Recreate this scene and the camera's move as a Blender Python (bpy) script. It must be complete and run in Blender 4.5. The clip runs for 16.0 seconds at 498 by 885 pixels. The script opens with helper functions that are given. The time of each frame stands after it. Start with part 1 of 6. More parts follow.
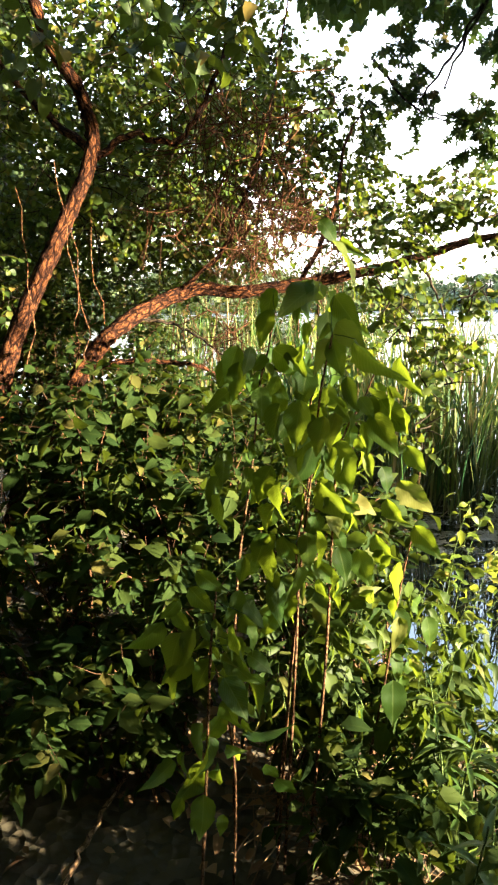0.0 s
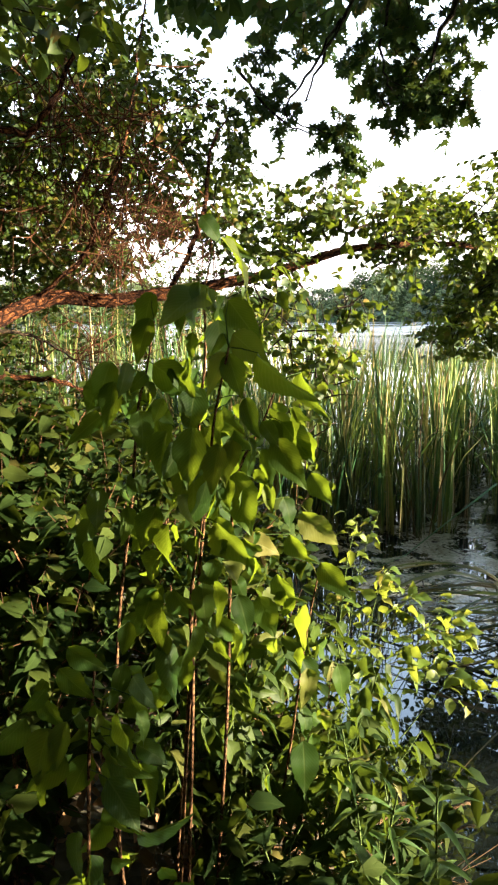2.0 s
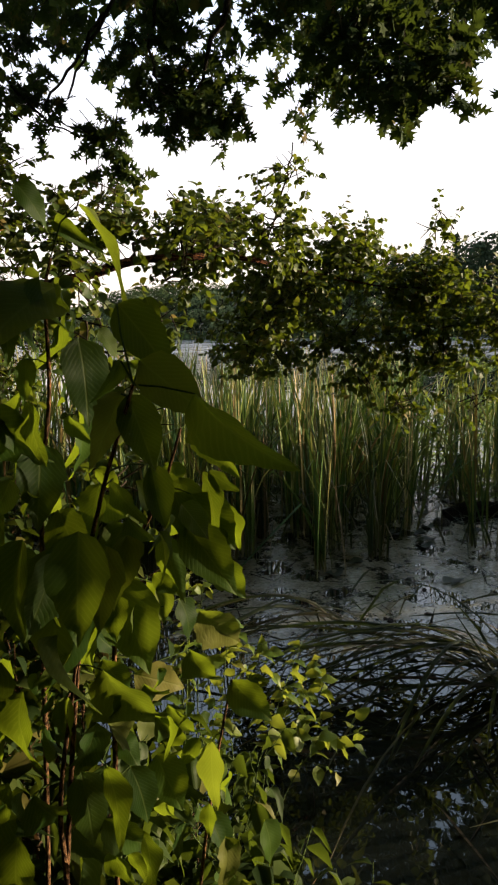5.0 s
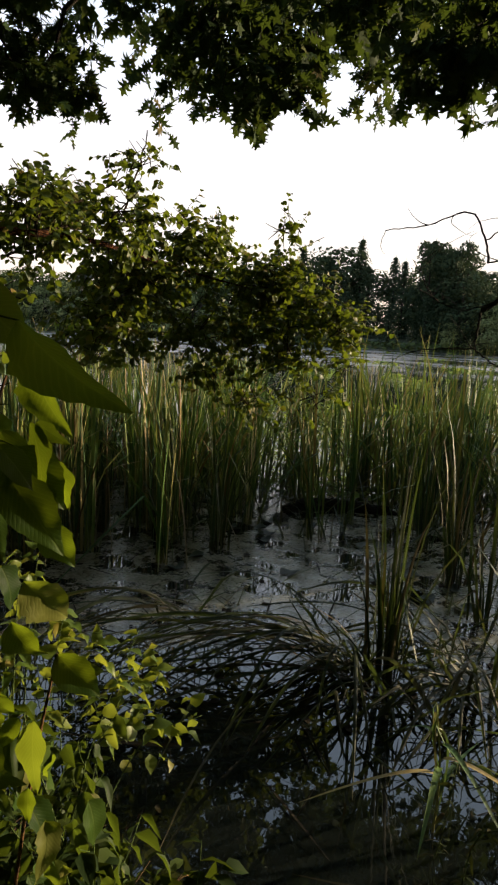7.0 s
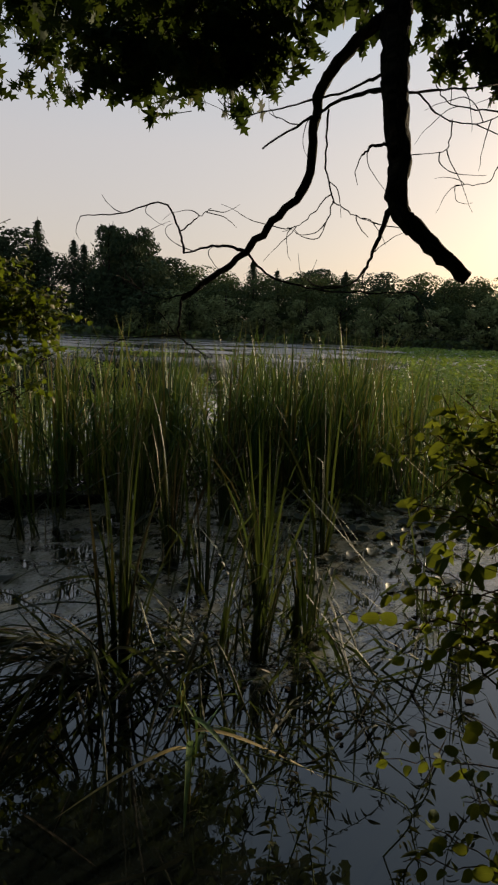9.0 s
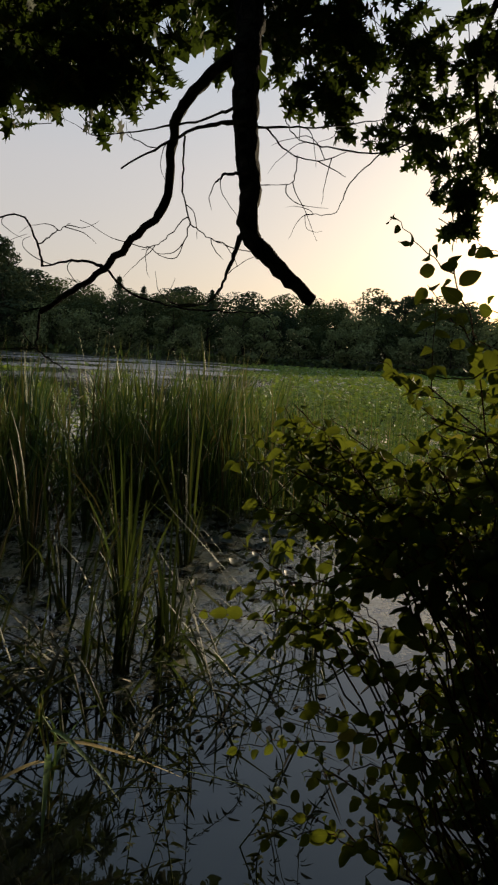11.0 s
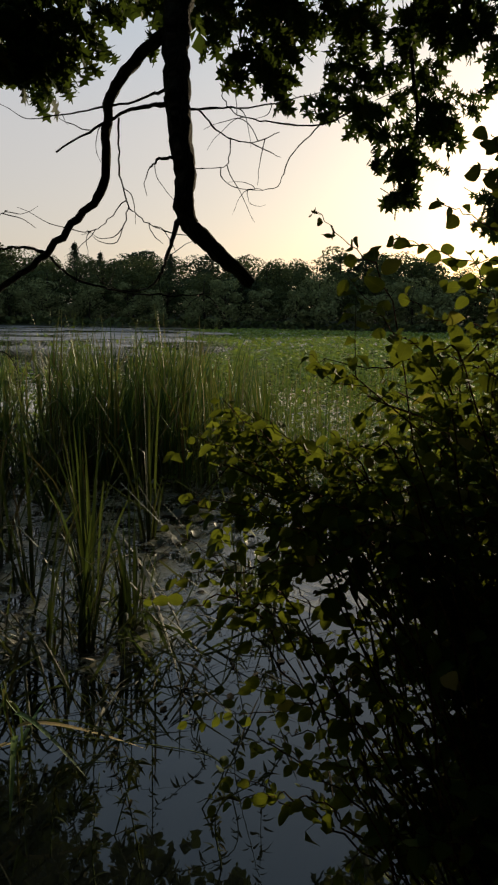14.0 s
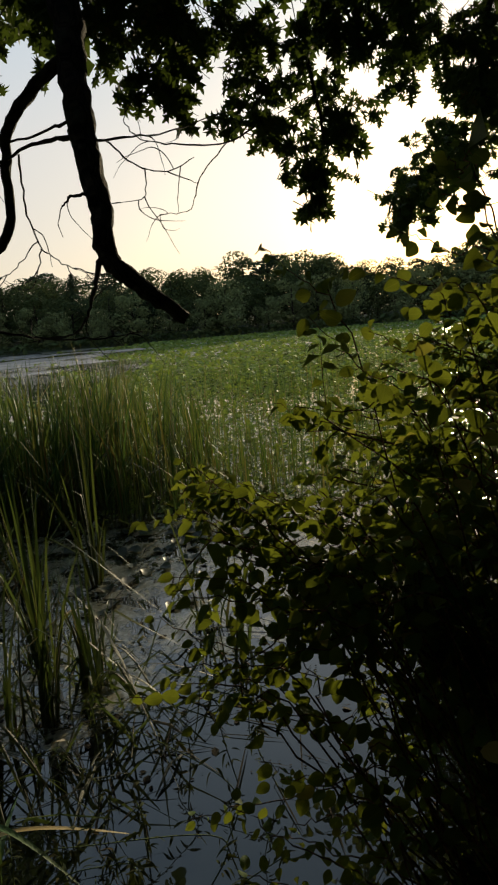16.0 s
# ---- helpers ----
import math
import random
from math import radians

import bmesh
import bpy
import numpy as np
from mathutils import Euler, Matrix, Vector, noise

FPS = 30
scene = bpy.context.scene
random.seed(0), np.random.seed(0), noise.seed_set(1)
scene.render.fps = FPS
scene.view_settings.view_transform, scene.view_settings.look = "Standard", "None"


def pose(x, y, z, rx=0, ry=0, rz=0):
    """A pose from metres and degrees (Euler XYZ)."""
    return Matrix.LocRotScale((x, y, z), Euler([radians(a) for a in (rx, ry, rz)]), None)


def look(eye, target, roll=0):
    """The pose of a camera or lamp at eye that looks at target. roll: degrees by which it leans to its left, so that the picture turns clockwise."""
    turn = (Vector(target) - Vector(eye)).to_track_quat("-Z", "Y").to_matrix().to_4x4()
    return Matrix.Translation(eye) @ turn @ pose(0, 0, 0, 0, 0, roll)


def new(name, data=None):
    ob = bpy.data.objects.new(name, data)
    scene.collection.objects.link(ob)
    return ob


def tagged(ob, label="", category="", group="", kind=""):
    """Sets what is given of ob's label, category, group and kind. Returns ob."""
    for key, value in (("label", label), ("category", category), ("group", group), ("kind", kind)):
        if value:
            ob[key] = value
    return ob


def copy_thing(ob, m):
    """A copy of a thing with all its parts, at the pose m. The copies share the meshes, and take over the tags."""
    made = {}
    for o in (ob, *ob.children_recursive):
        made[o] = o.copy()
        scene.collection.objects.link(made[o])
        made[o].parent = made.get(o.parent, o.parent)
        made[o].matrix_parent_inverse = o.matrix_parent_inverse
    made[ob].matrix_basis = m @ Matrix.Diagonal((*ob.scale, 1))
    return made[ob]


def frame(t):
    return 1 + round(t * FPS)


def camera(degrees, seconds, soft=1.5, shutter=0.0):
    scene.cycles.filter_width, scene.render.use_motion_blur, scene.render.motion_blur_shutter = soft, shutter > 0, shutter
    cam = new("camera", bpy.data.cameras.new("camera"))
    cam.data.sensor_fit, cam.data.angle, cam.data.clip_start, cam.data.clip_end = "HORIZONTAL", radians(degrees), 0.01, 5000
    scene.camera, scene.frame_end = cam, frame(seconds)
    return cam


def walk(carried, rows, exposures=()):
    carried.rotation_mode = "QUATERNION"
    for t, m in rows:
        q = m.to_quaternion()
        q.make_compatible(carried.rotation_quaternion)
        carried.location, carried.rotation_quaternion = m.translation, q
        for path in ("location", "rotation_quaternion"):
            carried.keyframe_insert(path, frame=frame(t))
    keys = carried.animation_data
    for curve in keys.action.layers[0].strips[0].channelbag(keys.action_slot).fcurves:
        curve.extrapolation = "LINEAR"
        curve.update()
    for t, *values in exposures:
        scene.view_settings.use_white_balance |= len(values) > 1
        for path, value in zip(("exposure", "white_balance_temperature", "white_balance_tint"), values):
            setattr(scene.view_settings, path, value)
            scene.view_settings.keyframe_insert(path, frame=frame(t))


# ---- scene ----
cam = camera(40.3, 16.0, soft=2.2)
PATH = [
    (0, (0.279, 0.141, 1.695), (0.140, 2.094, 1.289), -0.8),
    (0.5, (0.277, 0.228, 1.697), (0.262, 2.189, 1.301), -1.4),
    (1, (0.272, 0.301, 1.695), (0.416, 2.259, 1.313), -0.6),
    (1.5, (0.258, 0.346, 1.692), (0.461, 2.298, 1.307), -1.1),
    (2, (0.240, 0.392, 1.686), (0.489, 2.340, 1.308), -0.5),
    (2.5, (0.253, 0.438, 1.678), (0.432, 2.374, 1.206), 0.0),
    (3, (0.283, 0.536, 1.674), (0.493, 2.482, 1.262), -0.2),
    (3.5, (0.288, 0.639, 1.680), (0.566, 2.590, 1.338), -0.6),
    (4, (0.271, 0.691, 1.687), (0.686, 2.626, 1.394), 1.4),
    (4.5, (0.221, 0.795, 1.683), (0.888, 2.655, 1.373), -0.2),
    (5, (0.153, 0.890, 1.680), (1.064, 2.640, 1.348), -0.8),
    (5.2, (0.131, 0.905, 1.679), (1.137, 2.599, 1.332), -1.3),
    (7.3, (0.178, 0.895, 1.621), (1.524, 2.338, 1.297), 3.4),
    (7.5, (0.181, 0.906, 1.625), (1.584, 2.293, 1.295), 3.3),
    (8, (0.189, 0.938, 1.639), (1.772, 2.109, 1.290), 2.6),
    (8.5, (0.166, 0.974, 1.639), (1.886, 1.932, 1.287), 3.3),
    (9, (0.131, 0.995, 1.641), (1.938, 1.789, 1.316), 2.3),
    (9.5, (0.125, 1.000, 1.635), (1.988, 1.644, 1.294), 3.3),
    (9.7, (0.121, 0.991, 1.641), (2.005, 1.584, 1.324), 3.5),
    (11.8, (0.009, 0.892, 1.635), (1.964, 1.219, 1.375), 3.1),
    (12, (0.004, 0.884, 1.633), (1.967, 1.170, 1.378), 3.0),
    (12.5, (-0.022, 0.861, 1.639), (1.947, 1.109, 1.392), 2.7),
    (13, (-0.034, 0.837, 1.653), (1.934, 1.091, 1.400), 2.0),
    (13.5, (-0.039, 0.833, 1.680), (1.925, 1.113, 1.428), 1.0),
    (14, (-0.003, 0.829, 1.728), (1.936, 1.161, 1.367), 1.2),
    (14.5, (0.025, 0.840, 1.753), (1.980, 1.036, 1.381), 1.4),
    (15, (0.079, 0.893, 1.762), (2.032, 0.950, 1.335), -2.0),
    (15.5, (0.124, 0.937, 1.796), (2.074, 1.054, 1.367), -2.6),
    (16, (0.148, 0.966, 1.835), (2.114, 1.075, 1.488), -4.8),
]
walk(cam, [(t, look(eye, target, roll)) for t, eye, target, roll in PATH],
     exposures=[(0, 3.74, 5950, 10), (0.5, 3.7, 5950, 10), (1, 3.46, 5900, 10), (2.5, 3.23, 5900, 9), (3, 3.22, 5900, 9), (3.5, 3.08, 5950, 9), (4, 2.75, 6050, 10), (5, 1.45, 6400, 12), (7.5, 1.08, 6500, 12), (8.5, 0.45, 6500, 12), (9.5, -0.02, 6450, 12), (12, 0.1, 6350, 10), (13.3, 0.08, 6350, 10), (14, 0.06, 6350, 9), (15, 0.14, 6350, 8), (16, 0.27, 6400, 6)])

# ---- light ----
SUN_AZ, SUN_EL = 105.4, 9.6  # degrees clockwise from +y, and above the horizon
world = bpy.data.worlds.new("evening_sky")
scene.world = world
world.use_nodes = True
wn = world.node_tree
sky = wn.nodes.new("ShaderNodeTexSky")
sky.sky_type = "NISHITA"
sky.sun_disc = False
sky.sun_elevation = radians(SUN_EL)
sky.sun_rotation = radians(SUN_AZ)
sky.air_density, sky.dust_density, sky.ozone_density = 1.0, 2.0, 0.6
wn.nodes["Background"].inputs["Strength"].default_value = 0.12
# thin high haze: evens the sky out, rosy low down and bluish overhead
up_way = wn.nodes.new("ShaderNodeSeparateXYZ")
wn.links.new(wn.nodes.new("ShaderNodeTexCoord").outputs["Generated"], up_way.inputs[0])
haze = wn.nodes.new("ShaderNodeValToRGB")
haze.color_ramp.elements[0].position, haze.color_ramp.elements[0].color = 0.0, (5.3, 4.4, 3.8, 1)
haze.color_ramp.elements[1].position, haze.color_ramp.elements[1].color = 0.8, (1.5, 2.2, 3.1, 1)
middle_haze = haze.color_ramp.elements.new(0.24)
middle_haze.color = (5.3, 4.9, 4.8, 1)
upper_haze = haze.color_ramp.elements.new(0.46)
upper_haze.color = (3.9, 4.8, 5.8, 1)
wn.links.new(up_way.outputs["Z"], haze.inputs[0])
veil = wn.nodes.new("ShaderNodeMix")
veil.data_type = "RGBA"
veil.inputs[0].default_value = 0.7
wn.links.new(sky.outputs["Color"], veil.inputs[6])
wn.links.new(haze.outputs[0], veil.inputs[7])
wn.links.new(veil.outputs[2], wn.nodes["Background"].inputs["Color"])

sun = new("sun", bpy.data.lights.new("sun", "SUN"))
sun.data.energy, sun.data.angle, sun.data.color = 5.0, radians(0.8), (1.0, 0.8, 0.5)
toward = Vector((math.sin(radians(SUN_AZ)) * math.cos(radians(SUN_EL)), math.cos(radians(SUN_AZ)) * math.cos(radians(SUN_EL)), math.sin(radians(SUN_EL))))
sun.matrix_basis = look(toward * 60, (0, 0, 0))

rng = np.random.default_rng(11)


# ---- materials ----
def make(name):
    m = bpy.data.materials.new(name)
    m.use_nodes = True
    return m, m.node_tree, m.node_tree.nodes["Principled BSDF"], m.node_tree.nodes["Material Output"]


def node(nt, kind, **values):
    n = nt.nodes.new("ShaderNode" + kind)
    for key, value in values.items():
        n.inputs[key.replace("_", " ")].default_value = value
    return n


def calc(nt, op, a, b=None, clamp=False):
    n = nt.nodes.new("ShaderNodeMath")
    n.operation, n.use_clamp = op, clamp
    for i, v in enumerate((a, b)):
        if v is None:
            continue
        if isinstance(v, (int, float)):
            n.inputs[i].default_value = v
        else:
            nt.links.new(v, n.inputs[i])
    return n.outputs[0]


def ramp(nt, fac, stops):
    n = nt.nodes.new("ShaderNodeValToRGB")
    while len(n.color_ramp.elements) < len(stops):
        n.color_ramp.elements.new(0.5)
    for e, (p, c) in zip(n.color_ramp.elements, stops):
        e.position, e.color = p, (*c, 1)
    nt.links.new(fac, n.inputs[0])
    return n.outputs[0]


def blend(nt, fac, a, b):
    n = nt.nodes.new("ShaderNodeMix")
    n.data_type = "RGBA"
    for i, v in ((0, fac), (6, a), (7, b)):
        if isinstance(v, (int, float)):
            n.inputs[i].default_value = v
        elif isinstance(v, tuple):
            n.inputs[i].default_value = (*v, 1)
        else:
            nt.links.new(v, n.inputs[i])
    return n.outputs[2]


def noise_of(nt, scale, detail=4.0, vector=None, rough=0.55):
    n = node(nt, "TexNoise", Scale=scale, Detail=detail, Roughness=rough)
    if vector is None:
        vector = nt.nodes.new("ShaderNodeNewGeometry").outputs["Position"]
    nt.links.new(vector, n.inputs["Vector"])
    return n.outputs["Fac"]


def bump(nt, height, bsdf, strength=0.4, distance=0.01):
    b = node(nt, "Bump", Strength=strength, Distance=distance)
    nt.links.new(height, b.inputs["Height"])
    nt.links.new(b.outputs[0], bsdf.inputs["Normal"])
    return b


def leaf_material(name, stops, through_light, share=0.38, rough=0.42, single=False, veins=7.0, grain=60.0, gloss=0.28, relief=0.25):
    """Leaf: per-leaf colour, blotches, veins, gloss on top and light coming through."""
    m, nt, bsdf, out = make(name)
    if single:
        r = nt.nodes.new("ShaderNodeObjectInfo").outputs["Random"]
    else:
        r = nt.nodes.new("ShaderNodeNewGeometry").outputs["Random Per Island"]
    col = ramp(nt, r, stops)
    blot = noise_of(nt, grain, 3.0)
    col = blend(nt, calc(nt, "MULTIPLY", blot, 0.35), col, tuple(c * 0.45 for c in stops[0][1]))
    uv = nt.nodes.new("ShaderNodeUVMap")
    sep = nt.nodes.new("ShaderNodeSeparateXYZ")
    nt.links.new(uv.outputs[0], sep.inputs[0])
    off = calc(nt, "ABSOLUTE", calc(nt, "SUBTRACT", sep.outputs[0], 0.5))
    rib = calc(nt, "SUBTRACT", 1.0, calc(nt, "MULTIPLY", off, 28.0), clamp=True)
    side = calc(nt, "SINE", calc(nt, "MULTIPLY", calc(nt, "SUBTRACT", sep.outputs[1], calc(nt, "MULTIPLY", off, 0.75)), veins * 6.283))
    side = calc(nt, "POWER", calc(nt, "ABSOLUTE", side), 9.0)
    line = calc(nt, "MAXIMUM", rib, calc(nt, "MULTIPLY", side, 0.45))
    col = blend(nt, calc(nt, "MULTIPLY", line, 0.56 * relief), col, tuple(min(1, c * 2.0 + 0.02) for c in stops[-2][1]))
    nt.links.new(col, bsdf.inputs["Base Color"])
    bsdf.inputs["Roughness"].default_value = rough
    bsdf.inputs["Specular IOR Level"].default_value = gloss
    bump(nt, calc(nt, "ADD", calc(nt, "MULTIPLY", line, -0.6), blot), bsdf, relief, 0.0015)
    tr = nt.nodes.new("ShaderNodeBsdfTranslucent")
    nt.links.new(blend(nt, 0.72, col, through_light), tr.inputs["Color"])
    mix = nt.nodes.new("ShaderNodeMixShader")
    mix.inputs[0].default_value = share
    nt.links.new(bsdf.outputs[0], mix.inputs[1])
    nt.links.new(tr.outputs[0], mix.inputs[2])
    nt.links.new(mix.outputs[0], out.inputs[0])
    return m


def bark_material(name, dark, light, scale=14.0, depth=0.012, lichen=None):
    m, nt, bsdf, out = make(name)
    mp = node(nt, "Mapping", Scale=(scale * 2.4, scale * 0.75, 1.0))
    nt.links.new(nt.nodes.new("ShaderNodeUVMap").outputs[0], mp.inputs["Vector"])
    ridge = noise_of(nt, 1.0, 5.0, mp.outputs[0], 0.7)
    crack = calc(nt, "MULTIPLY", calc(nt, "ABSOLUTE", calc(nt, "SUBTRACT", ridge, 0.5)), 6.0, clamp=True)
    n = noise_of(nt, scale * 2.5, 5.0, None, 0.65)
    bent = nt.nodes.new("ShaderNodeVectorMath")
    bent.operation = "ADD"
    nt.links.new(mp.outputs[0], bent.inputs[0])
    nt.links.new(ridge, bent.inputs[1])
    plates = node(nt, "TexVoronoi", Scale=0.8)
    plates.feature = "DISTANCE_TO_EDGE"
    nt.links.new(bent.outputs[0], plates.inputs["Vector"])
    gap = calc(nt, "MULTIPLY", plates.outputs["Distance"], 6.0, clamp=True)
    f = calc(nt, "MULTIPLY", calc(nt, "MULTIPLY", calc(nt, "ADD", crack, 0.3), n), calc(nt, "ADD", 0.12, gap))
    col = ramp(nt, calc(nt, "MULTIPLY", f, 1.7, clamp=True), [(0.08, tuple(c * 0.2 for c in dark)), (0.35, dark), (0.8, light)])
    if lichen:
        patch = ramp(nt, noise_of(nt, 6.0, 3.0), [(0.55, (0, 0, 0)), (0.66, (1, 1, 1))])
        col = blend(nt, calc(nt, "MULTIPLY", patch, 0.5), col, lichen)
    nt.links.new(col, bsdf.inputs["Base Color"])
    bsdf.inputs["Roughness"].default_value = 0.9
    bsdf.inputs["Specular IOR Level"].default_value = 0.08
    bump(nt, f, bsdf, 0.9, depth)
    return m


def blade_material(name, green, pale, dry, sheen=0.2, light=0.27, glow=(0.14, 0.2, 0.03)):
    """Reed blades: brown foot, green body, some dry and with dry tips, fine lines along the blade."""
    m, nt, bsdf, out = make(name)
    r = calc(nt, "FRACT", calc(nt, "ADD", nt.nodes.new("ShaderNodeNewGeometry").outputs["Random Per Island"], nt.nodes.new("ShaderNodeObjectInfo").outputs["Random"]))
    col = ramp(nt, r, [(0.0, (green[0] * 0.45, green[1] * 0.6, green[2] * 1.3)), (0.36, green), (0.56, pale), (0.7, tuple(c * 0.8 for c in pale)), (0.8, (dry[0] * 0.55, dry[1] * 0.4, dry[2] * 0.4)), (0.89, pale), (0.96, dry)])
    sep = nt.nodes.new("ShaderNodeSeparateXYZ")
    nt.links.new(nt.nodes.new("ShaderNodeUVMap").outputs[0], sep.inputs[0])
    foot = calc(nt, "SUBTRACT", 1.0, calc(nt, "MULTIPLY", sep.outputs[1], 6.0), clamp=True)
    col = blend(nt, calc(nt, "MULTIPLY", foot, 0.75), col, tuple(c * 0.5 for c in dry))
    tip = calc(nt, "MULTIPLY", calc(nt, "SUBTRACT", calc(nt, "ADD", sep.outputs[1], calc(nt, "MULTIPLY", r, 0.25)), 1.03), 6.0, clamp=True)
    col = blend(nt, tip, col, dry)
    lines = calc(nt, "SINE", calc(nt, "MULTIPLY", sep.outputs[0], 44.0))
    col = blend(nt, calc(nt, "MULTIPLY", calc(nt, "ADD", lines, 1.0), 0.12), col, tuple(c * 0.3 for c in green))
    nt.links.new(col, bsdf.inputs["Base Color"])
    bsdf.inputs["Roughness"].default_value = 0.52
    bsdf.inputs["Specular IOR Level"].default_value = sheen
    bump(nt, lines, bsdf, 0.25, 0.001)
    tr = nt.nodes.new("ShaderNodeBsdfTranslucent")
    nt.links.new(blend(nt, 0.5, col, glow), tr.inputs["Color"])
    mix = nt.nodes.new("ShaderNodeMixShader")
    mix.inputs[0].default_value = light
    nt.links.new(bsdf.outputs[0], mix.inputs[1])
    nt.links.new(tr.outputs[0], mix.inputs[2])
    nt.links.new(mix.outputs[0], out.inputs[0])
    return m


def water_material():
    """Still dark pond water with a dull film of scum and duckweed drifting a few metres out."""
    m, nt, bsdf, out = make("pond_water")
    pos = nt.nodes.new("ShaderNodeNewGeometry").outputs["Position"]
    sep = nt.nodes.new("ShaderNodeSeparateXYZ")
    nt.links.new(pos, sep.inputs[0])
    # metres out from the bank, along its outward direction
    outward = calc(nt, "ADD", calc(nt, "MULTIPLY", sep.outputs[0], 0.82), calc(nt, "MULTIPLY", sep.outputs[1], 0.57))
    n1 = noise_of(nt, 1.1, 5.0, pos, 0.62)
    n2 = noise_of(nt, 7.0, 4.0, pos, 0.6)
    start = calc(nt, "MULTIPLY", calc(nt, "SUBTRACT", outward, 3.1), 1.2, clamp=True)
    stop = calc(nt, "MULTIPLY", calc(nt, "SUBTRACT", 16.0, outward), 0.2, clamp=True)
    band = calc(nt, "MULTIPLY", calc(nt, "MULTIPLY", start, stop), 0.4)
    cover = calc(nt, "ADD", calc(nt, "ADD", calc(nt, "MULTIPLY", n1, 0.8), calc(nt, "MULTIPLY", n2, 0.35)), band)
    film = calc(nt, "MULTIPLY", calc(nt, "SUBTRACT", cover, 0.83), 14.0, clamp=True)
    specks = node(nt, "TexVoronoi", Scale=85.0)
    nt.links.new(pos, specks.inputs["Vector"])
    weed = calc(nt, "MULTIPLY", calc(nt, "SUBTRACT", 0.42, specks.outputs["Distance"]), 9.0, clamp=True)
    weed = calc(nt, "MULTIPLY", weed, calc(nt, "MULTIPLY", calc(nt, "SUBTRACT", noise_of(nt, 2.3, 3.0, pos), 0.52), 8.0, clamp=True), clamp=True)
    n3 = noise_of(nt, 38.0, 3.0, pos, 0.7)
    scum = ramp(nt, calc(nt, "ADD", calc(nt, "MULTIPLY", n2, 0.5), calc(nt, "MULTIPLY", n3, 0.5)), [(0.3, (0.07, 0.065, 0.04)), (0.46, (0.21, 0.2, 0.13)), (0.64, (0.4, 0.39, 0.3))])
    scum = blend(nt, weed, scum, (0.09, 0.13, 0.03))
    holes = calc(nt, "MULTIPLY", calc(nt, "SUBTRACT", calc(nt, "ADD", calc(nt, "MULTIPLY", n3, 0.16), calc(nt, "MULTIPLY", noise_of(nt, 3.4, 5.0, pos, 0.68), 0.84)), 0.455), 22.0, clamp=True)
    mask = calc(nt, "MULTIPLY", film, calc(nt, "MULTIPLY", holes, calc(nt, "ADD", 0.7, calc(nt, "MULTIPLY", weed, 0.3))))
    nt.links.new(blend(nt, mask, (0.009, 0.012, 0.011), scum), bsdf.inputs["Base Color"])
    open_water = calc(nt, "MULTIPLY", calc(nt, "SUBTRACT", outward, 18.0), 0.025, clamp=True)
    nt.links.new(calc(nt, "ADD", calc(nt, "MULTIPLY", open_water, calc(nt, "MULTIPLY", calc(nt, "SUBTRACT", noise_of(nt, 0.11, 3.0, pos), 0.34), 1.7, clamp=True)), calc(nt, "ADD", 0.012, calc(nt, "MULTIPLY", mask, 0.24))), bsdf.inputs["Roughness"])
    bsdf.inputs["IOR"].default_value = 1.7
    ripple = calc(nt, "ADD", calc(nt, "MULTIPLY", noise_of(nt, 9.0, 2.0, pos), 0.5), calc(nt, "MULTIPLY", mask, calc(nt, "ADD", calc(nt, "MULTIPLY", n3, 4.0), specks.outputs["Distance"])))
    breeze = calc(nt, "MULTIPLY", calc(nt, "MULTIPLY", calc(nt, "SUBTRACT", outward, 16.0), 0.04, clamp=True), calc(nt, "MULTIPLY", noise_of(nt, 1.5, 1.5, pos), 90.0))
    bump(nt, calc(nt, "ADD", ripple, breeze), bsdf, 0.12, 0.006)
    return m


def soil_material():
    m, nt, bsdf, out = make("bank_soil")
    pos = nt.nodes.new("ShaderNodeNewGeometry").outputs["Position"]
    vor = node(nt, "TexVoronoi", Scale=22.0)
    nt.links.new(pos, vor.inputs["Vector"])
    litter = ramp(nt, vor.outputs["Color"], [(0.1, (0.03, 0.022, 0.014)), (0.5, (0.06, 0.04, 0.023)), (0.9, (0.11, 0.07, 0.036))])
    n = noise_of(nt, 3.0, 6.0, pos, 0.65)
    near = blend(nt, n, litter, (0.03, 0.032, 0.014))
    sep = nt.nodes.new("ShaderNodeSeparateXYZ")
    nt.links.new(pos, sep.inputs[0])
    far = calc(nt, "MULTIPLY", calc(nt, "SUBTRACT", calc(nt, "ADD", calc(nt, "ABSOLUTE", sep.outputs[0]), calc(nt, "ABSOLUTE", sep.outputs[1])), 20.0), 0.05, clamp=True)
    meadow = blend(nt, noise_of(nt, 0.35, 5.0, pos), (0.02, 0.032, 0.012), (0.05, 0.07, 0.025))
    nt.links.new(blend(nt, far, near, meadow), bsdf.inputs["Base Color"])
    bsdf.inputs["Roughness"].default_value = 0.95
    bump(nt, calc(nt, "ADD", vor.outputs["Distance"], n), bsdf, 0.8, 0.03)
    return m


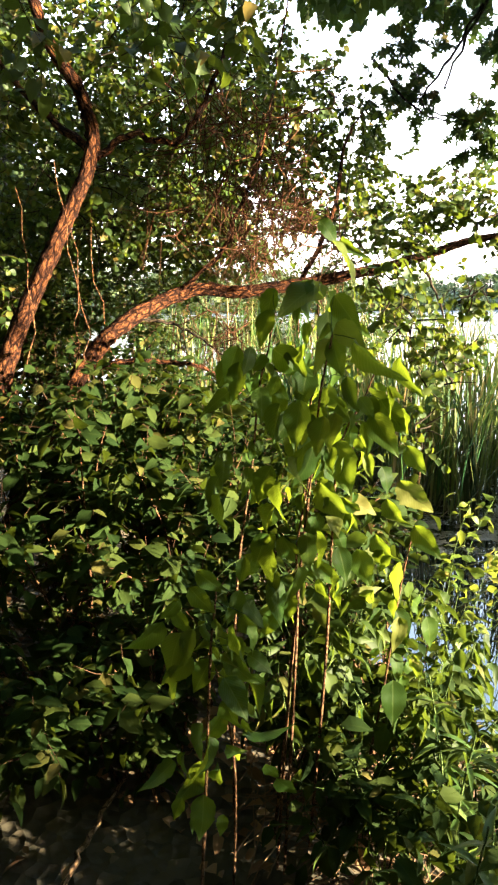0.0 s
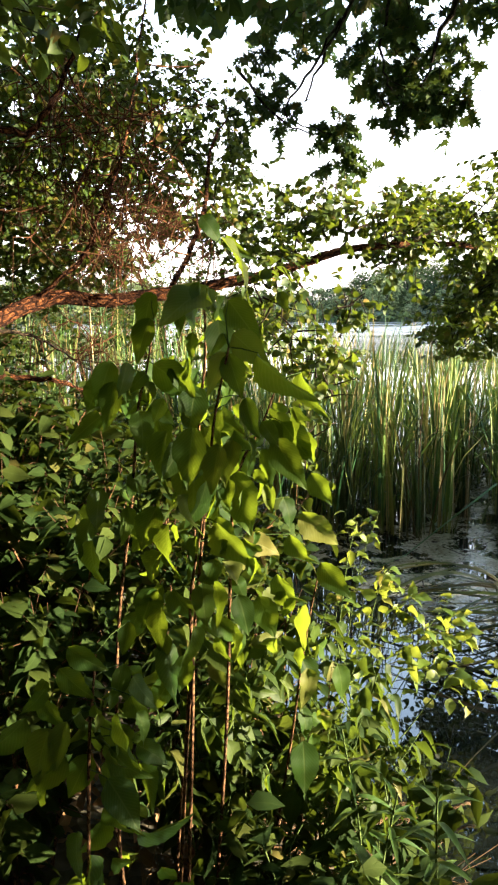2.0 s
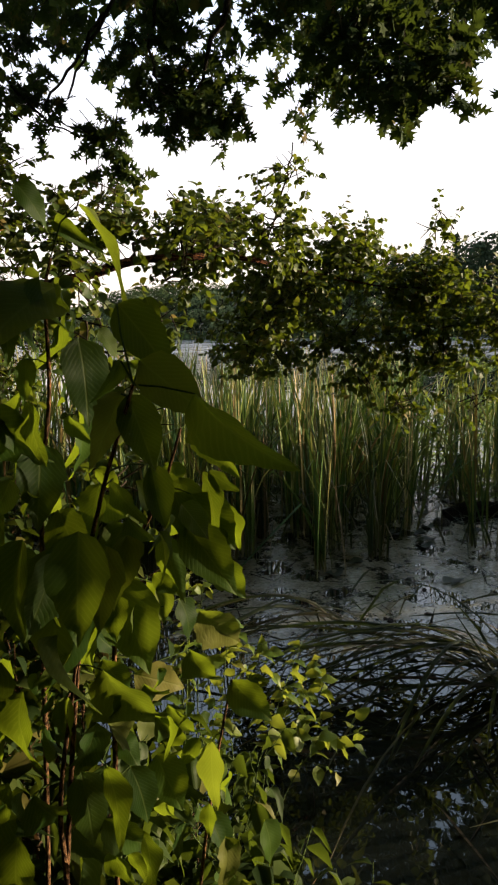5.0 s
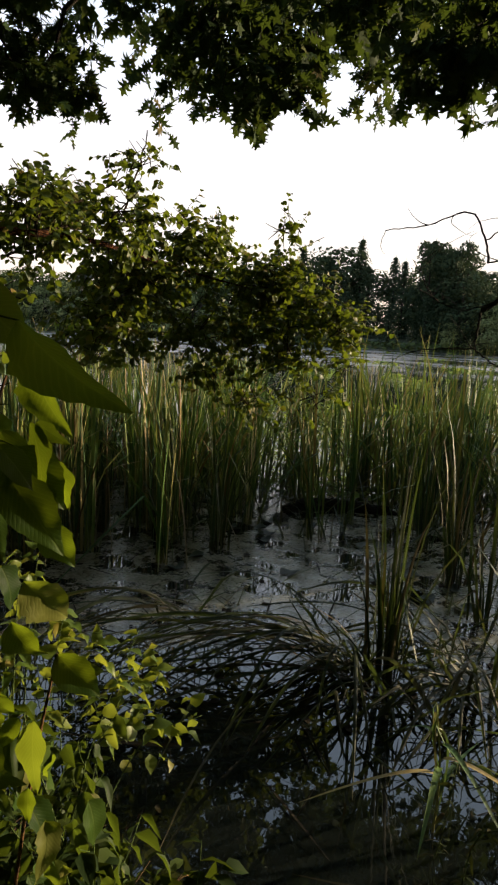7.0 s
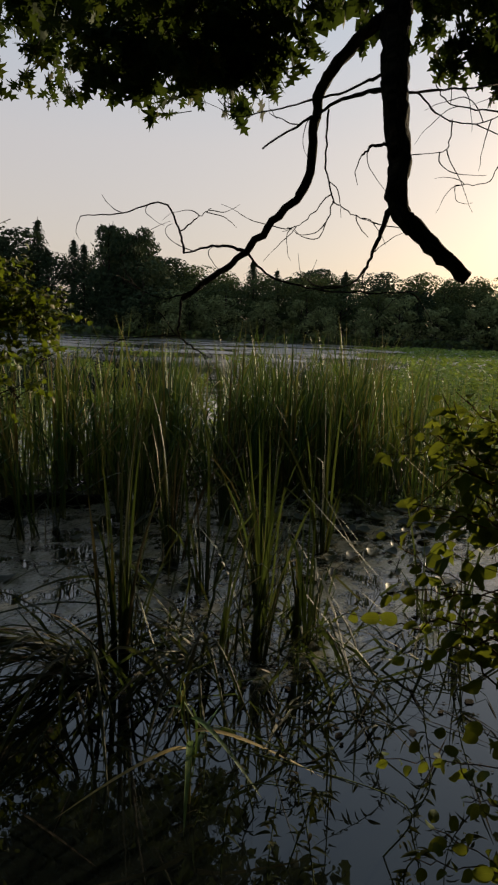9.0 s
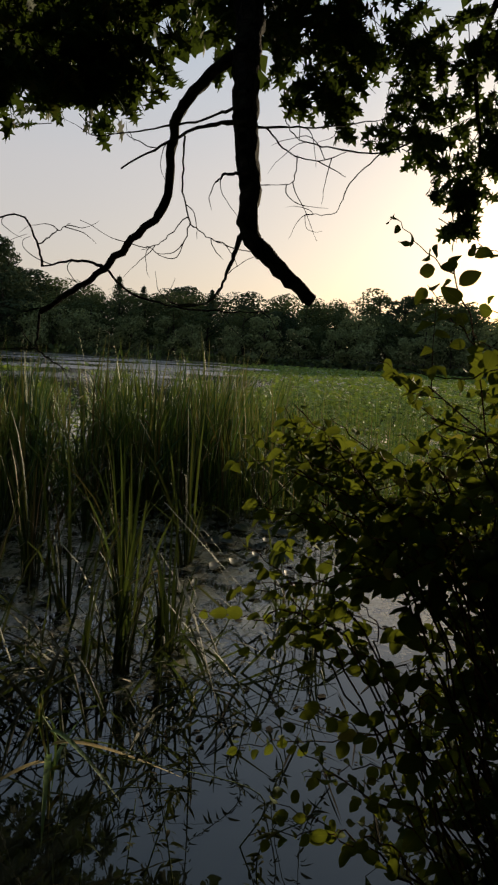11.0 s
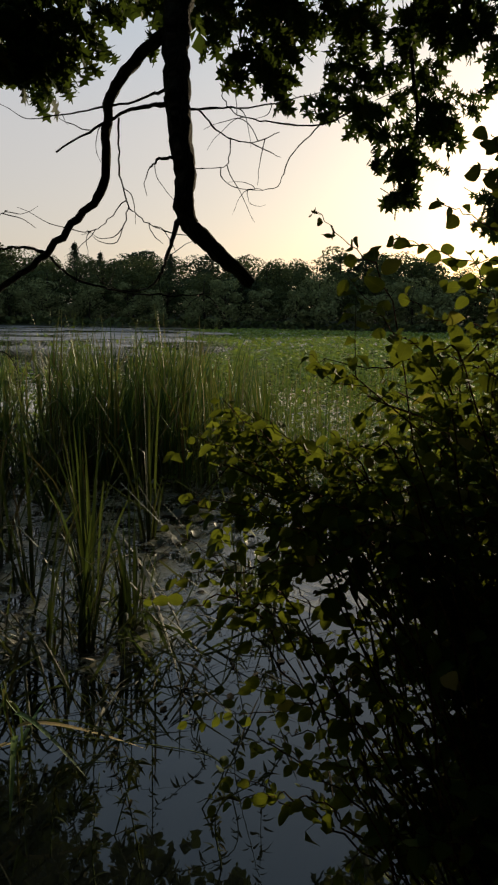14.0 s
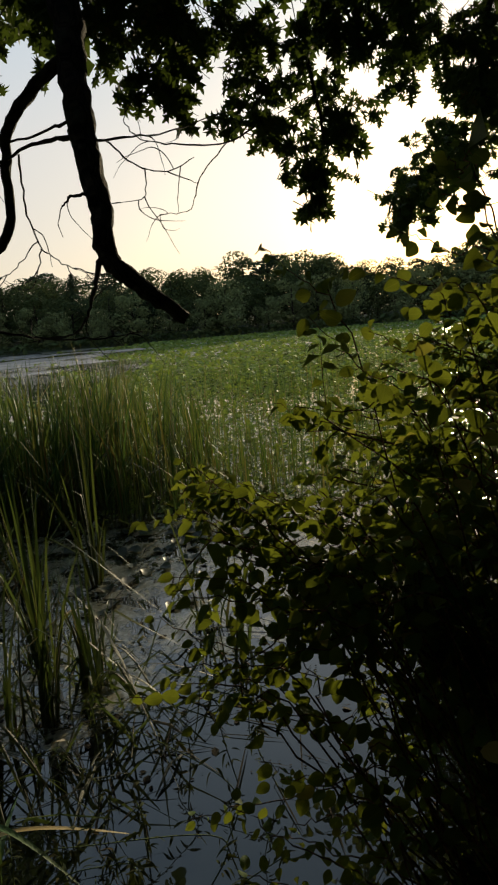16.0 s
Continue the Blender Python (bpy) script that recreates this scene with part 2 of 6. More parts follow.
WATER = water_material()
SOIL = soil_material()
BARK_WARM = bark_material("warm_scaly_bark", (0.04, 0.015, 0.008), (0.17, 0.066, 0.024), 20.0, 0.025)
BARK_DARK = bark_material("dark_rough_bark", (0.022, 0.018, 0.015), (0.055, 0.044, 0.034), 18.0, 0.012, (0.07, 0.075, 0.05))
BARK_GREY = bark_material("grey_bark", (0.08, 0.075, 0.065), (0.2, 0.185, 0.16), 12.0, 0.015)
TWIG_DRY = bark_material("dry_twig", (0.16, 0.1, 0.055), (0.32, 0.2, 0.11), 40.0, 0.002)
PEAT = bark_material("sodden_brown_litter", (0.012, 0.01, 0.007), (0.035, 0.028, 0.018), 30.0, 0.001)
TWIG_RED = bark_material("reddish_twig", (0.07, 0.03, 0.014), (0.2, 0.1, 0.045), 40.0, 0.002)
TWIG_DARK = bark_material("dark_twig", (0.03, 0.022, 0.015), (0.08, 0.055, 0.035), 40.0, 0.002)
STEM_RED = bark_material("brown_shrub_stem", (0.07, 0.0378, 0.0196), (0.196, 0.105, 0.049), 60.0, 0.002)
STEM_GREEN = bark_material("green_stem", (0.05, 0.08, 0.02), (0.12, 0.16, 0.05), 60.0, 0.001)

GREEN_BIG = [(0.0, (0.0102, 0.034, 0.0051)), (0.5, (0.0221, 0.0595, 0.0068)), (0.8, (0.0467, 0.0935, 0.0119)), (0.95, (0.1105, 0.136, 0.0255)), (0.995, (0.187, 0.17, 0.0425))]
GREEN_FRESH = [(0.0, (0.0162, 0.0334, 0.0054)), (0.5, (0.0334, 0.0566, 0.0092)), (0.88, (0.0592, 0.0808, 0.0151)), (0.97, (0.1184, 0.1077, 0.0269))]
GREEN_SMALL = [(0.0, (0.018, 0.04, 0.008)), (0.5, (0.035, 0.065, 0.011)), (0.88, (0.08, 0.105, 0.016)), (0.97, (0.2, 0.14, 0.03))]
GREEN_OAK = [(0.0, (0.014, 0.036, 0.011)), (0.6, (0.026, 0.055, 0.015)), (0.92, (0.055, 0.08, 0.02)), (0.98, (0.12, 0.085, 0.025))]
GREEN_LIME = [(0.0, (0.06, 0.11, 0.015)), (0.5, (0.1, 0.16, 0.02)), (0.9, (0.16, 0.2, 0.03)), (0.98, (0.26, 0.2, 0.04))]
LEAF_BIG_ONE = leaf_material("broad_drooping_leaf_single", GREEN_BIG, (0.19, 0.25, 0.008), 0.52, 0.55, gloss=0.14, single=True, grain=24.0, relief=0.5)
LEAF_FRESH = leaf_material("fresh_weed_leaf", GREEN_FRESH, (0.12, 0.17, 0.012), 0.33, 0.55, gloss=0.14, grain=40.0)
LEAF_FRESH_ONE = leaf_material("fresh_weed_leaf_single", GREEN_FRESH, (0.12, 0.17, 0.012), 0.33, 0.55, gloss=0.14, grain=40.0, single=True)
LEAF_SMALL = leaf_material("small_round_leaf", GREEN_SMALL, (0.17, 0.22, 0.012), 0.38, 0.5)
# undergrowth greens lowered, so part of the shade there is in the colour
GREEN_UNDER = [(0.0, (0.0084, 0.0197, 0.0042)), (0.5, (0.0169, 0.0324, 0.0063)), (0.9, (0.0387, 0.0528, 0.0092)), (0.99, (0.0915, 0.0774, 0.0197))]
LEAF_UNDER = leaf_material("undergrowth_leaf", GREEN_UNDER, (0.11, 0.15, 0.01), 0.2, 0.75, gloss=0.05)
LEAF_OAK = leaf_material("lobed_oak_leaf", GREEN_OAK, (0.09, 0.13, 0.015), 0.25, 0.7, gloss=0.1)
GREEN_ROUND = [(0.0, (0.0157, 0.0527, 0.0105)), (0.55, (0.0351, 0.0913, 0.0157)), (0.88, (0.0789, 0.1369, 0.0228)), (0.965, (0.1755, 0.2019, 0.0386)), (0.99, (0.3861, 0.2808, 0.0789))]
LEAF_ROUND = leaf_material("round_shrub_leaf", GREEN_ROUND, (0.17, 0.19, 0.015), 0.4, 0.7, gloss=0.1)
LEAF_ROUND_ONE = leaf_material("round_shrub_leaf_single", GREEN_ROUND, (0.17, 0.19, 0.015), 0.4, 0.7, single=True, gloss=0.1)
LEAF_LIME = leaf_material("lime_creeper_leaf", GREEN_LIME, (0.3, 0.34, 0.03), 0.45, 0.45)
LEAF_LIME_ONE = leaf_material("lime_creeper_leaf_single", GREEN_LIME, (0.3, 0.34, 0.03), 0.45, 0.45, single=True)
LEAF_HERB = leaf_material("narrow_herb_leaf", [(0.0, (0.035, 0.08, 0.014)), (0.6, (0.06, 0.115, 0.02)), (0.95, (0.1, 0.15, 0.03)), (1.0, (0.15, 0.16, 0.04))], (0.2, 0.28, 0.05), 0.35, 0.5, single=True)
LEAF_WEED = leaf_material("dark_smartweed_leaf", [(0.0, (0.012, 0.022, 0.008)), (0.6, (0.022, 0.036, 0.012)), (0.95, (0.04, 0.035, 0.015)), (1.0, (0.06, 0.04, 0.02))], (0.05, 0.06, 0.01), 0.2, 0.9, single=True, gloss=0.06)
LEAF_DEAD = leaf_material("dead_leaf", [(0.0, (0.1, 0.055, 0.025)), (0.5, (0.18, 0.1, 0.045)), (0.9, (0.28, 0.16, 0.07)), (1.0, (0.35, 0.22, 0.1))], (0.2, 0.1, 0.03), 0.15, 0.8)
FAR_WOOD = leaf_material("far_broadleaf", [(0.0, (0.0344, 0.0533, 0.0216)), (0.5, (0.0542, 0.0791, 0.0302)), (0.9, (0.086, 0.1075, 0.0389)), (1.0, (0.1204, 0.1247, 0.0432))], (0.086, 0.1118, 0.036), 0.2, 0.8, grain=1.2, gloss=0.05)
FAR_WILLOW = leaf_material("far_willow", [(0.0, (0.102, 0.1275, 0.0562)), (0.5, (0.1445, 0.1785, 0.075)), (0.9, (0.187, 0.221, 0.0975)), (1.0, (0.2125, 0.238, 0.105))], (0.136, 0.17, 0.06), 0.22, 0.8, grain=1.2, gloss=0.05)
FAR_PINE = leaf_material("far_conifer", [(0.0, (0.02, 0.036, 0.02)), (0.5, (0.03, 0.05, 0.026)), (0.9, (0.045, 0.065, 0.03)), (1.0, (0.06, 0.075, 0.035))], (0.05, 0.07, 0.03), 0.15, 0.8, grain=1.2, gloss=0.05)
LILY = leaf_material("floating_weed_leaf", [(0.0, (0.0875, 0.15, 0.0312)), (0.5, (0.1438, 0.225, 0.0438)), (0.9, (0.225, 0.3, 0.0625)), (1.0, (0.3, 0.3125, 0.0875))], (0.275, 0.35, 0.0375), 0.3, 0.7, grain=6.0)
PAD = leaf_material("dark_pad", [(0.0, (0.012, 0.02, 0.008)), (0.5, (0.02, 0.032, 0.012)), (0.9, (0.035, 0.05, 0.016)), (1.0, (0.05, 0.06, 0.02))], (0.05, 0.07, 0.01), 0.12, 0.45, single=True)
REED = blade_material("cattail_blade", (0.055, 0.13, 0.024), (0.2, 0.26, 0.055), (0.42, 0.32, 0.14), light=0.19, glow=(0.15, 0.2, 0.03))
# darker copy of the cattail blade: the near clumps' shade is in its colours
REED_SHADED = blade_material("near_cattail_blade", (0.016, 0.042, 0.009), (0.05, 0.072, 0.018), (0.18, 0.12, 0.05), 0.22, light=0.16, glow=(0.08, 0.11, 0.02))
REED_DULL = blade_material("fallen_blade", (0.02, 0.032, 0.012), (0.045, 0.05, 0.02), (0.11, 0.08, 0.04), 0.2)


# ---- geometry helpers ----
class Geo:
    """Collects vertices, faces and uv of one mesh."""

    def __init__(self):
        self.v, self.f, self.uv, self.n = [], [], [], 0

    def add(self, verts, faces, uv=None):
        verts = np.asarray(verts, float).reshape(-1, 3)
        uv = np.zeros((len(verts), 2)) if uv is None else np.asarray(uv, float).reshape(-1, 2)
        self.v.append(verts)
        self.uv.append(uv)
        n = self.n
        self.f.extend([tuple(i + n for i in f) for f in faces])
        self.n += len(verts)

    def mesh(self, name, material, smooth=True):
        me = bpy.data.meshes.new(name)
        me.from_pydata(np.concatenate(self.v).tolist(), [], self.f)
        uv = np.concatenate(self.uv)
        idx = np.empty(len(me.loops), dtype=np.int32)
        me.loops.foreach_get("vertex_index", idx)
        me.uv_layers.new(name="UVMap").data.foreach_set("uv", uv[idx].ravel())
        me.polygons.foreach_set("use_smooth", np.full(len(me.polygons), smooth))
        me.materials.append(material)
        me.update()
        return me


def hold(ob, parent):
    ob.parent = parent
    ob.matrix_parent_inverse = Matrix.Translation(-parent.location)
    return ob


def part(name, geo, material, parent, label="", kind=""):
    ob = hold(new(name, geo.mesh(name, material)), parent)
    return tagged(ob, label=label, kind=kind)


def thing(name, at, label, category, group="", kind=""):
    ob = new(name)
    ob.location = at
    ob.empty_display_size = 0.1
    return tagged(ob, label, category, group, kind)


def unit(a):
    return a / np.maximum(np.linalg.norm(a, axis=-1, keepdims=True), 1e-9)


def spline(points, per=6):
    p = np.asarray(points, float)
    p = np.vstack([2 * p[0] - p[1], p, 2 * p[-1] - p[-2]])
    out = []
    for i in range(1, len(p) - 2):
        for k in range(per):
            t = k / per
            a, b, c, d = p[i - 1 : i + 3]
            out.append(0.5 * (2 * b + (c - a) * t + (2 * a - 5 * b + 4 * c - d) * t * t + (3 * b - a - 3 * c + d) * t ** 3))
    out.append(p[-2])
    return np.array(out)


def tube(geo, points, r0, r1, sides=7, per=6, rough=0.06, wander=0.0):
    """A tapered, slightly knobbly round limb along a smooth curve."""
    c = spline(points, per)
    n = len(c)
    if wander:
        c[1:-1] += rng.normal(0, wander, (n - 2, 3))
    tan = unit(np.gradient(c, axis=0))
    ref = np.array([0.31, 0.87, 0.38])
    u = unit(np.cross(tan, ref))
    w = np.cross(tan, u)
    ang = np.arange(sides) * 2 * math.pi / sides
    r = np.linspace(r0, r1, n)[:, None] * (1 + rng.normal(0, rough, (n, sides)))
    ring = c[:, None] + r[..., None] * (np.cos(ang)[None, :, None] * u[:, None] + np.sin(ang)[None, :, None] * w[:, None])
    faces = [(i * sides + k, i * sides + (k + 1) % sides, (i + 1) * sides + (k + 1) % sides, (i + 1) * sides + k) for i in range(n - 1) for k in range(sides)]
    faces.append(tuple(range(sides))[::-1])
    faces.append(tuple((n - 1) * sides + k for k in range(sides)))
    run = np.concatenate([[0], np.linalg.norm(np.diff(c, axis=0), axis=1).cumsum()])
    fold_back = np.abs(np.arange(sides) - sides / 2) / sides * 2 * math.pi * (r0 + r1) / 2
    uv = np.stack(np.meshgrid(fold_back, run), -1)
    geo.add(ring, faces, uv)
    return c


def sticks(geo, a, b, r0, r1, sag=0.0):
    """Many thin twigs from a to b, three-sided, with a bend in the middle."""
    a, b = np.asarray(a, float), np.asarray(b, float)
    n = len(a)
    if n == 0:
        return
    ln = np.linalg.norm(b - a, axis=1, keepdims=True)
    mid = (a + b) / 2 + rng.normal(0, 0.05, (n, 3)) * ln + np.array([0, 0, -1.0]) * sag * ln
    tan = unit(b - a)
    u = unit(np.cross(tan, np.array([0.3, 0.5, 0.81])))
    w = np.cross(tan, u)
    rows = []
    for p, r in ((a, r0), (mid, (r0 + r1) / 2), (b, r1)):
        for k in range(3):
            t = k * 2 * math.pi / 3
            rows.append(p + r * (math.cos(t) * u + math.sin(t) * w))
    v = np.stack(rows, 1)
    tf = [(3 * i + k, 3 * i + (k + 1) % 3, 3 * i + 3 + (k + 1) % 3, 3 * i + 3 + k) for i in range(2) for k in range(3)]
    geo.add(v, [tuple(q + 9 * i for q in f) for i in range(n) for f in tf])
    return mid


def ovate(width=0.55, fold=0.18, curl=0.3, rows=6, wave=0.0, power=0.75, twist=0.0, blunt=0.85):
    """A leaf of length 1 along y with its face to +z: verts, faces, uv."""
    v, uv = [], []
    for i in range(rows + 1):
        t = i / rows
        w = width / 2 * max(0.012, max(0.0, math.sin(math.pi * min(1, t ** power))) ** blunt)
        z = -curl * t * t
        s = math.sin(t * 9.0) * wave
        a = twist * t
        for k, x in ((0, -w), (0.5, 0.0), (1, w)):
            zz = fold * abs(x) * 1.6 + s * (x / max(width, 0.01))
            v.append((x * math.cos(a) - zz * math.sin(a), t * (1 - 0.12 * curl), z + zz * math.cos(a) + x * math.sin(a)))
            uv.append((0.5 + x / max(width, 0.01), t))
    f = []
    for i in range(rows):
        for k in range(2):
            q = i * 3 + k
            f.append((q, q + 1, q + 4, q + 3))
    return np.array(v), f, np.array(uv)


def full_leaf(width=0.55, fold=0.18, curl=0.3, wave=0.05, twist=0.0, seed=0):
    """A large leaf with a drawn-out tip, an uneven margin and a gentle cup between its veins."""
    own = np.random.default_rng(seed)
    rows, cols = 15, (-1.0, -0.55, 0.0, 0.55, 1.0)
    v, uv = [], []
    nick = 1 + own.normal(0, 0.045, (rows + 1, 2)) + 0.03 * np.array([[(-1) ** q] for q in range(rows + 1)])
    for i in range(rows + 1):
        t = i / rows
        w = width / 2 * (max(0.0, math.sin(math.pi * t ** 0.72)) ** 0.85 * (1 - 0.45 * t ** 3) + 0.01)
        a = twist * t
        for c in cols:
            x = c * w * nick[i, int(c > 0)]
            z = -curl * t * t + fold * abs(x) * 1.6 - 0.5 * fold * x * x / max(width, 0.01) + wave * abs(c) * math.sin(t * 13 + (2.1 if c > 0 else 0.0)) * 0.45 + 0.012 * abs(math.sin(t * 22)) * (abs(c) == 0.55)
            v.append((x * math.cos(a) - z * math.sin(a) * 0.4, t * (1 - 0.14 * curl), z * math.cos(a) + x * math.sin(a)))
            uv.append((0.5 + 0.5 * c * w / (width / 2), t))
    n = len(cols)
    f = [(i * n + k, i * n + k + 1, (i + 1) * n + k + 1, (i + 1) * n + k) for i in range(rows) for k in range(n - 1)]
    return np.array(v), f, np.array(uv)


def lobed():
    """An oak leaf with pointed lobes."""
    half = [(0.02, 0.14), (0.15, 0.17), (0.3, 0.11), (0.2, 0.27), (0.1, 0.33), (0.34, 0.38), (0.5, 0.36), (0.34, 0.5), (0.12, 0.54), (0.26, 0.7), (0.38, 0.78), (0.2, 0.78), (0.1, 0.8), (0.08, 0.92)]
    v = [(0, 0, 0), (0, 0.35, 0.01), (0, 0.7, -0.05), (0, 1.04, -0.16)]
    r = [(x, y, 0.16 * x - 0.16 * y * y - 0.3 * x * x) for x, y in half]
    l = [(-x, y, z + 0.03) for x, y, z in r]
    n = len(half)
    v += r + l
    f = [(0, *range(4, 4 + n), 3, 2, 1), (0, 1, 2, 3, *reversed(range(4 + n, 4 + 2 * n)))]
    uv = [(0.5 + p[0], p[1]) for p in v]
    return np.array(v), f, np.array(uv)


def heading(direction, normal):
    d = unit(direction)
    s = unit(np.cross(d, normal))
    return d, s, np.cross(s, d)


def stamp(geo, shape, pos, direction, normal, size):
    """Many copies of a leaf shape joined into one mesh."""
    tv, tf, tuv = shape
    d, s, n = heading(direction, normal)
    size = np.broadcast_to(np.asarray(size, float), (len(pos),))[:, None, None]
    v = pos[:, None] + size * (tv[None, :, 0:1] * s[:, None] + tv[None, :, 1:2] * d[:, None] + tv[None, :, 2:3] * n[:, None])
    k = len(tv)
    geo.add(v, [tuple(q + k * i for q in f) for i in range(len(pos)) for f in tf], np.tile(tuv, (len(pos), 1)))


def leaf_meshes(name, shapes, material):
    out = []
    for s in shapes:
        g = Geo()
        g.add(*s)
        out.append(g.mesh(name, material))
    return out


def leaf_parts(name, meshes, pos, direction, normal, size, parent):
    """The same leaves, each an object of its own on a shared mesh."""
    d, s, n = heading(direction, normal)
    size = np.broadcast_to(np.asarray(size, float), (len(pos),))
    for i in range(len(pos)):
        ob = hold(new(name, meshes[i % len(meshes)]), parent)
        m = Matrix(((*s[i], 0), (*d[i], 0), (*n[i], 0), (0, 0, 0, 1))).transposed()
        ob.matrix_basis = Matrix.Translation(pos[i]) @ m @ Matrix.Diagonal((size[i], size[i], size[i], 1))


def leaves_along(a, b, per, size, droop=0.35, spread=0.8, flat=0.55, start=0.1, sag=0.0):
    """Leaf places along twigs a to b, alternating sides."""
    n = len(a)
    t = np.tile((np.arange(per) + 0.7) / per, (n, 1)) * (1 - start) + start
    t = np.clip(t + rng.normal(0, 0.3 / per, t.shape), 0.02, 1.0)
    ln = np.linalg.norm(b - a, axis=1)[:, None, None]
    pos = a[:, None] + t[..., None] * (b - a)[:, None] - np.array([0, 0, 1.0]) * sag * ln * (4 * t * (1 - t))[..., None] * 0.5
    td = unit(b - a)[:, None]
    up = np.array([0, 0, 1.0])
    side = unit(np.cross(np.broadcast_to(td, pos.shape), up) + 1e-6)
    sign = np.where((np.arange(per) % 2)[None, :, None] == 0, 1.0, -1.0) * np.where(rng.random((n, 1, 1)) < 0.5, 1, -1)
    d = 0.5 * td + spread * sign * side + rng.normal(0, 0.3, pos.shape) - droop * up
    nn = up * flat + rng.normal(0, 0.45, pos.shape) + 0.25 * td
    sz = size * rng.uniform(0.65, 1.2, (n, per))
    return pos.reshape(-1, 3), d.reshape(-1, 3), nn.reshape(-1, 3), sz.ravel()


def cloud(centre, radius, count, length, down=0.25, squash=0.75):
    """Random twigs that fill a rounded clump."""
    c = np.asarray(centre, float)
    p = unit(rng.normal(0, 1, (count, 3))) * (rng.random((count, 1)) ** 0.5) * radius
    p[:, 2] *= squash
    d = unit(p / max(radius, 0.01) * 0.9 + rng.normal(0, 0.7, (count, 3)) - np.array([0, 0, down]))
    ln = length * rng.uniform(0.5, 1.2, (count, 1))
    a = c + p - d * ln * 0.5
    return a, a + d * ln


# ---- ground, water, far shore ----
BANK = np.array([(9, -14), (5.5, -6), (3.4, -2.4), (2.1, -0.6), (1.3, 0.45), (1.02, 1.5), (0.88, 2.5), (0.55, 3.4), (0.05, 4.5), (-0.9, 6.2), (-2.5, 9), (-6, 14), (-15, 25), (-33, 50), (-45, 120)], float)
SHORE = 108.0


def bank_distance(x, y):
    """Metres to the water's edge: positive on the land."""
    p = np.stack([x, y], -1)
    best = np.full(x.shape, 1e9)
    sign = np.ones(x.shape)
    for a, b in zip(BANK[:-1], BANK[1:]):
        ab = b - a
        t = np.clip(((p - a) @ ab) / (ab @ ab), 0, 1)
        q = p - (a + t[..., None] * ab)
        d = np.hypot(q[..., 0], q[..., 1])
        s = np.where(ab[0] * (p[..., 1] - a[1]) - ab[1] * (p[..., 0] - a[0]) > 0, 1.0, -1.0)
        sign = np.where(d < best, s, sign)
        best = np.minimum(best, d)
    return best * sign


def land_height(x, y):
    d = bank_distance(x, y)
    r = np.hypot(x, y - 1)
    h = np.where(d > 0, 0.3 * (1 - np.exp(-np.clip(d, -300, 300) * 2.2)) + 0.01 * np.minimum(d, 60), -0.7 * (1 - np.exp(np.clip(d, -300, 0) * 0.9)))
    bumps = 0.035 * np.sin(x * 3.1 + 1.3 * np.sin(y * 2.3)) + 0.03 * np.sin(y * 4.3 + x * 1.7) + 0.015 * np.sin(x * 9.0 + y * 7.0)
    h = h + bumps * np.exp(-r / 14) * np.clip(d * 3, 0, 1)
    far = np.clip((r - SHORE) / 6, 0, 1) * 0.8 + np.clip(r - SHORE, 0, 70) * 0.055
    return np.where((r > SHORE - 4) & (d < 0), np.maximum(h * np.clip((SHORE - r) / 4, 0, 1), 0) * 0 + np.where(r > SHORE, far, -0.4 * np.clip((SHORE - r) / 4, 0, 1)), h)


def ground_z(x, y):
    return float(land_height(np.array([float(x)]), np.array([float(y)]))[0])


def build_ground():
    rings = np.concatenate([[0.0], np.geomspace(0.12, 3000, 150)])
    turns = 168
    ang = np.arange(turns) * 2 * math.pi / turns
    x = 0.6 + rings[:, None] * np.sin(ang)
    y = 1.6 + rings[:, None] * np.cos(ang)
    z = land_height(x, y)
    f = [(i * turns + k, i * turns + (k + 1) % turns, (i + 1) * turns + (k + 1) % turns, (i + 1) * turns + k) for i in range(len(rings) - 1) for k in range(turns)]
    g = Geo()
    g.add(np.stack([x, y, z], -1), [q[::-1] for q in f])
    tagged(new("ground", g.mesh("ground", SOIL)), "dark bank soil under leaf litter, falling into the pond", "ground", kind="structure")
    rings = np.concatenate([[0.0], np.geomspace(0.5, 150, 40)])
    turns = 64
    ang = np.arange(turns) * 2 * math.pi / turns
    x = 3 + rings[:, None] * np.sin(ang)
    y = 3 + rings[:, None] * np.cos(ang)
    f = [(i * turns + k, (i + 1) * turns + k, (i + 1) * turns + (k + 1) % turns, i * turns + (k + 1) % turns) for i in range(len(rings) - 1) for k in range(turns)]
    g = Geo()
    g.add(np.stack([x, y, np.zeros_like(x)], -1), f)
    tagged(new("water", g.mesh("water", WATER)), "still dark pond water with drifting scum", "pond water", kind="structure")


def quads(geo, pos, normal, size, stretch=1.0):
    """Small leaf sprays at a great distance: bent four-cornered pieces."""
    n = len(pos)
    nn = unit(normal)
    u = unit(np.cross(nn, unit(rng.normal(0, 1, (n, 3)))))
    w = np.cross(nn, u) * stretch
    s = np.broadcast_to(np.asarray(size, float), (n,))[:, None]
    v = np.stack([pos - u * s, pos - w * s * 0.6 + nn * s * 0.25, pos + u * s, pos + w * s * 0.7 + nn * s * 0.15], 1)
    geo.add(v, [(4 * i, 4 * i + 1, 4 * i + 2, 4 * i + 3) for i in range(n)], np.tile([(0, 0), (0.2, 0.5), (1, 1), (0.8, 0.5)], (n, 1)))


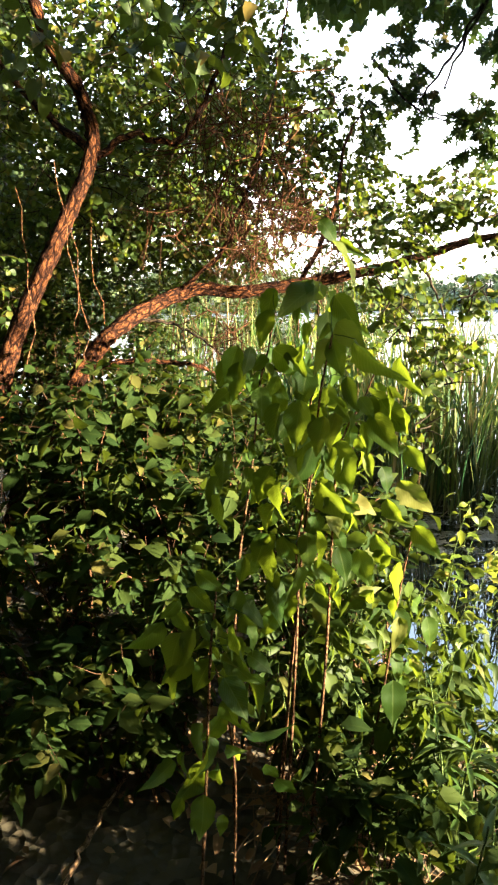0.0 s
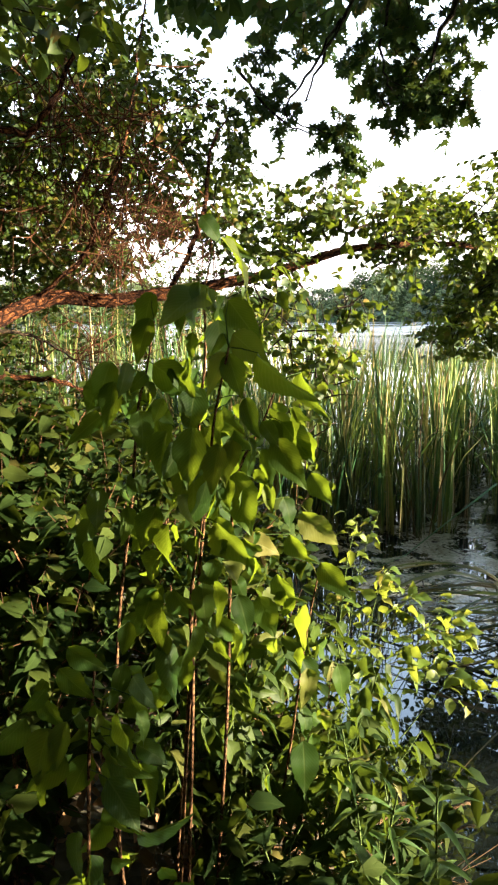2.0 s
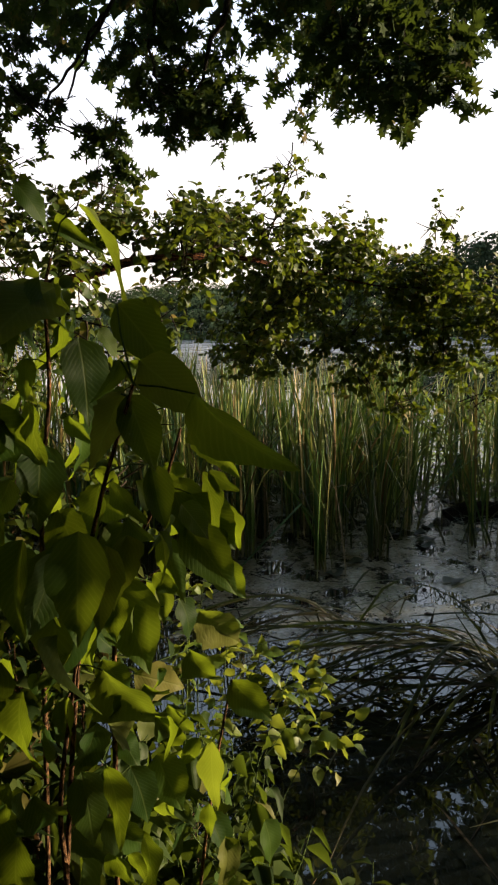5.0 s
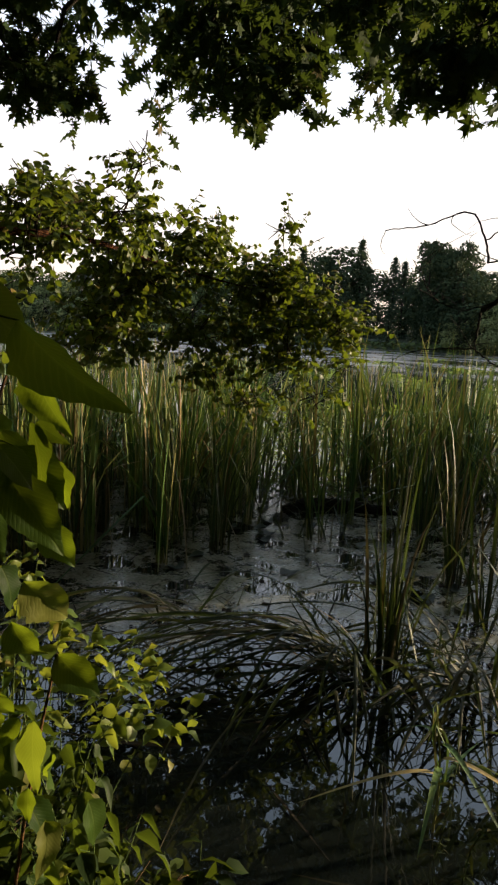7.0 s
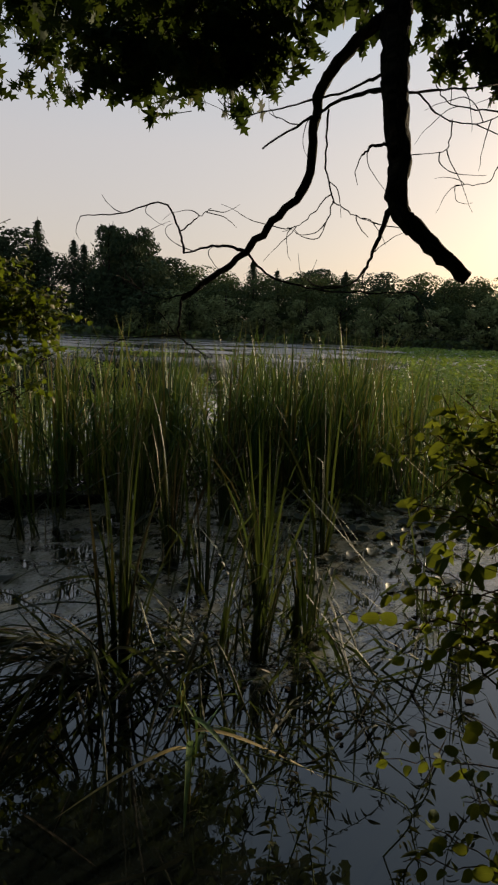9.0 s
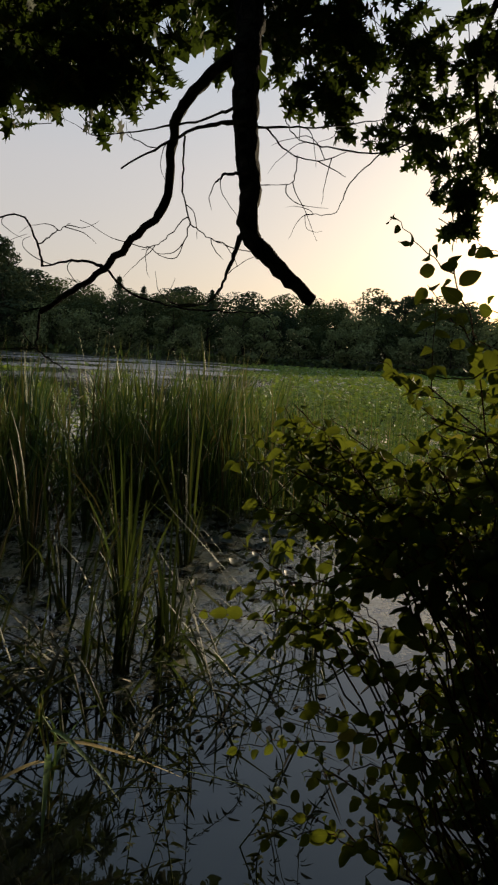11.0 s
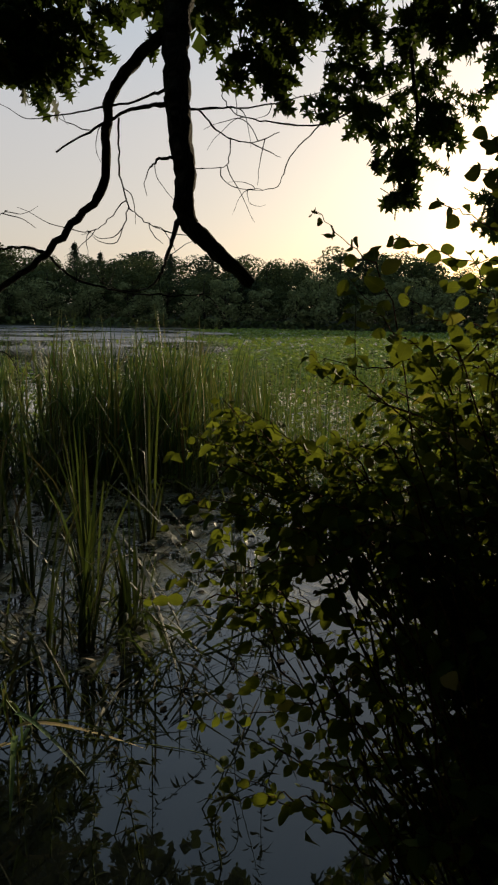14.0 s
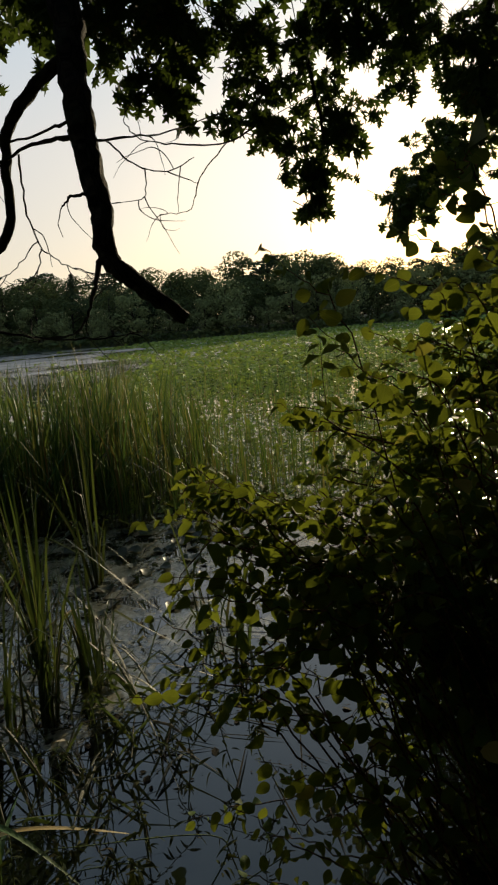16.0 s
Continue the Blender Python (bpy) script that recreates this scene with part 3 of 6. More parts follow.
def far_broadleaf(height, width, blobs, material, label, name="tree"):
    """A broadleaf tree, 1:1, rooted at the origin: forked trunk, crown of many small sprays."""
    t = thing("tree", (0, 0, 0), label, "tree", "trees on the far shore")
    g = Geo()
    tube(g, [(0, 0, -0.6), (0.1, 0.05, height * 0.25), (0.0, 0.15, height * 0.55), (0.1, 0, height * 0.85)], height * 0.025, height * 0.008, 6, 4)
    for k in range(5):
        a = k * 1.256 + 0.4
        tube(g, [(0.05, 0.1, height * (0.25 + 0.07 * k)), (math.cos(a) * width * 0.2, math.sin(a) * width * 0.2, height * (0.4 + 0.07 * k)), (math.cos(a) * width * 0.38, math.sin(a) * width * 0.38, height * (0.52 + 0.07 * k))], height * 0.01, height * 0.004, 4, 3)
    part("trunk", g, BARK_DARK, t)
    g = Geo()
    for k in range(blobs):
        z = 0.08 + 0.84 * ((k + rng.random()) / blobs)
        reach = width * 0.42 * math.sin(math.pi * min(0.95, 0.28 + z * 0.66)) ** 0.8
        a = rng.random() * 6.283
        c = np.array([math.cos(a) * reach * rng.uniform(0.35, 1), math.sin(a) * reach * rng.uniform(0.35, 1), z * height])
        r = width * rng.uniform(0.13, 0.25)
        n = 175
        d = unit(rng.normal(0, 1, (n, 3)) + np.array([0, 0, 0.25]))
        p = c + d * r * rng.uniform(0.72, 1.06, (n, 1)) * np.array([1, 1, 0.82])
        quads(g, p, d + rng.normal(0, 0.4, (n, 3)), rng.uniform(0.1, 0.27, n) * (height / 11) ** 0.5)
    part("crown", g, material, t)
    return t


def far_conifer(height, width, label):
    t = thing("conifer", (0, 0, 0), label, "conifer", "trees on the far shore")
    g = Geo()
    tube(g, [(0, 0, -0.6), (0, 0.05, height * 0.5), (0.03, 0, height)], height * 0.018, 0.02, 6, 4)
    part("trunk", g, BARK_DARK, t)
    g = Geo()
    whorl = rng.uniform(0.74, 1.1, 26)
    for k in range(26):
        z = 0.1 + 0.88 * k / 26
        reach = width * 0.5 * min(1.0, (1 - z) * 1.2) ** 0.95 * whorl[k] + 0.1
        n = 110
        a = rng.random(n) * 6.283
        rr = reach * rng.uniform(0.25, 1.0, n) * (1 + 0.4 * np.sin(a * 4 + k * 2.3))
        p = np.stack([np.cos(a) * rr, np.sin(a) * rr, z * height - rr * 0.35 + rng.normal(0, 0.12, n)], -1)
        quads(g, p, np.stack([np.cos(a) * 0.6, np.sin(a) * 0.6, np.ones(n)], -1) + rng.normal(0, 0.3, (n, 3)), rng.uniform(0.09, 0.24, n))
    part("crown", g, FAR_PINE, t)
    return t


def put(ob, az, dist, size, wide=1.0):
    a = radians(az)
    x, y = dist * math.sin(a), 1 + dist * math.cos(a)
    return pose(x, y, ground_z(x, y) - 0.1, 0, 0, rng.uniform(0, 360)) @ Matrix.Diagonal((size * wide, size * wide, size, 1))


def far_shore():
    """Woods round the pond; the skyline's height changes along the shore."""
    kinds = {
        "oak": [far_broadleaf(11, 8.5, 22, FAR_WOOD, "dark green broadleaf tree in the far woods"), far_broadleaf(11, 7, 18, FAR_WOOD, "dark green broadleaf tree in the far woods"), far_broadleaf(11, 10, 26, FAR_WOOD, "dark green spreading tree in the far woods")],
        "dark": [far_broadleaf(11, 8.5, 24, FAR_PINE, "dense dark tree in the far woods"), far_broadleaf(11, 7.2, 20, FAR_PINE, "dense dark tree in the far woods")],
        "willow": [far_broadleaf(6, 6.5, 16, FAR_WILLOW, "pale green willow bush on the far water's edge"), far_broadleaf(6, 5.2, 13, FAR_WILLOW, "pale green willow bush on the far water's edge")],
        "pine": [far_conifer(12, 6.5, "dark pointed conifer on the far shore"), far_conifer(12, 8.0, "dark pointed conifer on the far shore"), far_conifer(12, 7.2, "dark pointed conifer on the far shore")],
    }
    az_at = [-40, 0, 13, 14, 17.5, 24, 32, 39.6, 43.4, 44.7, 47.4, 49.2, 51.8, 53.2, 53.6, 57.4, 58.9, 63, 67.2, 71, 74.2, 78, 81.5, 83.7, 86, 88.8, 92.6, 95, 96, 99, 104, 107, 130]
    el_at = [3.5, 2.6, 1.6, 2.2, 3.8, 4.0, 4.8, 6.3, 7.2, 7.7, 7.2, 8.1, 6.8, 6.8, 7.8, 7.9, 5.9, 5.5, 5.8, 5.5, 5.1, 5.4, 5.4, 4.7, 5.7, 5.8, 6.0, 5.5, 4.5, 4.2, 4.8, 5.8, 6.5]
    first = set()

    def plant(kind, az, dist, height, wide=1.0):
        models = kinds[kind]
        ob = models[int(rng.integers(len(models)))]
        base = {"oak": 11, "dark": 11, "willow": 6, "pine": 12}[kind]
        m = put(ob, az, dist, height / base, wide)
        if ob.name not in first:
            first.add(ob.name)
            ob.matrix_basis = m
            ob.scale = m.to_scale()
        else:
            keep = ob.scale.copy()
            ob.scale = (1, 1, 1)
            copy_thing(ob, m)
            ob.scale = keep

    for row, (dist, step) in enumerate(((136, 2.4), (124, 2.6), (115, 3.0), (148, 2.6))):
        az = -30.0 + row
        while az < 122:
            el = float(np.interp(az, az_at, el_at))
            d = dist + rng.uniform(-3, 3)
            x, y = d * math.sin(radians(az)), 1 + d * math.cos(radians(az))
            top = 1.7 + d * math.tan(radians(el)) - ground_z(x, y)
            piny = 39 < az < 55 and row < 3
            if piny and rng.random() < 0.85:
                plant("pine", az, d, top * (rng.uniform(0.95, 1.2), rng.uniform(0.75, 1.1), rng.uniform(0.45, 0.75), 0.8)[row], 1.05)
            elif 66 < az < 76 and row == 0 and rng.random() < 0.6:
                plant("pine", az, d, top * rng.uniform(0.88, 1.03), 1.2)
            else:
                plant("dark" if rng.random() < (0.75 if 39 < az < 60 else 0.25) else "oak", az, d, top * (rng.uniform(0.82, 1.02), rng.uniform(0.66, 0.88), rng.uniform(0.5, 0.72), rng.uniform(0.72, 0.92))[row], rng.uniform(1.2, 1.5))
            az += step * rng.uniform(0.75, 1.25)
    for az in (54.4, 55.6, 56.8):
        plant("dark", az, 118, 1.7 + 118 * math.tan(radians(8.1)) - 1.4, 0.7)
    az = -26.0
    while az < 120:
        if not 42 < az < 60 or rng.random() < 0.4:
            plant("willow", az, SHORE + 2 + rng.uniform(0, 3), rng.uniform(4.0, 8.0), rng.uniform(1.1, 1.4))
        az += rng.uniform(1.7, 3.6)
    # unseen wood added behind the bank: closes the place and holds back sky light
    for az, dist in ((150, 7.5), (168, 9), (185, 7), (203, 10), (220, 7.5), (238, 9), (255, 8), (272, 10), (290, 8.5), (308, 11), (322, 13), (160, 15), (195, 15), (230, 16), (265, 15), (295, 16), (142, 11), (159, 11.5), (176, 10.5), (194, 10.5), (212, 10.5), (229, 11), (247, 11), (283, 11.5), (300, 12.5)):
        plant("oak", az, dist, rng.uniform(9, 12) * (1.25 if dist > 10 else 1.0), 1.1)
    # reeds and low growth along the far water's edge
    g = Geo()
    n = 5000
    a = np.radians(rng.uniform(-35, 128, n))
    r = SHORE + rng.uniform(-1.5, 3.0, n)
    p = np.stack([r * np.sin(a), 1 + r * np.cos(a), rng.uniform(0.1, 1.2, n)], -1)
    quads(g, p, rng.normal(0, 0.5, (n, 3)) + np.array([0, 0, 0.8]), rng.uniform(0.25, 0.6, n), 1.2)
    tagged(new("far_shore_growth", g.mesh("far_shore_growth", FAR_WOOD)), "low dark reeds and bushes along the far water's edge", "bushes", kind="stuff")


build_ground()
far_shore()


# ---- reeds ----
def blades(geo, base, height, width, az, lean, bend, fold_at=None, rows=7):
    """Reed blades as long tapered strips with a crease. lean: how far the tip stands off, bend: how the lean grows."""
    n = len(base)
    t = np.linspace(0, 1, rows)
    out = np.stack([np.cos(az), np.sin(az), np.zeros(n)], -1)
    sideways = np.stack([-np.sin(az + 0.6), np.cos(az + 0.6), np.zeros(n)], -1)
    off = lean[:, None] * (0.35 * t + 0.65 * t ** (2 + bend[:, None]))
    z = height[:, None] * np.sqrt(np.maximum(0.02, 1 - np.minimum(0.98, off * off * 0.8))) * t
    if fold_at is not None:
        over = np.maximum(0, t[None] - fold_at[:, None])
        z = z - height[:, None] * over * 1.7
        off = off + over * 0.75
    z = np.maximum(z, 0.02 + 0.02 * t)
    c = base[:, None] + out[:, None] * (off * height[:, None])[..., None]
    c[..., 2] = base[:, None, 2] + z
    w = (width[:, None] * np.array([0.75, 1.0, 1.0, 0.95, 0.8, 0.5, 0.06])[None, :rows] / 2)[..., None]
    v = np.stack([c - sideways[:, None] * w, c + out[:, None] * w * 0.3, c + sideways[:, None] * w], 2)
    k = rows * 3
    tf = [(3 * i + q, 3 * i + q + 1, 3 * i + q + 4, 3 * i + q + 3) for i in range(rows - 1) for q in range(2)]
    uv = np.tile(np.stack(np.meshgrid([0, 0.5, 1.0], t), -1).reshape(-1, 2), (n, 1))
    geo.add(v, [tuple(q + k * i for q in f) for i in range(n) for f in tf], uv)


def reed_bed():
    """The belt of cattails that stands in the shallows."""
    front_az = [-14, 0, 8, 16, 20, 27, 40, 47, 54, 65, 74, 82, 90]
    front_d = [5.6, 5.2, 4.9, 4.7, 4.6, 4.7, 5.2, 5.6, 6.0, 6.15, 6.9, 7.6, 8.2]
    clumps = 620
    az = rng.uniform(-14, 84, clumps)
    depth = np.interp(az, [-14, 20, 40, 60, 76, 84], [4.5, 4.0, 3.3, 3.0, 2.6, 1.8])
    d = np.interp(az, front_az, front_d) + depth * rng.random(clumps) ** 1.25 + rng.normal(0, 0.3, clumps)
    x, y = 0.05 + d * np.sin(np.radians(az)), 1 + d * np.cos(np.radians(az))
    # the belt thins out in patches
    patch = np.sin(x * 1.7 + 0.5) * np.sin(y * 1.9 + 1.0) + 0.6 * np.sin(x * 0.7 - y * 1.1)
    keep = rng.random(clumps) < np.clip(0.75 + 0.5 * patch, 0.18, 1) * np.interp(az, [10, 20, 36, 48, 70], [1, 0.85, 0.8, 0.95, 1])
    x, y, az, d = x[keep], y[keep], az[keep], d[keep]
    per = 12
    n = len(x) * per
    base = np.stack([np.repeat(x, per) + rng.normal(0, 0.045, n), np.repeat(y, per) + rng.normal(0, 0.045, n), np.full(n, -0.05)], -1)
    tall = np.interp(np.repeat(az, per), [-14, 10, 25, 40, 60, 70, 76, 80, 84], [1.78, 1.72, 1.5, 1.52, 1.55, 1.58, 1.6, 1.45, 1.0])
    h = tall * np.repeat(rng.uniform(0.88, 1.1, len(x)), per) * rng.uniform(0.68, 1.12, n)
    fold = np.where(rng.random(n) < 0.24, rng.uniform(0.45, 0.92, n), 2.0)
    g = Geo()
    way = np.repeat(rng.uniform(0, 6.283, len(x)), per) + rng.normal(0, 0.9, n)
    wide = rng.uniform(0.011, 0.026, n)
    lean = np.abs(rng.normal(0.05, 0.1, n)) + np.where(rng.random(n) < 0.1, rng.uniform(0.2, 0.8, n), 0) + np.repeat(np.abs(rng.normal(0, 0.11, len(x))), per)
    bend = rng.uniform(0, 2, n)
    # the clumps along the front of the belt stand free, blade by blade
    front = np.argsort(d - np.interp(az, front_az, front_d))[:64]
    rest = np.ones(n, bool)
    for q in front:
        rest[q * per : (q + 1) * per] = False
        t = thing("cattail_clump", (x[q], y[q], 0), "tall green cattail clump at the edge of the reed belt", "cattail", "cattail clumps of the belt")
        for i in range(q * per, (q + 1) * per):
            one_blade(t, base[i], h[i], wide[i], way[i], lean[i], bend[i], fold[i], REED)
    blades(g, base[rest], h[rest], wide[rest], way[rest], lean[rest], bend[rest], fold[rest])
    # old brown leaves and broken stems low in the belt
    m = 2400
    pick = rng.integers(0, len(x), m)
    base = np.stack([x[pick] + rng.normal(0, 0.12, m), y[pick] + rng.normal(0, 0.12, m), np.full(m, -0.03)], -1)
    old = Geo()
    blades(old, base, rng.uniform(0.3, 1.15, m), rng.uniform(0.009, 0.02, m), rng.uniform(0, 6.283, m), np.abs(rng.normal(0.5, 0.4, m)), rng.uniform(-0.5, 1, m), np.where(rng.random(m) < 0.4, rng.uniform(0.3, 0.8, m), 2.0))
    tagged(new("old_reeds", old.mesh("old_reeds", REED_DULL)), "dull brown bent old reed leaves low in the belt", "reeds", kind="stuff")
    tagged(new("cattail_bed", g.mesh("cattail_bed", REED)), "dense belt of green cattail blades standing in the shallows", "cattails", kind="stuff")
    # short reeds scattered through the floating weed further round
    n = 2200
    a = np.radians(rng.uniform(76, 112, n))
    d = 6.6 + 16 * rng.random(n) ** 1.6
    base = np.stack([d * np.sin(a), 1 + d * np.cos(a), np.full(n, -0.03)], -1)
    g = Geo()
    blades(g, base, rng.uniform(0.4, 0.95, n), rng.uniform(0.008, 0.014, n), rng.uniform(0, 6.283, n), np.abs(rng.normal(0.08, 0.1, n)), rng.uniform(0, 2, n))
    tagged(new("short_reeds", g.mesh("short_reeds", REED)), "thin short green reeds among floating weed", "reeds", kind="stuff")


def one_blade(parent, base, height, width, az, lean, bend, fold, material, name="blade"):
    g = Geo()
    blades(g, np.array([base]), np.array([height]), np.array([width]), np.array([az]), np.array([lean]), np.array([bend]), np.array([fold]))
    part(name, g, material, parent)


def cattail_clump(x, y, height, count, spread, label):
    t = thing("cattail_clump", (x, y, 0), label, "cattail", "cattail clumps near the bank")
    drift = rng.uniform(0, 6.283)
    for k in range(count):
        a = rng.uniform(0, 6.283) if rng.random() < 0.55 else drift + rng.normal(0, 0.7)
        r = rng.uniform(0.0, 0.09)
        one_blade(t, (x + math.cos(a) * r, y + math.sin(a) * r, -0.05), height * rng.uniform(0.35, 1.15), rng.uniform(0.009, 0.022), a + rng.normal(0, 0.5), abs(rng.normal(spread * 0.8, spread)) + (rng.uniform(0.2, 0.6) if rng.random() < 0.12 else 0.0), rng.uniform(0, 2), rng.uniform(0.45, 0.85) if rng.random() < 0.3 else 2.0, REED_DULL if rng.random() < 0.36 else REED_SHADED)


def fallen_clump(x, y, height, count, az, label):
    """Blades that have bent over and trail on the water to one side."""
    t = thing("fallen_cattail", (x, y, 0), label, "cattail", "fallen cattails")
    rows = 10
    u = np.linspace(0, 1, rows)
    for k in range(count):
        a = az + rng.normal(0, 0.38)
        bow = rng.normal(0, 0.12)
        ln = height * rng.uniform(0.6, 1.15)
        top = rng.uniform(0.08, 0.3)
        w = rng.uniform(0.009, 0.018) * np.minimum(1.0, 5 * (1.02 - u)) / 2
        bx, by = x + rng.normal(0, 0.05), y + rng.normal(0, 0.05)
        ang = a + bow * u * 1.6
        c = np.stack([bx + np.cos(ang) * ln * u, by + np.sin(ang) * ln * u, 0.012 + top * 4 * u * (1 - u) * (1.25 - 0.6 * u)], -1)
        side = np.stack([-np.sin(ang), np.cos(ang), np.full(rows, rng.normal(0, 0.5))], -1)
        v = np.stack([c - side * w[:, None], c + np.array([0, 0, 0.004]), c + side * w[:, None]], 1)
        g = Geo()
        g.add(v, [(3 * i + q, 3 * i + q + 1, 3 * i + q + 4, 3 * i + q + 3) for i in range(rows - 1) for q in range(2)], np.stack(np.meshgrid([0, 0.5, 1.0], u), -1).reshape(-1, 2))
        part("blade", g, REED_DULL, t)


reed_bed()
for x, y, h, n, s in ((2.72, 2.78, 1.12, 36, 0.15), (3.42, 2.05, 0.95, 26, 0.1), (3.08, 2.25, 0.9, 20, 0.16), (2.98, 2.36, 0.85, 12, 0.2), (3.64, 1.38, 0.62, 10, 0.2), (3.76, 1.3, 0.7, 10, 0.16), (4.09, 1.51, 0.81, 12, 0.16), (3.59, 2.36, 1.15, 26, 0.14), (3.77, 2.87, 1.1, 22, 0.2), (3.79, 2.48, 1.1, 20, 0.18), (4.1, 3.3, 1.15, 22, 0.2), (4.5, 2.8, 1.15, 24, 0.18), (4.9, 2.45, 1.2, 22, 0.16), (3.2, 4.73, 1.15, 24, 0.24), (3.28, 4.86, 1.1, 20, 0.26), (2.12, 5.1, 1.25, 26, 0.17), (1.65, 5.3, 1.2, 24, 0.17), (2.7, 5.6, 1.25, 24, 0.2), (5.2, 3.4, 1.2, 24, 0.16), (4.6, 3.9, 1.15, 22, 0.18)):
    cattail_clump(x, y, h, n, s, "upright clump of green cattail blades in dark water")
for x, y, h, n, a in ((2.55, 2.9, 1.25, 26, 2.45), (2.62, 3.05, 1.3, 20, 2.75), (3.07, 2.6, 0.9, 8, 2.2), (2.3, 3.8, 1.0, 12, 2.9), (2.85, 2.4, 0.7, 9, 3.4), (2.58, 2.85, 0.8, 10, 3.5), (3.25, 3.0, 0.8, 8, 1.6), (3.4, 2.05, 0.6, 7, 4.2)):
    fallen_clump(x, y, h, n, a, "bent-over cattail blades trailing on the water")


def reed_sprout(x, y):
    """A young reed by the bank: one stalk, long blades that arch over from it and short ones hanging at its top."""
    t = thing("reed_sprout", (x, y, 0), "young reed with pale drooping blades in dark water", "reed")
    g = Geo()
    c = tube(g, [(x, y, -0.05), (x + 0.02, y + 0.01, 0.22), (x - 0.01, y + 0.03, 0.46)], 0.005, 0.0022, 6, 8, 0.03)
    stalk = part("stalk", g, REED, t)
    shapes = leaf_meshes("blade", [ovate(0.09, 0.25, 1.35, 12, 0.0, 0.5, 0.1, 0.6), ovate(0.08, 0.25, 1.7, 12, 0.0, 0.5, -0.2, 0.6)], REED)
    turns = np.array([0.2, 2.6, 3.6, 5.0, 4.3, 1.4, 5.8, 3.0, 0.9, 4.7, 2.0])
    at = np.array([0.35, 0.45, 0.55, 0.62, 0.7, 0.78, 0.86, 0.92, 0.95, 1.0, 1.0])
    size = np.array([0.24, 0.26, 0.27, 0.26, 0.25, 0.22, 0.2, 0.16, 0.14, 0.13, 0.12])
    rise = np.array([1.8, 1.6, 1.5, 1.3, 1.0, 0.6, -0.5, -0.9, -1.2, -1.0, -1.4])
    p = c[(at * (len(c) - 1)).astype(int)]
    leaf_parts("blade", shapes, p, np.stack([np.cos(turns), np.sin(turns), rise], -1), np.stack([-0.4 * np.cos(turns), -0.4 * np.sin(turns), np.ones(11)], -1), size, stalk)


reed_sprout(2.02, 2.0)


def floating_weed():
    """Leaves that float in a green carpet over the far half of the pond."""
    n = 60000
    az = rng.uniform(40, 122, n)
    r = np.exp(rng.uniform(math.log(6.8), math.log(104), n))
    patch = np.sin(r * 0.35 + az * 0.2) + np.sin(az * 0.9 + r * 0.13)
    dense = np.where(az > 77 + 2.5 * np.sin(r * 0.2), 1.0, np.where(r < 17, 0.5, np.where(r < 50, np.where(patch > 0.9, 0.4, 0.02), np.where(patch > 1.5, 0.15, 0.0))))
    keep = rng.random(n) < dense
    az, r = np.radians(az[keep]), r[keep]
    n = len(r)
    p = np.stack([r * np.sin(az), 1 + r * np.cos(az), rng.uniform(0.012, 0.05, n) + 0.0006 * r], -1)
    nn = rng.normal(0, 0.35, (n, 3)) + np.array([0, 0, 1.0])
    g = Geo()
    quads(g, p, nn, (0.02 + 0.0032 * r) * rng.uniform(0.6, 1.3, n))
    tagged(new("floating_weed", g.mesh("floating_weed", LILY)), "bright green carpet of floating weed leaves", "water plants", kind="stuff")


floating_weed()


def water_leaf(x, y, r, a):
    """A dark curled pad floating on the water."""
    g = Geo()
    k = 12
    pts = [(0, 0, 0.006)]
    for ring, rr in ((0, 0.55), (1, 1.0)):
        for i in range(k):
            t = a + 0.35 + (6.283 - 0.7) * i / (k - 1)
            q = r * rr * (1 + 0.12 * math.sin(3 * t + a))
            pts.append((math.cos(t) * q, math.sin(t) * q * 0.8, 0.006 + ring * 0.012 * (1 + math.sin(2 * t + a))))
    f = [(0, 1 + i, 2 + i) for i in range(k - 1)] + [(1 + i, 1 + k + i, 2 + k + i, 2 + i) for i in range(k - 1)]
    g.add(pts, f, [(0.5 + p[0] / r * 0.5, 0.5 + p[1] / r * 0.5) for p in pts])
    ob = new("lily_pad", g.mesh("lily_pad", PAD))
    ob.location = (x, y, 0.002)
    tagged(ob, "dark floating lily pad on scummy water", "lily pad", "floating pads")


for k in range(74):
    a, d = radians(rng.uniform(34, 86)), rng.uniform(4.3, 7.4)
    water_leaf(d * math.sin(a), 1 + d * math.cos(a), rng.uniform(0.03, 0.08), rng.uniform(0, 6.28))


for k in range(34):
    water_leaf(rng.normal(5.5, 0.55), rng.normal(2.15, 0.35), rng.uniform(0.05, 0.11), rng.uniform(0, 6.28))


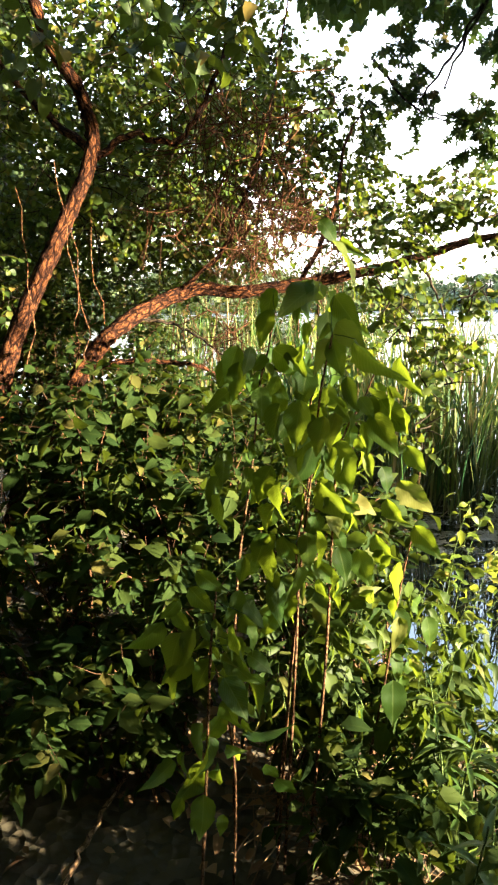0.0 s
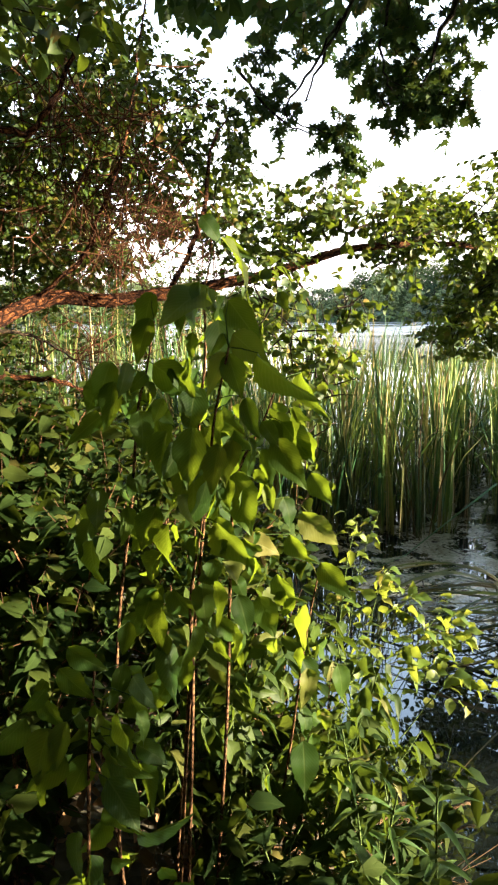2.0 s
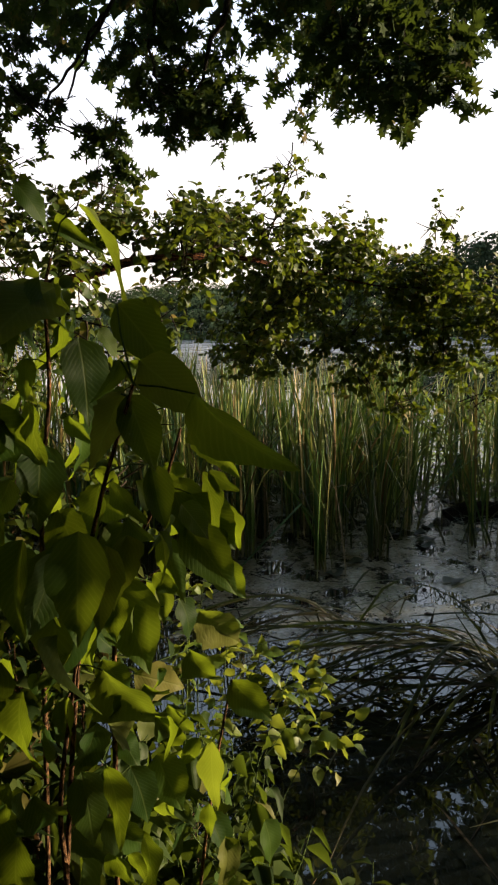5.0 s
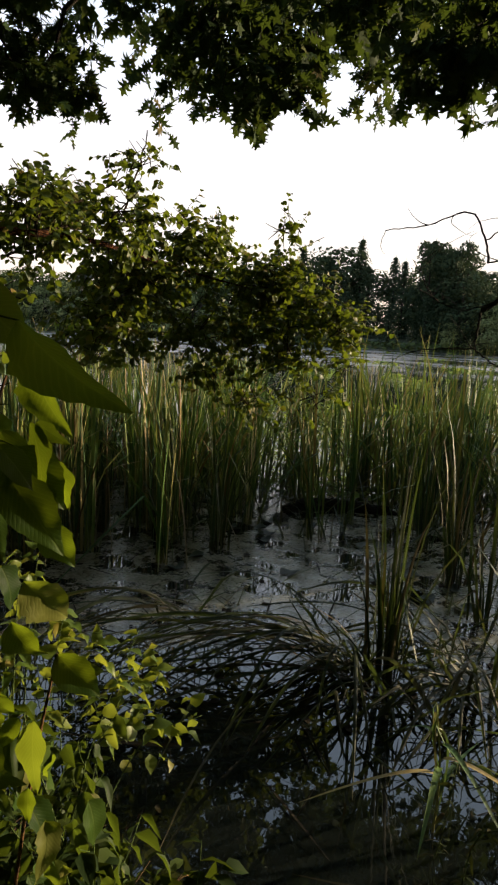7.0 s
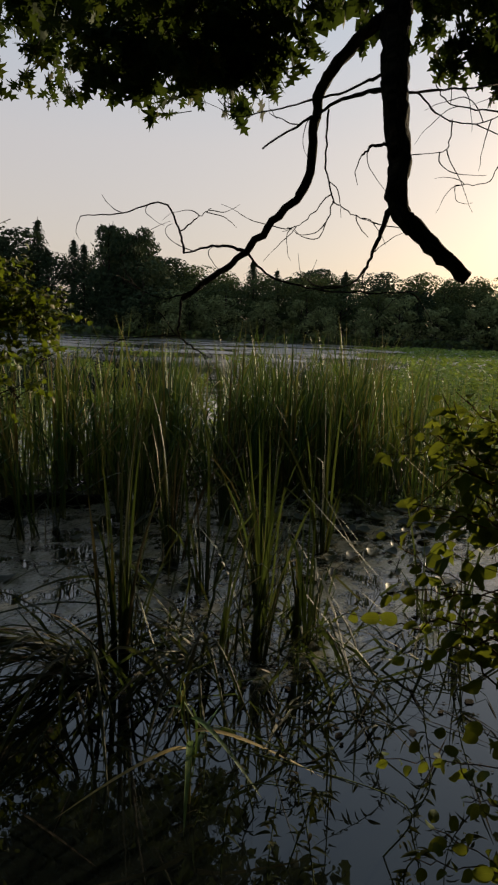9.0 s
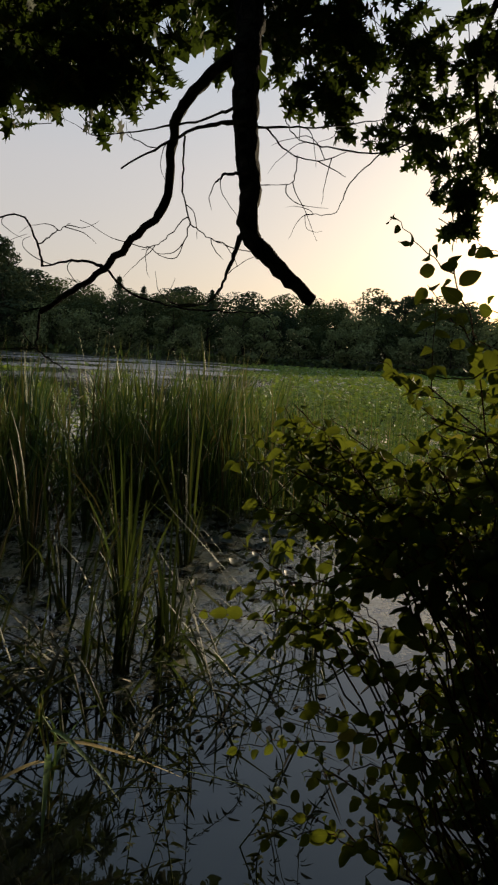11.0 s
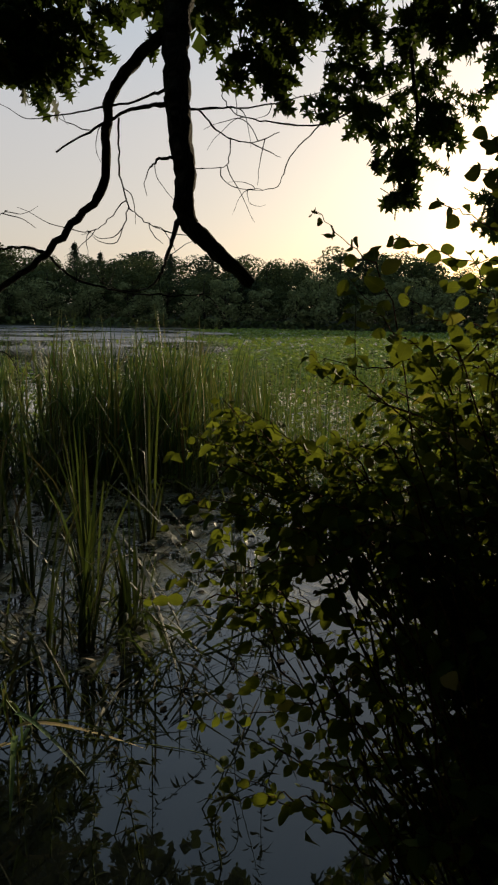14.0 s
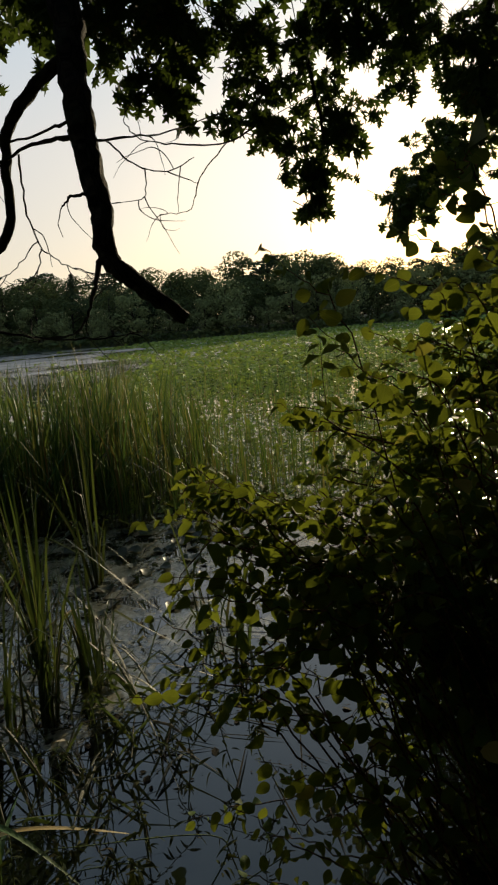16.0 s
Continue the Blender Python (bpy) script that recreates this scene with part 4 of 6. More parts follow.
def water_litter():
    """Broken reed bits and crumbs that float between the clumps."""
    g = Geo()
    n = 420
    az = np.radians(rng.uniform(14, 96, n))
    d = rng.uniform(2.2, 6.6, n)
    p = np.stack([d * np.sin(az), 1 + d * np.cos(az), np.full(n, 0.008)], -1)
    d2 = rng.normal(0, 1, (n, 3))
    d2[:, 2] = rng.normal(0, 0.03, n)
    stamp(g, ovate(0.022, 0.1, 0.05, 3), p, d2, np.tile([0, 0, 1.0], (n, 1)) + rng.normal(0, 0.1, (n, 3)), rng.uniform(0.08, 0.5, n))
    n = 1500
    az = np.radians(rng.uniform(14, 98, n))
    d = rng.uniform(2.6, 6.8, n)
    p = np.stack([d * np.sin(az), 1 + d * np.cos(az), np.full(n, 0.006)], -1)
    d2 = rng.normal(0, 1, (n, 3))
    d2[:, 2] = 0
    stamp(g, ovate(0.6, 0.05, 0.1, 3), p, d2, np.tile([0, 0, 1.0], (n, 1)) + rng.normal(0, 0.15, (n, 3)), rng.uniform(0.008, 0.024, n) * np.where(rng.random(n) < 0.16, 3.2, 1.0))
    tagged(new("floating_litter", g.mesh("floating_litter", PEAT)), "broken brown reed bits floating on the pond", "litter", kind="stuff")


water_litter()


def stub_post(x, y, height):
    """The rotten stub of a post standing in the shallows."""
    g = Geo()
    tube(g, [(x, y, -0.4), (x + 0.01, y, height * 0.5), (x + 0.025, y + 0.01, height)], 0.035, 0.026, 9, 6, 0.12)
    tagged(new("post_stub", g.mesh("post_stub", PEAT)), "short black rotten post stub standing in the pond", "post")


def pale_stone(x, y, r):
    bm = bmesh.new()
    bmesh.ops.create_icosphere(bm, subdivisions=3, radius=r)
    for v in bm.verts:
        n = math.sin(v.co.x * 40 + 1) * math.sin(v.co.y * 37) * math.sin(v.co.z * 43 + 2)
        v.co *= 1 + 0.12 * n
        v.co.z *= 0.6
    me = bpy.data.meshes.new("stone")
    bm.to_mesh(me)
    bm.free()
    me.uv_layers.new(name="UVMap")
    me.polygons.foreach_set("use_smooth", [True] * len(me.polygons))
    me.materials.append(BARK_GREY)
    ob = tagged(new("stone", me), "rounded pale grey stone lying in shallow water", "stone")
    ob.location = (x, y, r * 0.2)


stub_post(2.95, 5.2, 0.26)
pale_stone(4.2, 5.12, 0.075)


def sunken_log():
    g = Geo()
    tube(g, [(4.42, 5.32, -0.02), (4.7, 5.2, 0.05), (5.0, 4.95, 0.05), (5.3, 4.7, -0.03)], 0.075, 0.055, 11, 8, 0.1, 0.008)
    tagged(new("sunken_log", g.mesh("sunken_log", PEAT)), "black waterlogged log lying half under the pond surface", "log")


sunken_log()


def broken_cattail(x, y, count, reach):
    """Dead stalks snapped near the water, leaning straight out in all directions."""
    t = thing("broken_cattail", (x, y, 0), "dark dead cattail stalks snapped and leaning over the water", "cattail", "broken cattails")
    for k in range(count):
        a = rng.uniform(0, 6.283)
        tilt = radians(rng.uniform(12, 62))
        ln = reach * rng.uniform(0.5, 1.1)
        p = np.array([x + rng.normal(0, 0.13), y + rng.normal(0, 0.13), -0.03])
        d = np.array([math.cos(a) * math.cos(tilt), math.sin(a) * math.cos(tilt), math.sin(tilt)])
        side = unit(np.cross(d, rng.normal(0, 1, 3)))
        knee = p + d * ln * 0.6
        end = knee + (d + np.array([0, 0, -rng.uniform(0.1, 1.6)])) * ln * 0.4
        end[2] = max(end[2], 0.008)
        w = rng.uniform(0.004, 0.009)
        v = []
        for q, f in ((p, 0.8), (knee, 1.0), (end, 0.25)):
            v += [q - side * w * f, q + np.array([0, 0, 0.003]), q + side * w * f]
        g = Geo()
        g.add(v, [(3 * i + q, 3 * i + q + 1, 3 * i + q + 4, 3 * i + q + 3) for i in range(2) for q in range(2)], np.stack(np.meshgrid([0, 0.5, 1.0], [0.2, 0.5, 0.9]), -1).reshape(-1, 2))
        part("stalk", g, REED_DULL, t)


for x, y, n, r in ((2.74, 2.75, 18, 0.5), (3.05, 2.3, 18, 0.5), (3.45, 2.05, 16, 0.45), (3.2, 2.6, 16, 0.5), (3.6, 2.3, 14, 0.45), (3.6, 1.5, 14, 0.45), (4.2, 1.65, 10, 0.4), (3.7, 3.2, 12, 0.5), (2.5, 3.9, 12, 0.5), (4.4, 2.6, 12, 0.5), (3.0, 1.75, 16, 0.55), (4.0, 2.0, 12, 0.45), (2.5, 2.5, 20, 0.6), (2.75, 2.2, 20, 0.6), (2.45, 2.95, 16, 0.55), (3.2, 1.95, 18, 0.6), (2.9, 2.75, 18, 0.6), (2.6, 1.85, 12, 0.5)):
    broken_cattail(x, y, n, r)


# ---- trees that lean over the bank ----
def limb(parent, points, r0, r1, material, name="limb", label="", sides=9, per=6, rough=0.07, wander=0.0):
    g = Geo()
    tube(g, points, r0, r1, sides, per, rough, wander)
    return part(name, g, material, parent, label)


BROAD = ovate(0.66, 0.2, 0.35, 4, 0.12, 0.78)
SMALL_LEAF = ovate(0.76, 0.2, 0.25, 4, power=0.9, blunt=0.55)
FAR_LEAF = ovate(0.8, 0.2, 0.25, 2, power=0.9, blunt=0.6)
OAK_LEAF = lobed()


def leaning_tree():
    """Two warm-barked stems from one root, with a crown of small round leaves that hangs over the water."""
    t = thing("leaning_tree", (-1.25, 3.2, 0.254), "leaning tree with orange-lit scaly bark and small round leaves", "tree")
    limb(t, [(-1.3, 3.15, 0.104), (-1.25, 3.2, 0.704), (-1.13, 3.33, 1.374), (-0.98, 3.41, 1.754), (-0.85, 3.48, 2.044), (-0.7, 3.56, 2.414), (-0.74, 3.55, 2.674), (-0.89, 3.5, 2.954), (-0.95, 3.5, 3.504), (-0.8, 3.6, 4.304)], 0.052, 0.02, BARK_WARM, "trunk", "orange-brown scaly trunk", 14, 12, 0.11)
    limb(t, [(-1.25, 3.3, 0.204), (-1.1, 3.45, 0.854), (-0.82, 3.66, 1.384), (-0.64, 3.86, 1.604), (-0.33, 4.17, 1.764), (-0.04, 4.25, 1.754), (0.37, 4.3, 1.804), (0.79, 4.38, 1.884), (1.06, 4.4, 1.954), (1.32, 4.42, 2.034), (1.67, 4.46, 2.074), (2.1, 4.64, 2.094), (2.5, 4.8, 2.064), (3.1, 4.95, 2.004), (3.7, 4.8, 1.904)], 0.054, 0.004, BARK_WARM, "second_trunk", "low trunk bending out over the water", 14, 10, 0.11)
    def branch(pts, r):
        limb(t, pts, r, r * 0.35, BARK_WARM if r > 0.0135 else TWIG_DARK, "branch", sides=7, wander=0.006)

    branch([(-0.68, 3.55, 2.384), (-0.52, 3.64, 2.504), (-0.32, 3.75, 2.484), (-0.18, 3.8, 2.684), (-0.03, 3.76, 2.984), (0.1, 3.9, 3.404)], 0.02)
    branch([(-0.8, 3.7, 1.354), (-0.56, 3.88, 1.384), (-0.28, 3.96, 1.344), (-0.05, 4.12, 1.234), (0.2, 4.2, 1.204)], 0.018)
    branch([(-0.62, 3.9, 1.604), (-0.45, 4, 1.584), (-0.3, 4.09, 1.504), (-0.11, 4.15, 1.364)], 0.012)
    branch([(-0.4, 4.1, 1.754), (-0.16, 4.15, 1.954), (-0.05, 4.2, 2.204), (0.1, 4.4, 2.654), (0.17, 5.2, 3.404), (0.3, 5.4, 4.104)], 0.014)
    branch([(-0.7, 3.55, 2.404), (-1, 3.7, 2.654), (-1.3, 3.9, 3.004), (-1.6, 4.2, 3.504)], 0.022)
    branch([(0.3, 4.3, 1.804), (0.5, 4.6, 2.204), (0.6, 5, 2.704), (0.75, 5.4, 3.004)], 0.018)
    branch([(1.3, 4.4, 2.024), (1.5, 4.8, 2.2), (1.9, 5.1, 2.3), (2.3, 5.15, 2.42), (2.55, 5.1, 2.6)], 0.013)
    branch([(1.7, 4.46, 2.074), (2.1, 5, 2.204), (2.6, 5.4, 2.204), (2.9, 5.5, 2.804), (2.97, 5.52, 3.054)], 0.012)
    branch([(1, 4.4, 1.934), (1.15, 4.5, 1.704), (1.25, 4.6, 1.404), (1.3, 4.65, 1.254)], 0.009)
    branch([(-1.2, 3.25, 1.004), (-1.5, 3.4, 1.604), (-1.7, 3.8, 2.204), (-1.75, 4.2, 2.804)], 0.02)
    # fine bare twigs in a tangle
    g = Geo()
    for c, r, n in (((-0.36, 4, 2.204), 0.3, 30), ((0, 4.1, 2.204), 0.32, 56), ((0.25, 4.15, 2.154), 0.3, 50), ((0.1, 4.15, 1.954), 0.25, 34), ((-0.15, 4.05, 2.5), 0.34, 26), ((0.2, 4.1, 2.5), 0.34, 26), ((-0.3, 4.1, 2.75), 0.3, 16), ((-0.2, 4.1, 1.504), 0.3, 30), ((0.5, 4.4, 1.904), 0.3, 24)):
        a, b = cloud(c, r, n, 0.38, 0.55)
        mid = sticks(g, a, b, 0.0038, 0.0015, 0.1)
        k = len(a)
        sticks(g, mid, mid + rng.normal(0, 0.09, (k, 3)) - np.array([0, 0, 0.03]), 0.002, 0.0008)
        sticks(g, b, b + rng.normal(0, 0.08, (k, 3)) - np.array([0, 0, 0.05]), 0.0015, 0.0007)
    for k in range(70):
        p = np.array([rng.uniform(-0.45, 0.45), rng.uniform(3.95, 4.25), rng.uniform(1.95, 2.9)])
        d = unit(rng.normal(0, 1, 3) + np.array([0.2, 0, -0.5]))
        bend = rng.normal(0, 0.3, 3)
        pts = [p]
        for q in range(6):
            d = unit(d + bend + rng.normal(0, 0.15, 3))
            p = p + d * rng.uniform(0.05, 0.1)
            pts.append(p)
        tube(g, pts, 0.0042, 0.0016, 4, 3, 0.05)
    part("twig_tangle", g, TWIG_RED, t, "tangle of fine orange-brown bare twigs", "stuff")
    crown, twigs = Geo(), Geo()
    upper = (((-1.5, 3.9, 3.204), 0.5, 78), ((-1.3, 3.8, 2.654), 0.42, 57), ((-1.19, 4.4, 3.004), 0.5, 74), ((-0.7, 4.4, 3.204), 0.5, 85), ((-0.24, 4.9, 3.504), 0.55, 85), ((-0.6, 4.8, 2.604), 0.5, 74), ((-0.04, 4.9, 2.804), 0.5, 74), ((0.5, 5.4, 3.104), 0.45, 44), ((0.35, 5.4, 2.604), 0.4, 44), ((0.77, 5.45, 2.704), 0.38, 37), ((-1.7, 5.2, 2.504), 0.6, 78), ((-1.9, 4.6, 1.904), 0.55, 74), ((-1.6, 3.9, 1.804), 0.4, 47), ((-0.1, 4.4, 3.804), 0.6, 68), ((-1.1, 4, 3.904), 0.6, 68))
    over_near = (((0.34, 4.95, 2.304), 0.32, 32), ((0.73, 5, 2.304), 0.32, 28), ((1.12, 5.05, 2.354), 0.32, 27), ((1.45, 5.05, 2.404), 0.3, 20), ((0.9, 4.65, 1.654), 0.3, 20), ((1.25, 4.6, 1.354), 0.26, 15), ((0.66, 4.4, 1.404), 0.26, 18), ((1.97, 5.07, 2.304), 0.34, 72), ((2.6, 5.1, 2.654), 0.22, 9), ((2.95, 5.5, 2.854), 0.17, 7), ((3, 5, 2.204), 0.36, 86), ((3.6, 4.75, 1.954), 0.34, 76), ((2.54, 5, 1.954), 0.36, 96), ((3.1, 4.9, 1.604), 0.36, 86), ((2.3, 4.9, 1.604), 0.34, 81), ((2.7, 5.5, 2.054), 0.36, 81), ((2.65, 5.5, 1.554), 0.34, 72))
    over_water = (((3.95, 4.5, 1.754), 0.26, 38), ((1.75, 4.7, 2.004), 0.3, 33), ((1.6, 4.25, 2.15), 0.26, 27), ((2.15, 4.4, 2.2), 0.28, 48), ((2.9, 5.3, 1.9), 0.34, 60), ((3.3, 5.1, 2.15), 0.34, 60), ((3.65, 5.0, 1.7), 0.34, 60), ((2.4, 5.6, 2.4), 0.3, 50), ((0.8, 3.35, 1.6), 0.2, 12), ((0.98, 3.5, 1.35), 0.22, 12), ((0.72, 3.2, 1.75), 0.18, 9), ((1.1, 3.6, 1.65), 0.22, 10), ((0.88, 3.4, 1.12), 0.18, 8), ((0.95, 4.2, 2.02), 0.22, 21), ((1.2, 4.3, 2.2), 0.22, 21), ((3.5, 4.5, 1.55), 0.32, 70), ((3.55, 4.7, 1.95), 0.3, 60), ((3.85, 4.25, 1.7), 0.24, 30), ((3.35, 4.6, 1.15), 0.24, 18), ((3.1, 4.75, 1.28), 0.24, 18), ((3.98, 4.35, 1.42), 0.2, 12), ((4.08, 4.62, 1.98), 0.2, 10), ((3.7, 4.3, 1.18), 0.2, 9), ((4.2, 4.4, 1.7), 0.16, 7), ((3.4, 4.4, 2.3), 0.2, 9))
    over = over_near + over_water
    over_back = (((-0.75, 4.0, 2.3), 0.36, 40), ((-0.95, 4.9, 2.5), 0.42, 56), ((-1.0, 4.7, 2.2), 0.4, 50), ((-0.6, 4.8, 2.3), 0.36, 44), ((-1.3, 4.6, 2.4), 0.4, 50), ((-1.15, 5.2, 2.9), 0.45, 60), ((-0.35, 4.9, 2.35), 0.36, 40), ((-0.2, 4.85, 2.1), 0.3, 34), ((-0.5, 5.3, 2.9), 0.45, 60), ((-0.1, 5.6, 2.6), 0.4, 50), ((-0.45, 5.2, 2.0), 0.35, 44), ((0.05, 5.5, 3.1), 0.45, 54), ((-0.6, 6.0, 3.4), 0.5, 66), ((-0.1, 6.2, 3.6), 0.4, 40), ((-0.95, 5.6, 2.2), 0.45, 60), ((-0.55, 5.8, 2.5), 0.45, 60), ((-1.3, 5.8, 2.8), 0.5, 66), ((-0.8, 6.2, 3.0), 0.5, 66), ((-1.6, 6.0, 3.3), 0.5, 66), ((-0.35, 6.5, 2.3), 0.4, 50), ((-0.05, 6.6, 2.15), 0.35, 44), ((-0.7, 6.6, 2.2), 0.4, 50))
    over = over + over_back
    deep = tuple(((rng.uniform(-2.8, 0.9), rng.uniform(4.9, 7.0), rng.uniform(2.1, 4.6)), 0.6, 66) for k in range(24)) + tuple(((rng.uniform(-2.6, 0.3), rng.uniform(4.6, 6.4), rng.uniform(2.6, 4.8)), 0.6, 70) for k in range(8)) + tuple(((rng.uniform(-3.0, -0.7), rng.uniform(5.2, 7.4), rng.uniform(1.0, 2.3)), 0.55, 60) for k in range(9))
    deep = tuple(q for q in deep if not (1.0 < math.degrees(math.atan2(q[0][0] - 0.28, q[0][1] - 0.65)) < 9.5 and 0.27 < (q[0][2] - 1.68) / math.hypot(q[0][0] - 0.28, q[0][1] - 0.65) < 0.46))
    for which, (c, r, n) in enumerate(upper + over + deep):
        a, b = cloud(c, r, n, 0.26, 0.2)
        sticks(twigs, a, b, 0.003, 0.001, 0.05)
        stamp(crown, SMALL_LEAF if which < len(upper + over) else FAR_LEAF, *leaves_along(a, b, 10, 0.05, 0.3))
        hub = np.tile(np.array(c), (6, 1))
        sticks(twigs, hub + rng.normal(0, r * 0.2, (6, 3)), hub + unit(rng.normal(0, 1, (6, 3))) * r * 0.8, 0.006, 0.002)
    for c, r, n in (((-0.75, 3.05, 2.75), 0.28, 10), ((-0.25, 3.2, 2.7), 0.26, 9), ((0.02, 3.45, 2.9), 0.28, 10), ((-1.15, 3.0, 2.9), 0.3, 10), ((-0.4, 3.3, 3.05), 0.3, 10)):
        a, b = cloud(c, r, n, 0.3, 0.2)
        sticks(twigs, a, b, 0.003, 0.001, 0.05)
        stamp(crown, BROAD, *leaves_along(a, b, 5, 0.09, 0.4))
    part("crown", crown, LEAF_SMALL, t, "crown of small yellow-green round leaves", "stuff")
    part("twig_mass", twigs, TWIG_DARK, t, "", "stuff")


def hanging_vines():
    """Thin bare shoots that stand and hang between the stems."""
    for x, y in ((-1.05, 3.2), (-0.72, 3.3), (-0.95, 3.6), (-0.65, 3.7)):
        z = ground_z(x, y)
        g = Geo()
        tube(g, [(x, y, z - 0.03), (x + rng.normal(0, 0.06), y + rng.normal(0, 0.06), z + 0.7), (x + rng.normal(0, 0.1), y, z + 1.3), (x + rng.normal(0, 0.15), y + 0.1, z + rng.uniform(1.7, 2.2))], 0.005, 0.0016, 5, 6, 0.05, 0.012)
        tagged(new("bare_shoot", g.mesh("bare_shoot", TWIG_RED)), "thin bare brown shoot rising beside the leaning trunk", "shoot", "bare shoots")


def oak_tree():
    """The oak whose boughs hang over the water; the bole stands on the bank behind."""
    t = thing("oak_tree", (1.154, -4.188, 0.428), "oak with dark boughs hanging low over the pond", "tree")
    limb(t, [(1.154, -4.188, 0.228), (1.202, -4.087, 1.628), (1.298, -3.885, 3.228), (1.539, -3.38, 4.828), (1.731, -2.976, 6.028)], 0.24, 0.14, BARK_DARK, "trunk", "", 14)
    limb(t, [(1.539, -3.38, 4.828), (2.483, -1.280, 5.672), (3.389, 0.732, 5.456), (3.617, 1.683, 4.405), (3.536, 1.827, 3.597), (3.282, 1.763, 3.168), (3.137, 1.725, 2.880), (2.999, 1.679, 2.597), (2.897, 1.623, 2.336), (2.834, 1.596, 2.128), (2.852, 1.488, 2.013), (2.922, 1.330, 1.874)], 0.1, 0.026, BARK_DARK, "hanging_bough", "black broken bough hanging down over the water", 11, 7, 0.1, 0.004)
    limb(t, [(3.169, 1.742, 2.997), (3.197, 1.915, 2.888), (3.245, 2.062, 2.757), (3.266, 2.111, 2.594), (3.289, 2.137, 2.344), (3.270, 2.267, 2.190), (3.239, 2.420, 2.021), (3.227, 2.556, 1.921), (3.181, 2.737, 1.786)], 0.029, 0.013, BARK_DARK, "side_bough", "", 9, 6, 0.1, 0.004)
    def dead(pts, r):
        """A bare twig, and the fine curling twiglets that spring from its outer half."""
        limb(t, pts, r * 0.72, r * 0.3, BARK_DARK, "dead_twig", sides=6, rough=0.12, wander=0.003)
        curve = spline(pts, 4)
        for k in range(3 if r < 0.012 else 2):
            i = int(rng.integers(len(curve) // 2, len(curve)))
            p = curve[i]
            d = unit(curve[i] - curve[i - 1]) + rng.normal(0, 0.5, 3)
            turn = rng.normal(0, 0.35, 3)
            ln = rng.uniform(0.15, 0.38)
            fine = [p]
            for q in range(7):
                d = unit(d + turn + rng.normal(0, 0.18, 3))
                p = p + d * ln / 7
                fine.append(p)
            limb(t, fine, 0.0028, 0.001, BARK_DARK, "dead_twig", sides=4, per=2)

    dead([(3.181, 2.737, 1.786), (3.158, 2.737, 1.679), (3.156, 2.725, 1.593), (3.183, 2.615, 1.518)], 0.01)
    dead([(3.239, 2.420, 2.021), (3.267, 2.587, 2.057), (3.219, 2.754, 2.015)], 0.013)
    dead([(3.219, 2.754, 2.015), (3.263, 2.803, 2.119), (3.224, 2.886, 2.263), (3.206, 3.111, 2.218), (3.128, 3.325, 2.195)], 0.009)
    dead([(3.253, 2.792, 2.130), (3.191, 2.652, 2.185), (3.173, 2.580, 2.217)], 0.005)
    dead([(3.156, 2.736, 1.604), (3.077, 2.861, 1.594), (2.995, 2.985, 1.573)], 0.007)
    dead([(3.192, 2.629, 1.847), (3.146, 2.822, 1.786), (3.097, 2.969, 1.850), (3.058, 3.027, 1.978)], 0.006)
    dead([(3.239, 2.420, 2.021), (3.273, 2.291, 1.905), (3.216, 2.043, 1.846), (3.050, 1.745, 1.823), (3.128, 1.554, 1.834)], 0.009)
    dead([(2.834, 1.624, 2.128), (2.823, 1.662, 2.020), (2.905, 1.723, 1.912)], 0.017)
    dead([(2.905, 1.723, 1.912), (2.950, 1.803, 1.848), (3.050, 1.974, 1.833)], 0.008)
    dead([(2.999, 1.707, 2.616), (3.143, 1.914, 2.650), (3.245, 2.119, 2.614), (3.237, 2.353, 2.491)], 0.015)
    dead([(3.050, 1.732, 2.699), (3.205, 1.945, 2.700), (3.260, 2.199, 2.683), (3.250, 2.431, 2.649)], 0.01)
    dead([(3.218, 2.026, 2.632), (3.208, 2.026, 2.410), (3.134, 1.957, 2.219), (3.111, 2.003, 2.063)], 0.007)
    dead([(3.134, 1.957, 2.219), (2.927, 1.788, 2.119), (2.857, 1.680, 2.074)], 0.004)
    dead([(3.163, 1.977, 2.254), (3.216, 2.126, 2.146), (3.215, 2.223, 2.107)], 0.004)
    dead([(3.010, 1.651, 2.597), (3.105, 1.505, 2.630), (3.194, 1.377, 2.655), (3.940, 1.156, 2.932)], 0.008)
    dead([(4.671, 1.014, 3.039), (4.387, 1.187, 2.884), (4.102, 1.428, 2.830), (3.965, 1.616, 2.842), (3.863, 1.681, 2.910)], 0.009)
    dead([(4.387, 1.187, 2.884), (4.327, 1.354, 2.694), (4.280, 1.420, 2.515), (4.243, 1.599, 2.493)], 0.006)
    dead([(3.013, 1.595, 2.597), (3.021, 1.502, 2.505), (2.981, 1.361, 2.453), (3.135, 1.261, 2.530)], 0.006)
    dead([(2.964, 1.443, 2.470), (2.938, 1.451, 2.357), (2.908, 1.578, 2.337)], 0.004)
    dead([(2.897, 1.642, 2.374), (2.879, 1.719, 2.376), (2.859, 1.761, 2.335)], 0.012)
